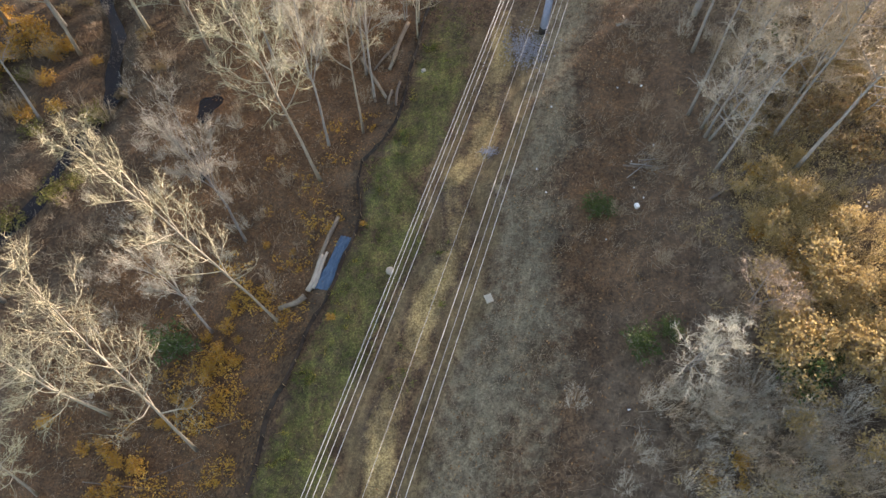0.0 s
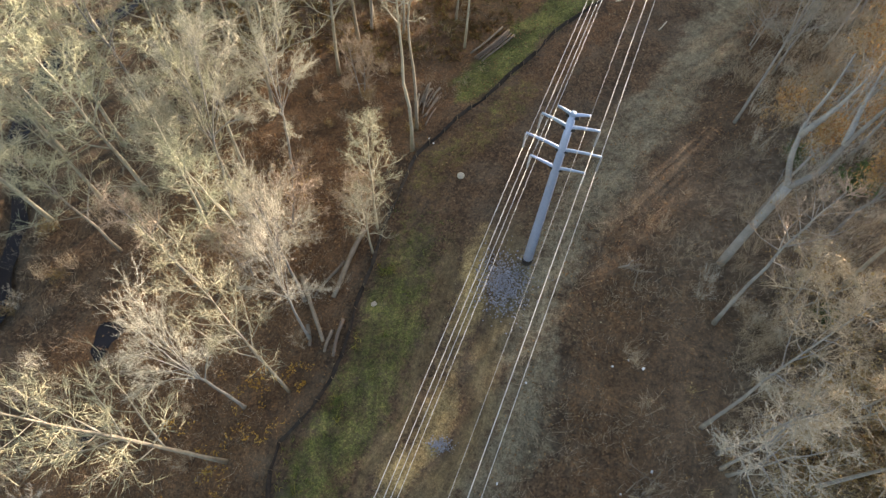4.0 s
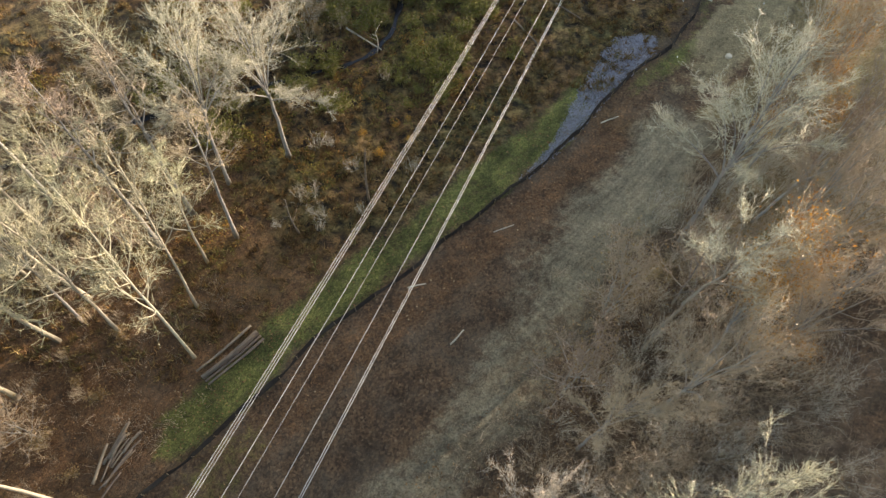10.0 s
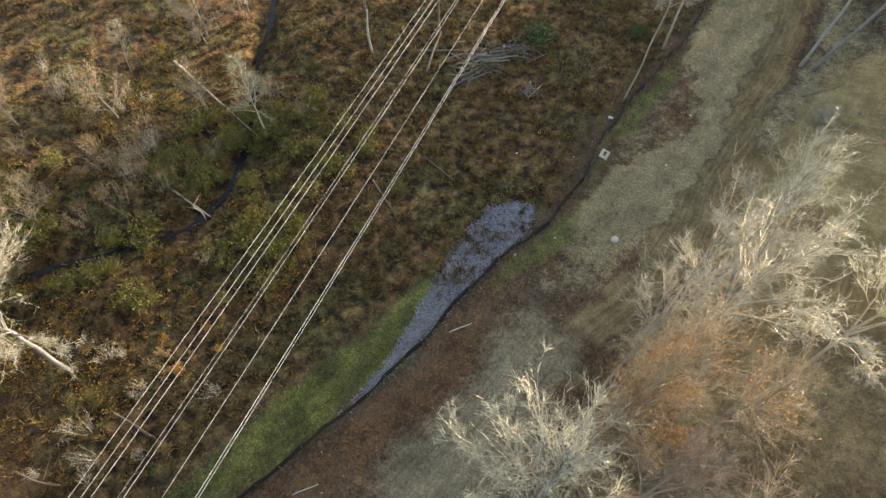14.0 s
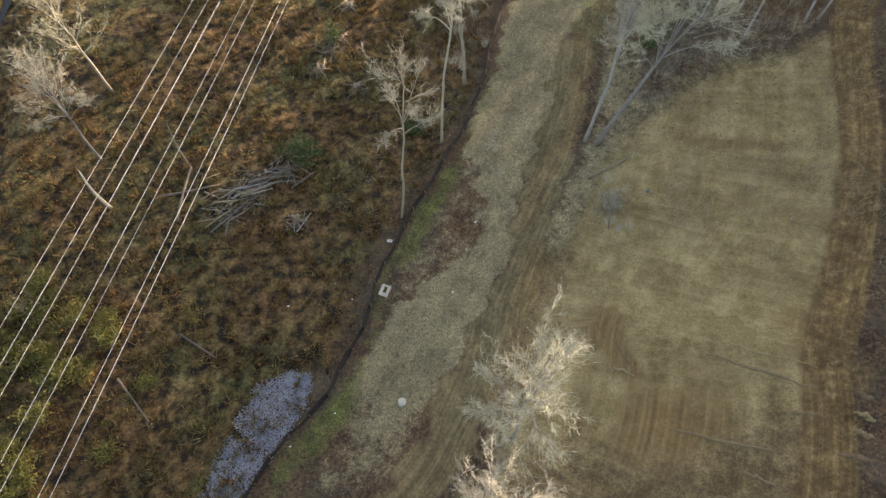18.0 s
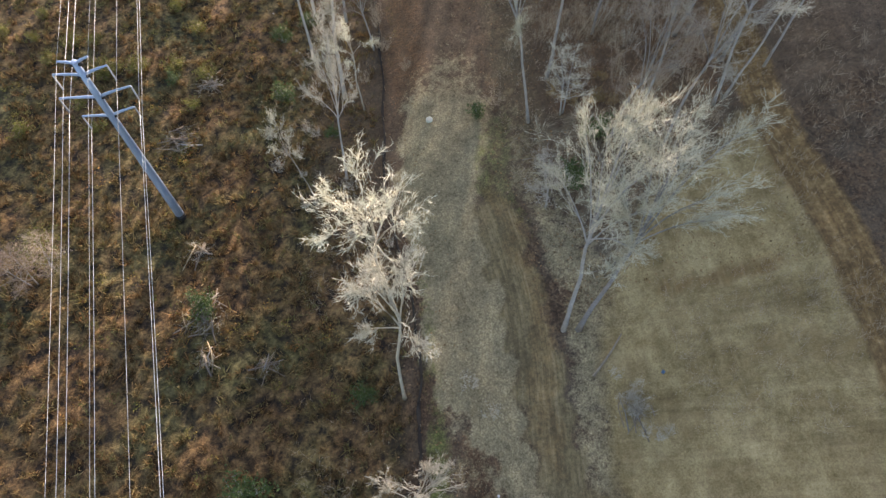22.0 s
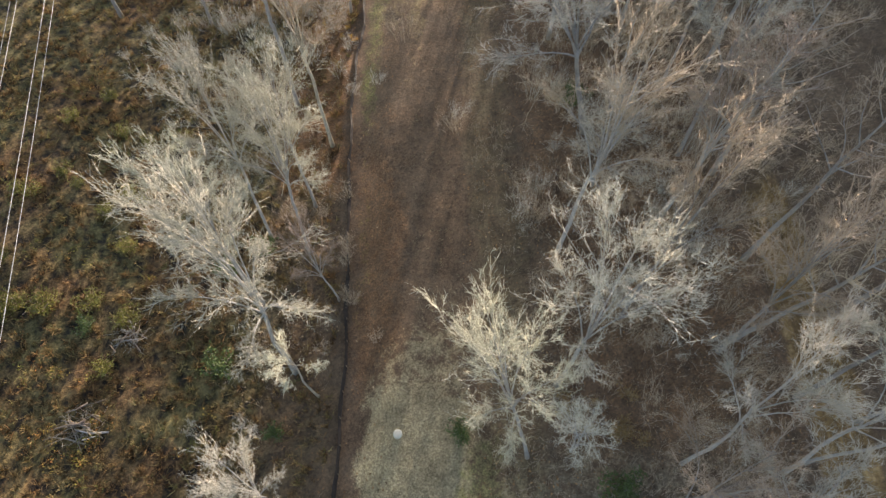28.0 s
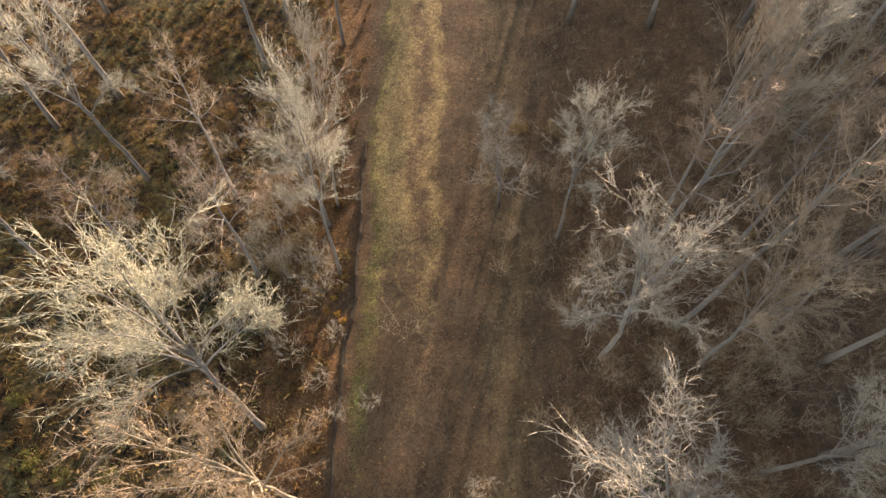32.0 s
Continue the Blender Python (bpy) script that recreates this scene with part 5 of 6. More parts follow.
for lp in limb_paths:
    part("limb", mesh_from("limb", *limb(lp, 0.27, 0.06), M_BARK_GREY, True), dead)
    for _ in range(11):
        k = rngd.integers(1, len(lp) - 1)
        s0 = np.array(lp[k]) + (np.array(lp[k + 1]) - np.array(lp[k])) * rngd.uniform(0, 1)
        e0 = s0 + norm(rngd.normal(0, 1, 3) + np.array([0, 0, 1.0])) * rngd.uniform(0.8, 3.0)
        db0.append(s0); db1.append(e0)
        for _k in range(3):
            m0 = s0 + (e0 - s0) * rngd.uniform(0.3, 1)
            db0.append(m0); db1.append(m0 + norm(e0 - s0 + rngd.normal(0, 1.0, 3)) * rngd.uniform(0.4, 1.2))
part("branchwork", mesh_from("branchwork", *spikes(db0, db1, np.full(len(db0), 0.03)), M_BARK_GREY), dead)


# ---- shrubs ----
def shrub_kind(key, label, leaf, stem, seed, r, h, n_leaf, size, n_stem=26):
    rg = np.random.default_rng(seed)
    root = tagged(new("shrub"), label, "shrub")
    a, q = rg.uniform(0, 6.28, n_stem), np.sqrt(rg.uniform(0, 1, n_stem))
    p1 = np.stack([np.cos(a) * q * r, np.sin(a) * q * r, h * rg.uniform(0.55, 1.0, n_stem) * (1.1 - 0.5 * q)], -1)
    p0 = p1 * np.array([0.12, 0.12, 0.0]) - np.array([0, 0, 0.1])
    k = rg.integers(0, n_stem, n_stem * 5)
    f = rg.uniform(0.3, 1, (n_stem * 5, 1))
    m0 = p0[k] + (p1[k] - p0[k]) * f
    m1 = m0 + rg.normal(0, 0.35, (n_stem * 5, 3)) * r * 0.5 + np.array([0, 0, 0.15 * h])
    part("stem", mesh_from("stem", *join([spikes(p0, p1, np.full(n_stem, 0.025)), blades(m0, m1, np.full(len(m0), 0.012), rg)]), stem), root)
    if n_leaf:
        k = rg.integers(0, len(m1), n_leaf)
        part("foliage", mesh_from("foliage", *leaves(m0[k] + (m1[k] - m0[k]) * rg.uniform(0.2, 1.1, (n_leaf, 1)) + rg.normal(0, 0.10, (n_leaf, 3)) * r, size, rg, 0.7), leaf), root)
    LIBRARY.setdefault(key, []).append((root, h, r))


for sd in (1, 2):
    shrub_kind("yellow", "low shrub with bright yellow-orange autumn leaves", M_LEAF_YELLOW, M_TWIG_RED, 60 + sd, 0.9, 1.1, 420, 0.085)
    shrub_kind("gold", "tall dry shrub with pale golden autumn leaves", M_LEAF_GOLD, M_TWIG_RED, 62 + sd, 1.5, 2.4, 620, 0.10, 40)
    shrub_kind("russet", "low shrub with rusty autumn leaves", M_LEAF_ORANGE, M_TWIG_RED, 64 + sd, 1.1, 1.3, 420, 0.085)
    shrub_kind("olive", "olive-green shrub turning yellow in the marsh", M_LEAF_OLIVE, M_TWIG_RED, 70 + sd, 1.4, 1.6, 700, 0.09)
    shrub_kind("green", "dense dark evergreen bush", M_LEAF_GREEN, M_BARK_GREY, 80 + sd, 1.6, 2.2, 1000, 0.105)


def plant_shrub(kind, x, y, size=1.0):
    n = USED.get(kind, 0)
    USED[kind] = n + 1
    root, h, r = LIBRARY[kind][n % 2]
    m = Matrix.Translation((x, y, ground_z(x, y) - 0.03)) @ Matrix.Rotation(n * 2.4, 4, "Z") @ Matrix.Diagonal((size * (0.85 + 0.3 * ((n * 7) % 5) / 5), size, size * (0.85 + 0.3 * ((n * 3) % 4) / 4), 1))
    ob = root if n < 2 else copy_thing(root, m)
    ob.matrix_basis = m
    return ob


def scatter_shrubs(kind, cx, cy, rx, ry, n, lo, hi, seed, far=False):
    """Strews shrubs of a kind about a spot; those farther from the way are joined into one sheet of brush."""
    rg = np.random.default_rng(seed)
    if not far:
        for _ in range(n):
            plant_shrub(kind, cx + rg.normal(0, rx), cy + rg.normal(0, ry), rg.uniform(lo, hi))
        return
    vs, fs, ms, mats, o = [], [], [], [], 0
    for i in range(n):
        root, h, r = LIBRARY[kind][i % 2]
        x, y, k, a = cx + rg.normal(0, rx), cy + rg.normal(0, ry), rg.uniform(lo, hi), rg.uniform(0, 6.28)
        for j, ch in enumerate(root.children):
            v = np.empty(len(ch.data.vertices) * 3, np.float32)
            ch.data.vertices.foreach_get("co", v)
            v = v.reshape(-1, 3)
            f = np.empty(len(ch.data.loops), np.int32)
            ch.data.loops.foreach_get("vertex_index", f)
            q = np.stack([v[:, 0] * math.cos(a) - v[:, 1] * math.sin(a), v[:, 0] * math.sin(a) + v[:, 1] * math.cos(a), v[:, 2]], -1)
            vs.append(q * k + np.array([x, y, ground_z(x, y) - 0.03]))
            fs.append(f.reshape(-1, 3) + o)
            ms.append(np.full(len(f) // 3, j))
            o += len(v)
            if i == 0:
                mats.append(ch.data.materials[0])
    words = {"yellow": "brush with bright yellow autumn leaves in the floodplain wood", "gold": "dry brush with pale golden autumn leaves", "olive": "olive-green brush turning yellow in the marsh", "russet": "low brush with rusty autumn leaves in the wood"}
    tagged(new("brush", mesh_from("brush", np.vstack(vs), np.vstack(fs), mats, False, np.concatenate(ms))), words[kind], "shrubs", kind="stuff")


for gx_, gy_, gs_ in ((19.2, 18.4, 1.3), (22.0, 19.5, 0.9), (31.7, 14.7, 1.5), (34.0, 16.0, 1.1), (-26.0, 20.5, 1.7), (41.8, 74.2, 1.1), (40.0, 55.5, 0.9), (46.2, 70.3, 1.5), (54.4, 172.6, 1.7), (68.0, 174.9, 0.9), (67.5, 225.3, 0.8), (98.6, 182.0, 1.4), (104.3, 185.2, 1.2),
                      (82.6, 223.5, 1.1), (78.3, 213.9, 1.2), (124.9, 221.6, 1.3), (87.0, 224.3, 1.0), (17.5, 33.5, 1.1), (58.4, 192.4, 1.2), (95.6, 196.0, 0.8), (62.0, 111.0, 1.2), (80.5, 205.0, 0.7)):
    plant_shrub("green", gx_, gy_, gs_)
scatter_shrubs("yellow", -20.4, 18.8, 2.0, 3.0, 11, 0.6, 1.1, 1)
scatter_shrubs("yellow", -30.0, 8.5, 3.0, 2.5, 12, 0.7, 1.2, 2)
scatter_shrubs("yellow", -14.0, 33.0, 2.0, 4.0, 4, 0.4, 0.7, 3)
scatter_shrubs("yellow", -53.0, 60.0, 4.5, 5.0, 26, 1.0, 2.2, 4, far=True)
scatter_shrubs("yellow", 35.5, 29.5, 2.2, 4.5, 12, 0.8, 1.4, 5)
scatter_shrubs("gold", 36.0, 19.5, 3.2, 3.2, 26, 0.9, 1.7, 40, far=True)
scatter_shrubs("gold", 34.5, 30.0, 2.2, 4.0, 14, 0.7, 1.3, 41, far=True)
scatter_shrubs("gold", 40.0, 12.5, 4.5, 2.6, 18, 0.9, 1.7, 43, far=True)
scatter_shrubs("gold", 33.0, 10.0, 3.5, 3.0, 6, 0.7, 1.2, 44, far=True)
scatter_shrubs("gold", 44.0, 22.0, 3.0, 4.0, 12, 0.9, 1.6, 42, far=True)
scatter_shrubs("russet", 42.0, 42.0, 4.0, 5.0, 18, 1.0, 2.0, 6, far=True)
scatter_shrubs("russet", 39.0, 46.5, 3.0, 4.0, 14, 0.9, 1.8, 46, far=True)
scatter_shrubs("russet", 41.0, 42.8, 1.8, 0.9, 7, 0.8, 1.3, 51)
scatter_shrubs("russet", 36.4, 44.4, 1.2, 0.8, 5, 0.7, 1.1, 52)
scatter_shrubs("yellow", -24.6, 14.8, 1.8, 1.8, 8, 0.5, 0.9, 53)
scatter_shrubs("gold", 38.5, 37.6, 1.2, 1.0, 4, 0.6, 0.9, 47)
scatter_shrubs("russet", -2.0, 88.0, 4.0, 6.0, 8, 0.6, 1.2, 7)
scatter_shrubs("olive", 8.5, 131.2, 4.0, 3.0, 12, 0.9, 1.5, 8, far=True)
scatter_shrubs("olive", 26.5, 139.0, 4.0, 4.5, 26, 0.8, 1.5, 9)
scatter_shrubs("olive", 29.0, 151.0, 4.0, 4.0, 20, 0.7, 1.4, 48)
scatter_shrubs("olive", 12.0, 147.0, 4.0, 5.0, 16, 0.9, 1.6, 49, far=True)
scatter_shrubs("olive", 22.5, 154.0, 4.0, 5.0, 16, 0.8, 1.6, 10)
scatter_shrubs("russet", 7.0, 142.0, 3.5, 4.0, 10, 0.7, 1.3, 11)
scatter_shrubs("yellow", 22.0, 124.5, 2.0, 2.0, 5, 0.5, 0.9, 12)
scatter_shrubs("russet", 18.4, 120.5, 2.0, 2.0, 5, 0.6, 1.0, 13)
scatter_shrubs("olive", -4.0, 128.0, 6.0, 6.0, 14, 1.0, 1.8, 14, far=True)
scatter_shrubs("russet", 104.9, 256.7, 2.5, 3.0, 10, 0.8, 1.5, 15)
scatter_shrubs("yellow", 109.0, 249.0, 1.0, 4.0, 9, 0.35, 0.6, 16)
scatter_shrubs("olive", 68.0, 246.0, 9.0, 9.0, 18, 0.6, 1.2, 17, far=True)
scatter_shrubs("olive", 60.0, 232.0, 8.0, 8.0, 14, 0.8, 1.4, 18, far=True)
scatter_shrubs("russet", 106.0, 191.0, 3.0, 3.0, 9, 0.6, 1.2, 19)
scatter_shrubs("russet", 146.0, 248.0, 7.0, 8.0, 10, 0.8, 1.4, 20, far=True)
scatter_shrubs("olive", -52.0, 50.0, 7.0, 9.0, 16, 1.0, 1.8, 35, far=True)
scatter_shrubs("russet", -46.0, 62.0, 7.0, 9.0, 12, 0.9, 1.6, 36, far=True)
scatter_shrubs("yellow", 28.0, 5.0, 4.0, 2.0, 8, 0.7, 1.2, 22)


# ---- thickets of leafless scrub ----
def thicket(groups, seed, twig, label):
    rg = np.random.default_rng(seed)
    p0, p1, w = [], [], []
    for cx, cy, rx, ry, n, lo, hi in groups:
        x, y = cx + rg.normal(0, rx, n), cy + rg.normal(0, ry, n)
        z = height(x, y)
        for a, b2, c in zip(x, y, z):
            k, q, m_n = rg.uniform(lo, hi), 22, 210
            an, rr = rg.uniform(0, 6.28, q), np.sqrt(rg.uniform(0, 1, q)) * 0.9 * k
            lean = rg.normal(0, 0.25, 2) * k
            base = np.stack([a + np.cos(an) * rr * 0.6, b2 + np.sin(an) * rr * 0.6, np.full(q, c - 0.1)], -1)
            tip = base + np.stack([np.cos(an) * rr * 0.7 + lean[0], np.sin(an) * rr * 0.7 + lean[1], 2.6 * k * rg.uniform(0.4, 1, q)], -1)
            p0.append(base); p1.append(tip); w.append(np.full(q, 0.016))
            m = rg.integers(0, q, m_n)
            s0 = base[m] + (tip[m] - base[m]) * rg.uniform(0.2, 1, (m_n, 1))
            p0.append(s0); p1.append(s0 + norm(norm(tip[m] - base[m]) * 0.6 + rg.normal(0, 0.7, (m_n, 3))) * rg.uniform(0.3, 0.95, (m_n, 1)) * k); w.append(np.full(m_n, 0.011))
    me = mesh_from("thicket", *blades(np.vstack(p0), np.vstack(p1), np.concatenate(w), rg), twig)
    tagged(new("thicket", me), label, "shrubs", kind="stuff")


thicket([(-46.0, 54.0, 9.0, 12.0, 40, 0.8, 1.6),
         (48.5, 88.0, 4.0, 8.0, 60, 1.0, 2.2),
         (56.0, 99.0, 4.0, 6.0, 50, 1.0, 2.2),
         (40.0, 62.0, 5.0, 8.0, 34, 0.8, 1.6),
         (64.0, 113.0, 4.5, 6.0, 50, 1.0, 2.0),
         (30.0, 40.0, 6.0, 10.0, 24, 0.6, 1.2),
         (30.0, 9.0, 4.5, 3.5, 60, 0.7, 1.5),
         (36.0, 46.0, 4.0, 5.0, 30, 0.9, 1.8),
         (117.0, 197.0, 7.0, 9.0, 50, 1.0, 2.0),
         (130.0, 222.0, 7.0, 12.0, 60, 1.0, 2.2),
         (140.0, 238.0, 6.0, 8.0, 50, 1.0, 2.2),
         (93.5, 228.0, 3.0, 12.0, 20, 0.6, 1.2),
         (-24.0, 30.0, 6.0, 12.0, 24, 0.6, 1.3),
         (-8.0, 80.0, 6.0, 14.0, 24, 0.6, 1.3),
         (2.0, 142.0, 8.0, 9.0, 26, 0.8, 1.7)], 410, M_TWIG_RED, "thickets of leafless brown scrub")
thicket([(25.0, 11.5, 4.0, 3.5, 50, 0.7, 1.5),
         (34.0, 12.0, 4.5, 4.0, 40, 0.8, 1.6),
         (33.0, 48.0, 3.0, 5.0, 14, 0.8, 1.5),
         (51.0, 93.0, 4.5, 8.0, 50, 0.9, 2.0),
         (60.0, 106.0, 4.5, 6.0, 46, 1.0, 2.2),
         (66.0, 118.0, 3.5, 4.0, 26, 0.9, 1.8),
         (44.0, 72.0, 4.0, 6.0, 26, 0.8, 1.6),
         (124.0, 208.0, 7.0, 10.0, 46, 0.9, 1.9),
         (105.0, 258.0, 4.0, 8.0, 46, 0.9, 2.0),
         (96.0, 262.0, 6.0, 8.0, 30, 0.8, 1.8),
         (76.0, 192.0, 2.0, 14.0, 18, 0.5, 1.0),
         (88.2, 159.6, 0.9, 2.6, 12, 0.5, 0.8),
         (-30.0, 36.0, 6.0, 10.0, 26, 0.6, 1.4),
         (0.0, 150.0, 8.0, 9.0, 12, 0.8, 1.5),
         (14.0, 118.0, 4.0, 6.0, 10, 0.6, 1.1)], 411, M_TWIG_GREY, "thickets of leafless pale grey scrub")


# ---- ground cover that nobody could count ----
def sow(n, box, weight, seed):
    """Places inside a box, kept by a weight from 0 to 1."""
    rg = np.random.default_rng(seed)
    x, y = rg.uniform(box[0], box[1], n), rg.uniform(box[2], box[3], n)
    s, d = fence_coords(x, y)
    keep = rg.uniform(0, 1, n) < weight(s, d, x, y)
    x, y = x[keep], y[keep]
    return np.stack([x, y, height(x, y)], -1), rg


def tint_clumps(me, n, verts_each, rg):
    at = me.color_attributes.new("tint", "FLOAT_COLOR", "POINT")
    t = rg.uniform(0, 1, n).repeat(verts_each)[:, None].repeat(4, 1)
    at.data.foreach_set("color", t.astype(np.float32).ravel())


def leaf_clumps(name, label, category, pts, rg, each, r, h, size, mat):
    """Low leafy clumps, each of one tint."""
    n = len(pts)
    sc = rg.uniform(0.5, 1.4, n).repeat(each)[:, None]
    o = rg.normal(0, 1, (n * each, 3))
    o = o / (np.linalg.norm(o, axis=1, keepdims=True) + 1e-9) * rg.uniform(0.3, 1, (n * each, 1)) ** 0.5
    p = pts.repeat(each, 0) + np.column_stack([o[:, 0] * r, o[:, 1] * r, (0.55 + 0.5 * o[:, 2]) * h]) * sc
    me = mesh_from(name, *leaves(p, size, rg, 0.7), mat)
    tint_clumps(me, n, each * 4, rg)
    return tagged(new(name, me), label, category, kind="stuff")


def tufts(name, label, category, pts, rg, blades_n, h, spread, width, mat):
    n = len(pts)
    sc = rg.uniform(0.55, 1.35, n).repeat(blades_n)[:, None]
    base = pts.repeat(blades_n, 0) + np.concatenate([rg.normal(0, spread * 0.35, (n * blades_n, 2)), np.zeros((n * blades_n, 1))], 1) * sc
    tip = base + np.concatenate([rg.normal(0, spread * 0.75, (n * blades_n, 2)), rg.uniform(0.35, 1.0, (n * blades_n, 1)) * h], 1) * sc
    me = mesh_from(name, *blades(base - np.array([0, 0, 0.03]), tip, width * sc[:, 0], rg), mat)
    tint_clumps(me, n, blades_n * 3, rg)
    return tagged(new(name, me), label, category, kind="stuff")


pts, rg = sow(46000, (-60, 135, 92, 340), lambda s, d, x, y: (d < -1.2 - (s < 145) * (s > 84) * 5) * (d > -85) * np.clip(0.55 + 0.5 * wave(x, y, 4), 0.1, 1) * (creek_dist(x, y) > 1.0) * (1 - 0.25 * (d > -7)), 201)
tufts("marsh_grass", "tussocks of brown and olive marsh grass", "grass", pts, rg, 14, 0.8, 0.40, 0.055, M_MARSH)
pts, rg = sow(70000, (-30, 60, -10, 150), lambda s, d, x, y: ((d > 0.3) * (d < 7.5) * (s < 66) * 0.9 + (d < -0.5) * (d > -6) * (s > 86) * (s < 142)) * np.clip(0.5 + 0.6 * wave(x, y, 2.2), 0, 1), 202)
tufts("green_grass", "short green grass beside the silt fence", "grass", pts, rg, 7, 0.22, 0.22, 0.02, M_GRASS_GREEN)
pts, rg = sow(26000, (-30, 50, -10, 80), lambda s, d, x, y: (np.exp(-((d - 1.6) / 1.7) ** 2) * (d > 0.3) * (s < 62) + 0.5 * np.exp(-((d - 10.3) / 1.2) ** 2) * (s < 40)) * np.clip(0.1 + 0.95 * wave(x, y, 1.6), 0, 1), 214)
tufts("weeds", "yellowing green weeds and grass clumps along the silt fence", "weeds", pts, rg, 11, 0.45, 0.34, 0.04, M_WEED)
pts, rg = sow(420000, (-30, 140, -10, 280), lambda s, d, x, y: (((d > 8.8) * (d < 12.4) * (s < 62)) * 0.9 + (d > 2.2) * (d < 9.6) * (s > 152) * (s < 230) * 0.5 + (d > 7) * (d < 12) * (s >= 230) * 0.25 + (d > 14) * (d < 22) * (s < 138) * 0.25) * np.clip(0.5 + 0.6 * wave(x, y, 2.0), 0, 1), 203)
tufts("dry_grass", "thin tufts of dry straw-coloured grass", "grass", pts, rg, 5, 0.20, 0.20, 0.018, M_GRASS_DRY)
pts, rg = sow(420000, (-50, 150, -15, 285), lambda s, d, x, y: ((d < -0.3) * (d > -26) * (s < 100) * 0.8 + (d > 16) * (d < 42) * (s < 125) * 0.45 + (d > 0.5) * (d < 5) * (s > 70) * 0.22 + (d > 12) * (d < 40) * (s > 200) * 0.5 + (d > -7) * (d < 0) * (s >= 100) * 0.4) * np.clip(0.55 + 0.6 * wave(x, y, 3), 0.05, 1), 204)
me = mesh_from("leaf_litter", *leaves(pts + np.array([0, 0, 0.05]), 0.11, rg, 0.25), M_LITTER)
tint_clumps(me, len(pts), 4, rg)
tagged(new("leaf_litter", me), "scattered brown and tan fallen leaves", "leaf litter", kind="stuff")
pts, rg = sow(130000, (-60, 200, -15, 300), lambda s, d, x, y: ((d > 17) * (d < 60) * (s < 128) + (d > 14) * (d < 60) * (s > 205) + (d > 24) * (d < 60) * (s > 188) + (d < -3) * (d > -45) * (s < 98) * 0.8 + (d < -2) * (d > -12) * (s > 180) * 0.5) * np.clip(0.35 + 0.7 * wave(x, y, 6), 0.02, 1), 205)
tufts("undergrowth", "tangled brown-grey undergrowth of bare stems", "undergrowth", pts, rg, 9, 1.3, 0.7, 0.014, M_TWIG_RED)

pts, rg = sow(30000, (-40, 80, 96, 260), lambda s, d, x, y: (d < -8) * (d > -55) * (s > 98) * np.clip(0.2 + 0.9 * wave(x, y, 5), 0, 1) * (0.14 + 0.86 * (d < -15) * (s < 150)) * (creek_dist(x, y) > 0.9), 206)
leaf_clumps("marsh_shrubs", "mixed olive, yellow and rust-coloured marsh shrubs", "shrubs", pts, rg, 26, 0.7, 1.15, 0.10, M_SCRUB)
pts, rg = sow(52000, (-30, 120, 92, 300), lambda s, d, x, y: (d < -1.2 - (s < 145) * (s > 84) * 5) * (d > -48) * np.clip(0.5 + 0.6 * wave(x + 7, y, 3), 0.08, 1) * (1 - 0.2 * (d > -6)) * (creek_dist(x, y) > 0.9), 209)
tufts("tussocks", "matted brown and olive grass tussocks", "grass", pts, rg, 14, 0.55, 0.48, 0.05, M_MARSH)
pts, rg = sow(24000, (18, 60, -8, 60), lambda s, d, x, y: (np.exp(-((x - 36) / 4.5) ** 2 - ((y - 31) / 8.0) ** 2) + 0.9 * np.exp(-((x - 38) / 5.0) ** 2 - ((y - 20) / 5.0) ** 2) + 0.8 * np.exp(-((x - 27) / 4.0) ** 2 - ((y - 4) / 3.0) ** 2) + 0.6 * np.exp(-((x - 47) / 5.0) ** 2 - ((y - 46) / 7.0) ** 2)) * 0.9, 207)
leaf_clumps("golden_brush", "golden-brown brush with dry autumn leaves", "shrubs", pts, rg, 24, 0.7, 1.3, 0.075, M_GOLD)
tufts("golden_stems", "upright dry stems among the golden brush", "undergrowth", pts, rg, 10, 2.0, 0.6, 0.013, M_GOLD)
pts, rg = sow(17000, (-45, -5, -8, 50), lambda s, d, x, y: (d < -1.5) * (np.exp(-((d + 8) / 4.5) ** 2) * (y < 30) * 0.8 + 0.25 * np.exp(-((d + 5) / 4) ** 2)) * np.clip(0.25 + 0.95 * wave(x, y, 2.5), 0, 1), 208)
leaf_clumps("yellow_seedlings", "low yellow-orange seedlings on the forest floor", "shrubs", pts, rg, 15, 0.55, 0.6, 0.11, M_LEAF_YELLOW)

# ---- creek and puddles ----
cp = np.array([(a + (b2 - a) * f) for a, b2 in zip(CREEK[:-1], CREEK[1:]) for f in np.linspace(0, 1, 4, endpoint=False)])
ct = norm(np.gradient(cp, axis=0))
cn = np.stack([ct[:, 1], -ct[:, 0]], -1)
cz = -2.25 - 2.4 / (1 + np.exp(np.clip((cp[:, 1] - 30) / 8, -30, 30)))
cv = np.concatenate([np.column_stack([cp + cn * ((1.0 + 0.5 * np.sin(np.arange(len(cp)) * 0.9)) * np.where(cp[:, 1] < 100, 1.0, 0.34))[:, None], cz]), np.column_stack([cp - cn * ((0.9 + 0.4 * np.sin(np.arange(len(cp)) * 0.6 + 1)) * np.where(cp[:, 1] < 100, 1.0, 0.34))[:, None], cz])])
k = np.arange(len(cp) - 1)
tagged(new("water", mesh_from("water", cv, np.stack([k, k + 1, k + 1 + len(cp), k + len(cp)], -1), M_WATER)), "dark still creek water in the wood", "water", kind="structure")


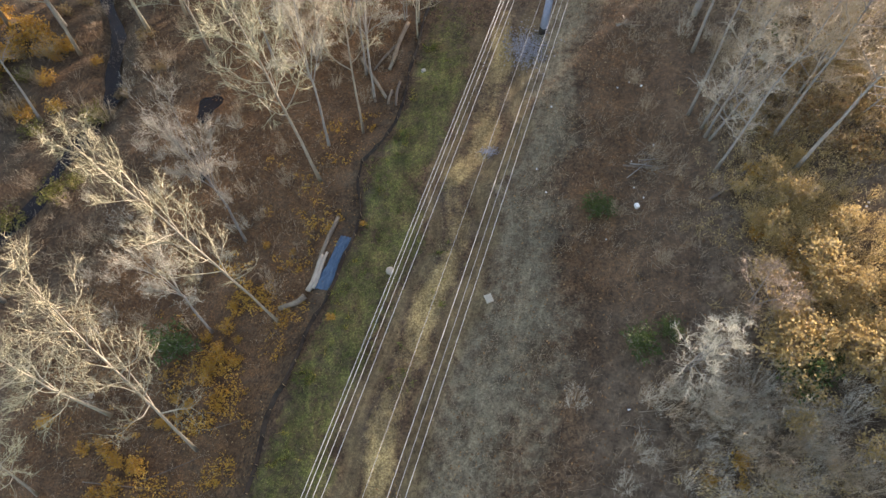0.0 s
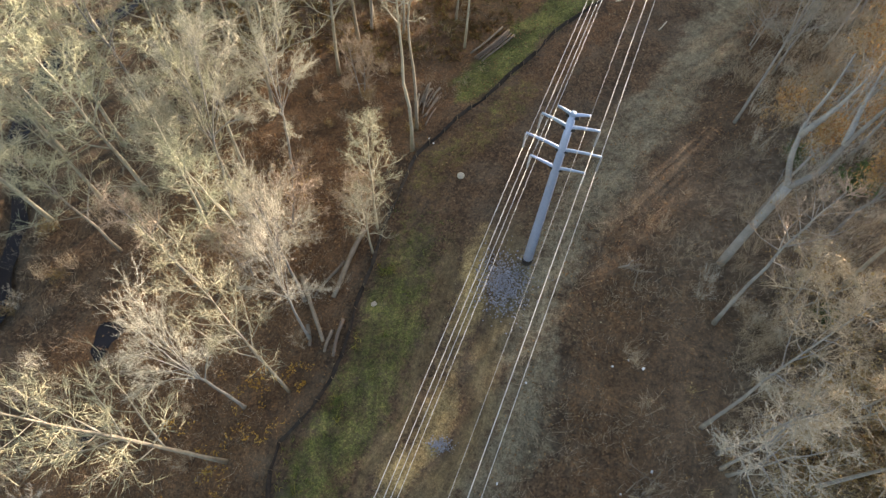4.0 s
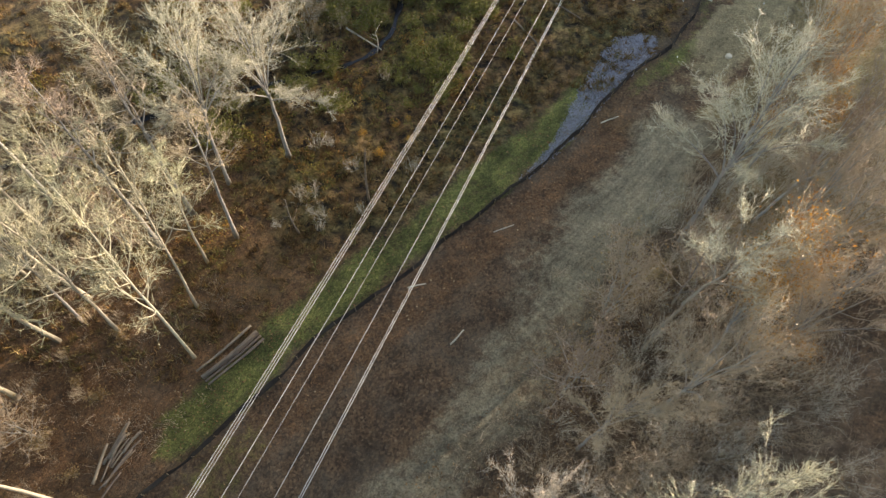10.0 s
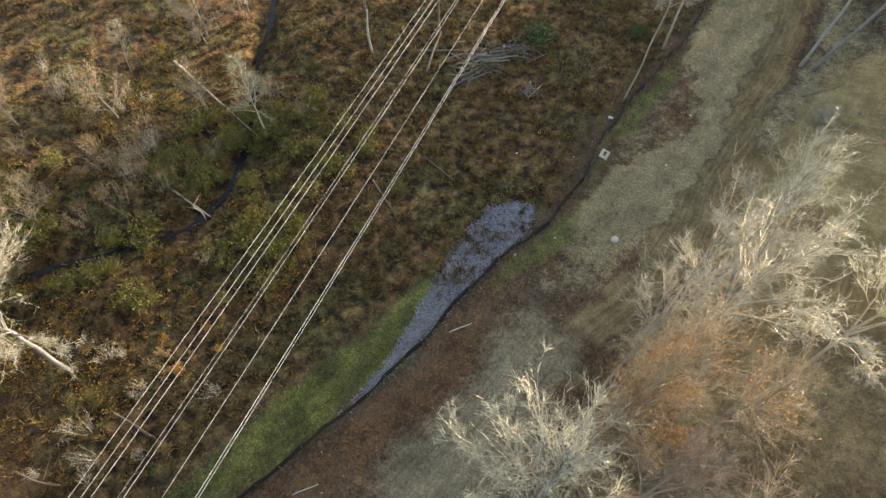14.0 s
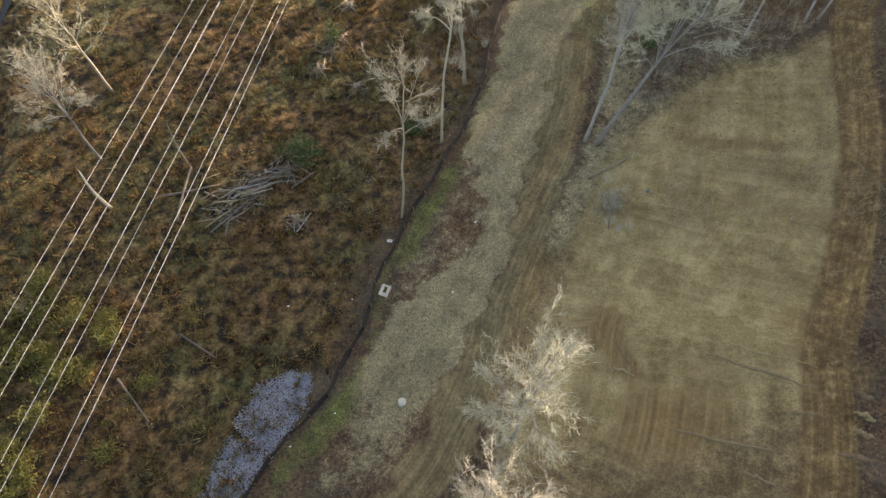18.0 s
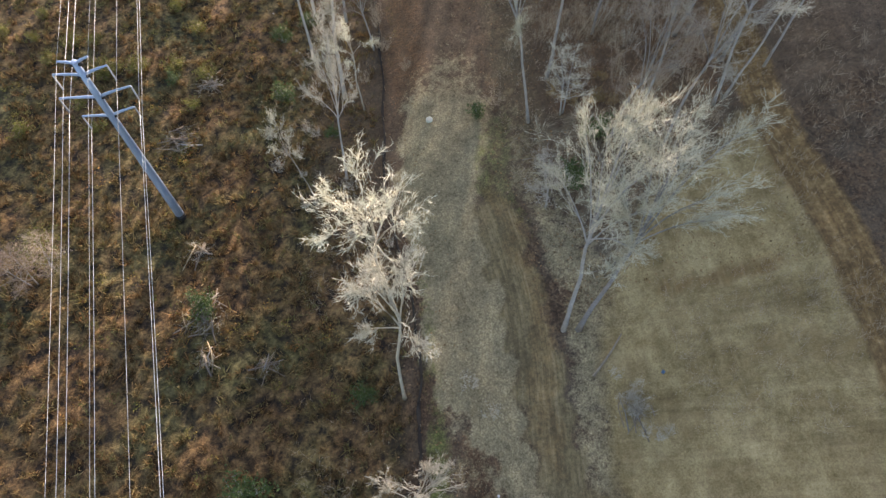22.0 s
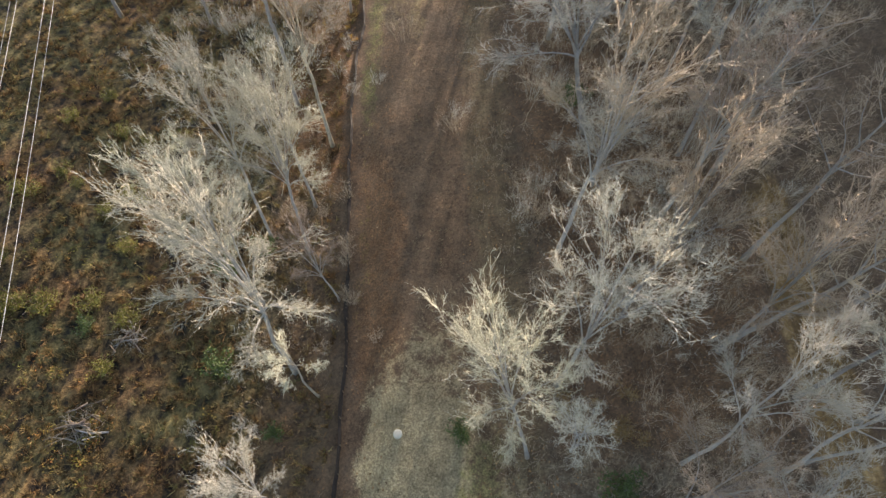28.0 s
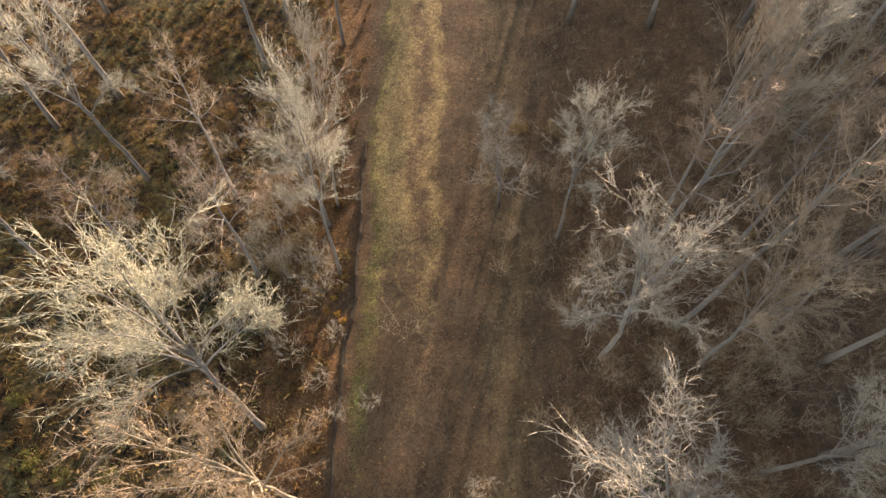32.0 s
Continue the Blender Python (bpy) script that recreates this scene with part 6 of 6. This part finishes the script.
def puddle(x, y, rx, ry, turn):
    n = 22
    a = np.arange(n) * 2 * math.pi / n
    rr = 1 + 0.18 * np.sin(3 * a + x) + 0.12 * np.sin(5 * a + y)
    lx, ly = rx * rr * np.cos(a), ry * rr * np.sin(a)
    c, s = math.cos(radians(turn)), math.sin(radians(turn))
    px, py = x + c * lx - s * ly, y + s * lx + c * ly
    v = np.vstack([np.column_stack([px, py, height(px, py) + 0.03]), [[x, y, ground_z(x, y) + 0.05]]])
    k = np.arange(n)
    tagged(new("puddle", mesh_from("puddle", v, np.stack([k, (k + 1) % n, np.full(n, n)], -1), M_WATER)), "shallow puddle of still water", "puddle")


puddle(-27.8, 51.5, 2.4, 1.2, 70)
puddle(-26.6, 41.8, 1.2, 0.6, 80)


# ---- beds of crushed stone ----
def stones(name, label, n, place, size, seed):
    rg = np.random.default_rng(seed)
    x, y = place(rg, n)
    oct_v = np.array([(1, 0, 0), (-1, 0, 0), (0, 1, 0), (0, -1, 0), (0, 0, 1), (0, 0, -1)], float)
    oct_f = np.array([(0, 2, 4), (2, 1, 4), (1, 3, 4), (3, 0, 4), (2, 0, 5), (1, 2, 5), (3, 1, 5), (0, 3, 5)])
    sz = size * rg.uniform(0.5, 1.5, (len(x), 1, 1)) * rg.uniform(0.6, 1.3, (len(x), 6, 1))
    ang = rg.uniform(0, 6.28, len(x))
    v = oct_v[None] * sz
    vx = v[..., 0] * np.cos(ang)[:, None] - v[..., 1] * np.sin(ang)[:, None]
    vy = v[..., 0] * np.sin(ang)[:, None] + v[..., 1] * np.cos(ang)[:, None]
    v = np.stack([vx + x[:, None], vy + y[:, None], v[..., 2] * 0.7 + (height(x, y) + size * 0.25)[:, None]], -1).reshape(-1, 3)
    f = (np.arange(len(x)) * 6)[:, None, None] + oct_f[None]
    tagged(new(name, mesh_from(name, v, f.reshape(-1, 3), M_STONE)), label, "gravel", kind="stuff")


def outlet(rg, n):
    s = 129.0 + 31.8 * np.sqrt(rg.uniform(0, 1, n))
    w = np.interp(s, [129, 135, 140, 146, 152, 156, 158, 159.6, 160.8], [0.3, 1.1, 2.2, 3.7, 4.9, 6.3, 5.6, 4.4, 3.2]) * (1 + 0.05 * np.sin(s * 1.9))
    near = np.interp(s, [129, 154, 158, 160.8], [0.2, 0.3, 1.2, 2.9]) + 0.1 * np.sin(s * 2.3)
    q = np.array([at_fence(a, b2) for a, b2 in zip(s, -near - (w - near) * rg.uniform(0, 1, n))])
    q += rg.normal(0, 0.22, q.shape)
    return q[:, 0], q[:, 1]


stones("crushed_stone", "bed of bluish crushed stone along the silt fence", 15000, outlet, 0.075, 301)
stones("crushed_stone", "scatter of bluish gravel at the pole's foot", 1500, lambda rg, n: (12.0 + rg.normal(0, 1.3, n), 59.2 + rg.normal(0, 1.6, n)), 0.08, 302)
stones("crushed_stone", "small heap of grey gravel on the track", 260, lambda rg, n: (6.8 + rg.normal(0, 0.5, n), 42.9 + rg.normal(0, 0.35, n)), 0.07, 303)


# ---- logs, fallen trunks, brush piles ----
def log(name, a, b2, r, mat, label, lift=0.0, group="", taper=0.8, cat="log"):
    ax, ay, bx, by = *a, *b2
    f = np.linspace(0, 1, 7)
    px, py = ax + (bx - ax) * f, ay + (by - ay) * f
    z0, z1 = ground_z(ax, ay), ground_z(bx, by)
    wob = np.sin(f * 5 + ax) * r * 0.35
    pts = np.stack([px + wob, py - wob, z0 + (z1 - z0) * f + r * 0.8 + lift], -1)
    ob = new(name, mesh_from(name, *tube(pts, r * np.linspace(1, taper, 7) * (1 + 0.06 * np.sin(f * 17 + ay)), 9), mat, True))
    return tagged(ob, label, cat, group)


GREY_LOG = "grey weathered log lying on the leaf litter"
log("log", (-3.2, 65.3), (-5.5, 57.3), 0.30, M_LOG, GREY_LOG)
log("log", (-9.2, 59.6), (-5.7, 52.4), 0.24, M_LOG, GREY_LOG)
log("log", (-4.9, 61.5), (-7.4, 57.4), 0.17, M_LOG, GREY_LOG)
log("log", (-4.0, 54.8), (-4.4, 50.8), 0.20, M_LOG, GREY_LOG)
log("log", (-7.5, 54.0), (-6.9, 51.8), 0.20, M_LOG, GREY_LOG)
log("log", (-5.0, 53.6), (-5.3, 51.2), 0.18, M_LOG, GREY_LOG)
log("log", (-10.3, 35.2), (-12.4, 27.4), 0.26, M_LOG, "dark log beside a blue tarp")
log("log", (-12.7, 26.1), (-11.4, 30.2), 0.30, M_LOG_PALE, "pale barkless log with a sawn end beside a blue tarp")
log("log", (-12.2, 26.4), (-11.0, 30.6), 0.20, M_LOG_PALE, "pale barkless log beside a blue tarp")
log("log", (-12.9, 25.5), (-15.5, 24.2), 0.34, M_LOG, "thick mossy log at the foot of a tree")
rg = np.random.default_rng(12)
for i in range(7):
    o, h = rg.normal(0, 0.55), 0.0 if i < 5 else 0.35
    log("log", (12.0 + o * 0.8, 97.7 - o * 0.6), (7.9 + o * 0.8, 92.4 - o * 0.6), rg.uniform(0.12, 0.2), M_LOG, "grey log in a stack beside the silt fence", h, "logs of the long stack")
for i in range(14):
    o, q = rg.normal(0, 0.8), rg.uniform(-0.6, 0.6)
    a = np.array([2.2 + o, 84.2 + rg.normal(0, 1.6)])
    v = np.array([0.25 + 0.5 * q, 1.0]) * rg.uniform(1.0, 2.0)
    log("log", a - v, a + v, rg.uniform(0.08, 0.16), M_LOG, "split grey log in a loose heap", rg.uniform(0, 0.35), "logs of the loose heap")
FALLEN = "bare fallen trunk on the forest floor"
log("fallen_trunk", (35.5, 38.6), (28.4, 33.6), 0.26, M_LOG, FALLEN, 0.1, taper=0.5, cat="fallen tree")
log("fallen_trunk", (23.2, 19.2), (26.0, 9.0), 0.10, M_LOG, "slender pale fallen stem", 0.25, taper=0.4, cat="fallen tree")
log("fallen_trunk", (18.2, 12.2), (25.3, 12.6), 0.05, M_LOG, "slender pale fallen stem", 0.3, taper=0.4, cat="fallen tree")
log("fallen_trunk", (-21.6, 13.8), (-18.8, 13.4), 0.05, M_LOG, "slender fallen stem among yellow leaves", 0.15, taper=0.4, cat="fallen tree")
log("fallen_trunk", (-20.8, 12.1), (-17.7, 12.8), 0.05, M_LOG, "slender fallen stem among yellow leaves", 0.15, taper=0.4, cat="fallen tree")
log("fallen_trunk", (-27.1, 7.3), (-20.9, 9.8), 0.06, M_LOG, "slender fallen stem among yellow leaves", 0.15, taper=0.4, cat="fallen tree")
log("fallen_trunk", (-32.3, 7.5), (-21.7, 6.5), 0.06, M_LOG, "slender fallen stem among yellow leaves", 0.15, taper=0.4, cat="fallen tree")
log("fallen_trunk", (110.0, 181.4), (113.0, 181.0), 0.16, M_LOG, FALLEN, cat="fallen tree")
log("fallen_trunk", (103.5, 181.5), (107.0, 181.8), 0.12, M_LOG, FALLEN, cat="fallen tree")
log("fallen_trunk", (87.0, 163.9), (91.7, 165.6), 0.14, M_LOG, FALLEN, taper=0.5, cat="fallen tree")
log("fallen_trunk", (6.8, 162.1), (21.4, 151.4), 0.18, M_LOG_PALE, "pale dead stem fallen across the marsh", 0.3, taper=0.5, cat="fallen tree")
log("fallen_trunk", (12.9, 142.7), (18.2, 140.0), 0.15, M_LOG_PALE, "pale dead stem fallen over the creek", 0.2, taper=0.5, cat="fallen tree")
log("fallen_trunk", (40.0, 165.0), (41.0, 172.5), 0.17, M_LOG, FALLEN, 0.1, cat="fallen tree")
log("fallen_trunk", (38.0, 168.5), (44.5, 169.5), 0.14, M_LOG, FALLEN, 0.1, cat="fallen tree")
log("fallen_trunk", (41.6, 151.2), (45.5, 148.2), 0.12, M_LOG, FALLEN, cat="fallen tree")
log("fallen_trunk", (36.0, 147.0), (40.0, 141.8), 0.12, M_LOG, FALLEN, cat="fallen tree")
log("fallen_trunk", (47.2, 128.6), (49.3, 129.8), 0.07, M_LOG_PALE, "short pale branch beside the silt fence", cat="branch")
log("fallen_trunk", (35.1, 111.6), (37.2, 112.8), 0.06, M_LOG_PALE, "short pale branch beside the silt fence", cat="branch")
log("fallen_trunk", (31.6, 98.0), (32.8, 99.6), 0.08, M_LOG_PALE, "short pale branch on the corridor", cat="branch")
log("fallen_trunk", (26.5, 104.0), (28.4, 104.6), 0.06, M_LOG_PALE, "short pale branch on the corridor", cat="branch")


def brush_pile(x, y, r, n, seed, turn=None, length=2.6, label="heap of cut grey branches in the marsh grass", thick=0.06, stretch=1.0):
    rg = np.random.default_rng(seed)
    root = tagged(new("brush_pile"), label, "brush pile")
    root.matrix_basis = pose(x, y, ground_z(x, y))
    for i in range(n):
        a = (rg.uniform(0, 6.28) if turn is None else radians(turn) + rg.normal(0, 0.35) * (1 + 2.2 * (i % 3 == 0)))
        l = length * rg.uniform(0.5, 1.3)
        c = rg.normal(0, r * 0.45, 2)
        c = c if turn is None else np.array([math.cos(radians(turn)), math.sin(radians(turn))]) * c[0] * stretch + np.array([-math.sin(radians(turn)), math.cos(radians(turn))]) * c[1]
        v = np.array([math.cos(a), math.sin(a)]) * l / 2
        z = rg.uniform(0.05, 0.7)
        tl = rg.normal(0, 0.2)
        pts = np.array([(*(c - v), max(0.03, z - tl)), (*(c + rg.normal(0, 0.16, 2)), z + 0.05), (*(c + v), max(0.03, z + tl))])
        big = thick * rg.uniform(0.35, 1.9)
        part("branch", mesh_from("branch", *tube(pts, np.array([1, 0.8, 0.45]) * big, 5), (M_LOG, M_LOG, M_STAKE, M_LOG, M_BARK_GREY, M_LOG)[i % 6]), root)
    m = n * 5
    p0 = np.column_stack([rg.normal(0, r * 0.5, (m, 2)), rg.uniform(0.1, 0.7, m)])
    part("brushwood", mesh_from("brushwood", *spikes(p0, p0 + rg.normal(0, 1, (m, 3)) * np.array([0.9, 0.9, 0.35]), np.full(m, 0.012)), M_TWIG_GREY), root)


brush_pile(47.6, 168.4, 2.6, 54, 1, 22, 3.9, "long heap of felled grey stems under the wires", 0.085, 2.6)
brush_pile(52.2, 170.8, 1.6, 18, 2)
brush_pile(53.5, 163.3, 1.1, 12, 3, 110)
brush_pile(58.2, 191.2, 2.2, 26, 4, 40, 2.8, thick=0.05)
brush_pile(56.4, 186.8, 1.0, 10, 5, 80)
brush_pile(64.4, 215.3, 2.0, 24, 6, 150, 3.0)
brush_pile(60.5, 199.0, 1.5, 12, 7)
brush_pile(23.7, 39.0, 1.8, 18, 8, 10, 3.2, "heap of cut branches on the bare ground")
brush_pile(45.5, 165.0, 1.8, 14, 9, 40, 4.0)
brush_pile(61.3, 183.0, 1.0, 10, 10)
brush_pile(97.5, 186.5, 1.0, 10, 11)
brush_pile(87.8, 159.0, 1.5, 20, 12, 60, 2.6, "tangle of thin grey branches at the field's edge", 0.035)
brush_pile(71.0, 222.0, 1.4, 14, 13)
brush_pile(24.6, 60.8, 0.9, 9, 14, 30, 2.4, "small heap of broken branches by a dead tree")


def snag(x, y, h, r, lean, mat, label):
    f = np.linspace(0, 1, 6)
    pts = np.stack([lean * f ** 1.5, 0.3 * np.sin(f * 3), -0.2 + (h + 0.2) * f], -1)
    root = tagged(new("snag"), label, "dead tree")
    root.matrix_basis = pose(x, y, ground_z(x, y), 0, 0, x * 37)
    part("trunk", mesh_from("trunk", *tube(pts, r * (1 - 0.6 * f), 7), mat, True), root)
    p0 = pts[[2, 3, 4, 4, 5]]
    p1 = p0 + np.random.default_rng(int(x)).normal(0, 0.7, (5, 3)) + np.array([0, 0, 0.4])
    for q0, q1 in zip(p0, p1):
        part("stub", mesh_from("stub", *spikes([q0], [q1], np.full(1, 0.04)), mat), root)


snag(20.6, 115.0, 9.5, 0.16, 0.5, M_LOG, "bare dead snag in the marsh")
snag(32.3, 167.7, 7.0, 0.20, 0.1, M_LOG_PALE, "broken pale dead trunk standing in the marsh")
snag(40.9, 172.5, 8.0, 0.16, 0.4, M_LOG, "bare dead snag in the marsh")
snag(17.5, 139.7, 4.5, 0.09, 0.8, M_LOG_PALE, "thin pale dead stem by the creek")
snag(13.5, 110.0, 6.5, 0.12, 0.4, M_LOG, "bare dead snag in the marsh")


# ---- small man-made things ----
def manhole(x, y):
    root = tagged(new("manhole"), "round pale concrete manhole set in the ground", "manhole", "manholes along the corridor")
    root.matrix_basis = pose(x, y, ground_z(x, y))
    part("ring", mesh_from("ring", *tube([(0, 0, -0.2), (0, 0, 0.2), (0, 0, 0.26)], [0.43, 0.41, 0.36], 24), M_CONCRETE), root)
    part("cover", mesh_from("cover", *tube([(0, 0, 0.24), (0, 0, 0.285), (0, 0, 0.29)], [0.29, 0.29, 0.27], 24), M_CONCRETE), root)


for mx, my in ((-4.1, 27.9), (6.9, 72.8), (63.9, 141.2), (90.6, 198.8)):
    manhole(mx, my)


def slab(name, label, cat, x, y, turn, sx, sy, sz, mat, lift=0.0, tilt=0.0):
    bm = bmesh.new()
    bmesh.ops.create_cube(bm, size=1.0)
    bmesh.ops.scale(bm, vec=(sx, sy, sz), verts=bm.verts)
    bmesh.ops.bevel(bm, geom=bm.edges[:], offset=min(sx, sy, sz) * 0.15, segments=1, affect="EDGES")
    me = bpy.data.meshes.new(name)
    bm.to_mesh(me); bm.free()
    me.materials.append(mat)
    ob = tagged(new(name, me), label, cat)
    ob.matrix_basis = pose(x, y, ground_z(x, y) + sz / 2 + lift, tilt, 0, turn)
    return ob


plate = tagged(new("wooden_panel"), "pale wooden panel with a slot, leaning by the silt fence", "panel")
plate.matrix_basis = pose(63.0, 153.2, ground_z(63.0, 153.2) + 0.12, 8, 0, 65)
for nm, cx, cy, sx, sy in (("board", 0, 0.33, 1.3, 0.32), ("board", 0, -0.33, 1.3, 0.32), ("board", 0.55, 0, 0.2, 0.33), ("board", -0.45, 0, 0.4, 0.33)):
    bm = bmesh.new()
    bmesh.ops.create_cube(bm, size=1.0, matrix=Matrix.Translation((cx, cy, 0)) @ Matrix.Diagonal((sx, sy, 0.06, 1)))
    me = bpy.data.meshes.new(nm)
    bm.to_mesh(me); bm.free()
    me.materials.append(M_CONCRETE)
    part(nm, me, plate)
slab("stone_slab", "flat pale stone slab lying in the grass", "stone", 6.0, 24.2, 20, 0.75, 0.9, 0.14, M_CONCRETE)
slab("stone_slab", "small pale block on the grass by the silt fence", "stone", -1.0, 56.5, 35, 0.5, 0.45, 0.2, M_CONCRETE)
slab("white_box", "small white plastic box by the silt fence", "box", 63.9, 159.3, 75, 0.32, 0.6, 0.2, M_WHITE)
slab("white_box", "white plastic container on bare ground", "box", 21.4, 33.5, 15, 0.45, 0.55, 0.4, M_WHITE)
rg = np.random.default_rng(77)
for bx, by in ((22.3, 34.6), (21.6, 36.0), (21.9, 39.6), (24.5, 41.5), (14.3, 48.9), (11.9, 39.9), (-1.2, 56.4), (53.3, 138.4), (52.7, 153.1), (59.5, 152.9), (83.8, 229.2), (17.5, 12.5), (3.4, 77.6), (2.8, 78.4), (4.2, 79.2), (18.0, 30.0), (70.0, 152.0), (73.5, 160.2), (57.5, 141.0), (12.6, 36.5), (22.0, 50.6), (23.4, 51.2), (24.6, 50.4), (41.7, 30.9), (42.0, 31.3)):
    slab("litter_scrap", "scrap of pale litter on the ground", "litter", bx, by, rg.uniform(0, 90), rg.uniform(0.12, 0.3), rg.uniform(0.1, 0.22), 0.07, M_WHITE)
# blue tarp, rumpled, along the fence
u, v = np.meshgrid(np.linspace(0, 1, 40), np.linspace(0, 1, 14))
ta, tb = np.array(at_fence(20.5, -1.2)), np.array(at_fence(27.2, -1.0))
dirv = norm(tb - ta)
side = np.array([dirv[1], -dirv[0]])
wid = 1.7 - 0.5 * u + 0.2 * np.sin(u * 9)
tx = ta[0] + (tb - ta)[0] * u + side[0] * (v - 0.5) * wid
ty = ta[1] + (tb - ta)[1] * u + side[1] * (v - 0.5) * wid
tz = height(tx.ravel(), ty.ravel()).reshape(tx.shape) + 0.10 + 0.06 * np.sin(u * 40 + 3 * np.sin(v * 9)) + 0.05 * np.sin(v * 22 + u * 13)
k = np.arange(14 * 40).reshape(14, 40)
tarp = new("tarp", mesh_from("tarp", np.stack([tx, ty, tz], -1).reshape(-1, 3), np.stack([k[:-1, :-1], k[:-1, 1:], k[1:, 1:], k[1:, :-1]], -1).reshape(-1, 4), M_TARP, True))
sol = tarp.modifiers.new("thickness", "SOLIDIFY")
sol.thickness = 0.02
tagged(tarp, "rumpled blue tarp between the silt fence and logs", "tarp")
slab("blue_scrap", "scrap of blue plastic on the field", "litter", 92.3, 160.6, 20, 0.35, 0.3, 0.08, M_TARP)


# ---- low ridges of washed soil across the seeded field ----
def soil_ridge(a, b2, r, seed):
    rg = np.random.default_rng(seed)
    n = 14
    f = np.linspace(0, 1, n)
    x = a[0] + (b2[0] - a[0]) * f + rg.normal(0, 0.10, n)
    y = a[1] + (b2[1] - a[1]) * f + rg.normal(0, 0.10, n)
    pts = np.stack([x, y, height(x, y) - 0.03], -1)
    ob = new("soil_ridge", mesh_from("soil_ridge", *tube(pts, r * (0.25 + np.sin(f * math.pi) * rg.uniform(0.7, 1.2, n)), 6), M_SOIL, True))
    tagged(ob, "low ridge of washed bare soil across the field", "soil ridge", "soil ridges in the field")


for i, (ra, rb, rr) in enumerate((((91.4, 141.7), (99.1, 136.7), 0.16), ((92.3, 142.8), (99.8, 138.6), 0.11), ((85.5, 136.0), (95.2, 131.8), 0.12), ((96.0, 135.4), (98.2, 134.5), 0.12),
                                  ((101.7, 135.9), (102.4, 135.0), 0.20), ((100.7, 134.5), (101.8, 133.5), 0.22), ((100.0, 133.3), (101.2, 132.1), 0.22), ((98.2, 131.6), (100.6, 130.5), 0.2),
                                  ((90.3, 131.7), (93.5, 129.5), 0.14), ((88.1, 129.6), (91.3, 128.7), 0.14), ((83.0, 141.8), (85.4, 140.5), 0.12), ((84.4, 144.4), (85.3, 141.2), 0.13))):
    soil_ridge(ra, rb, rr, 900 + i)
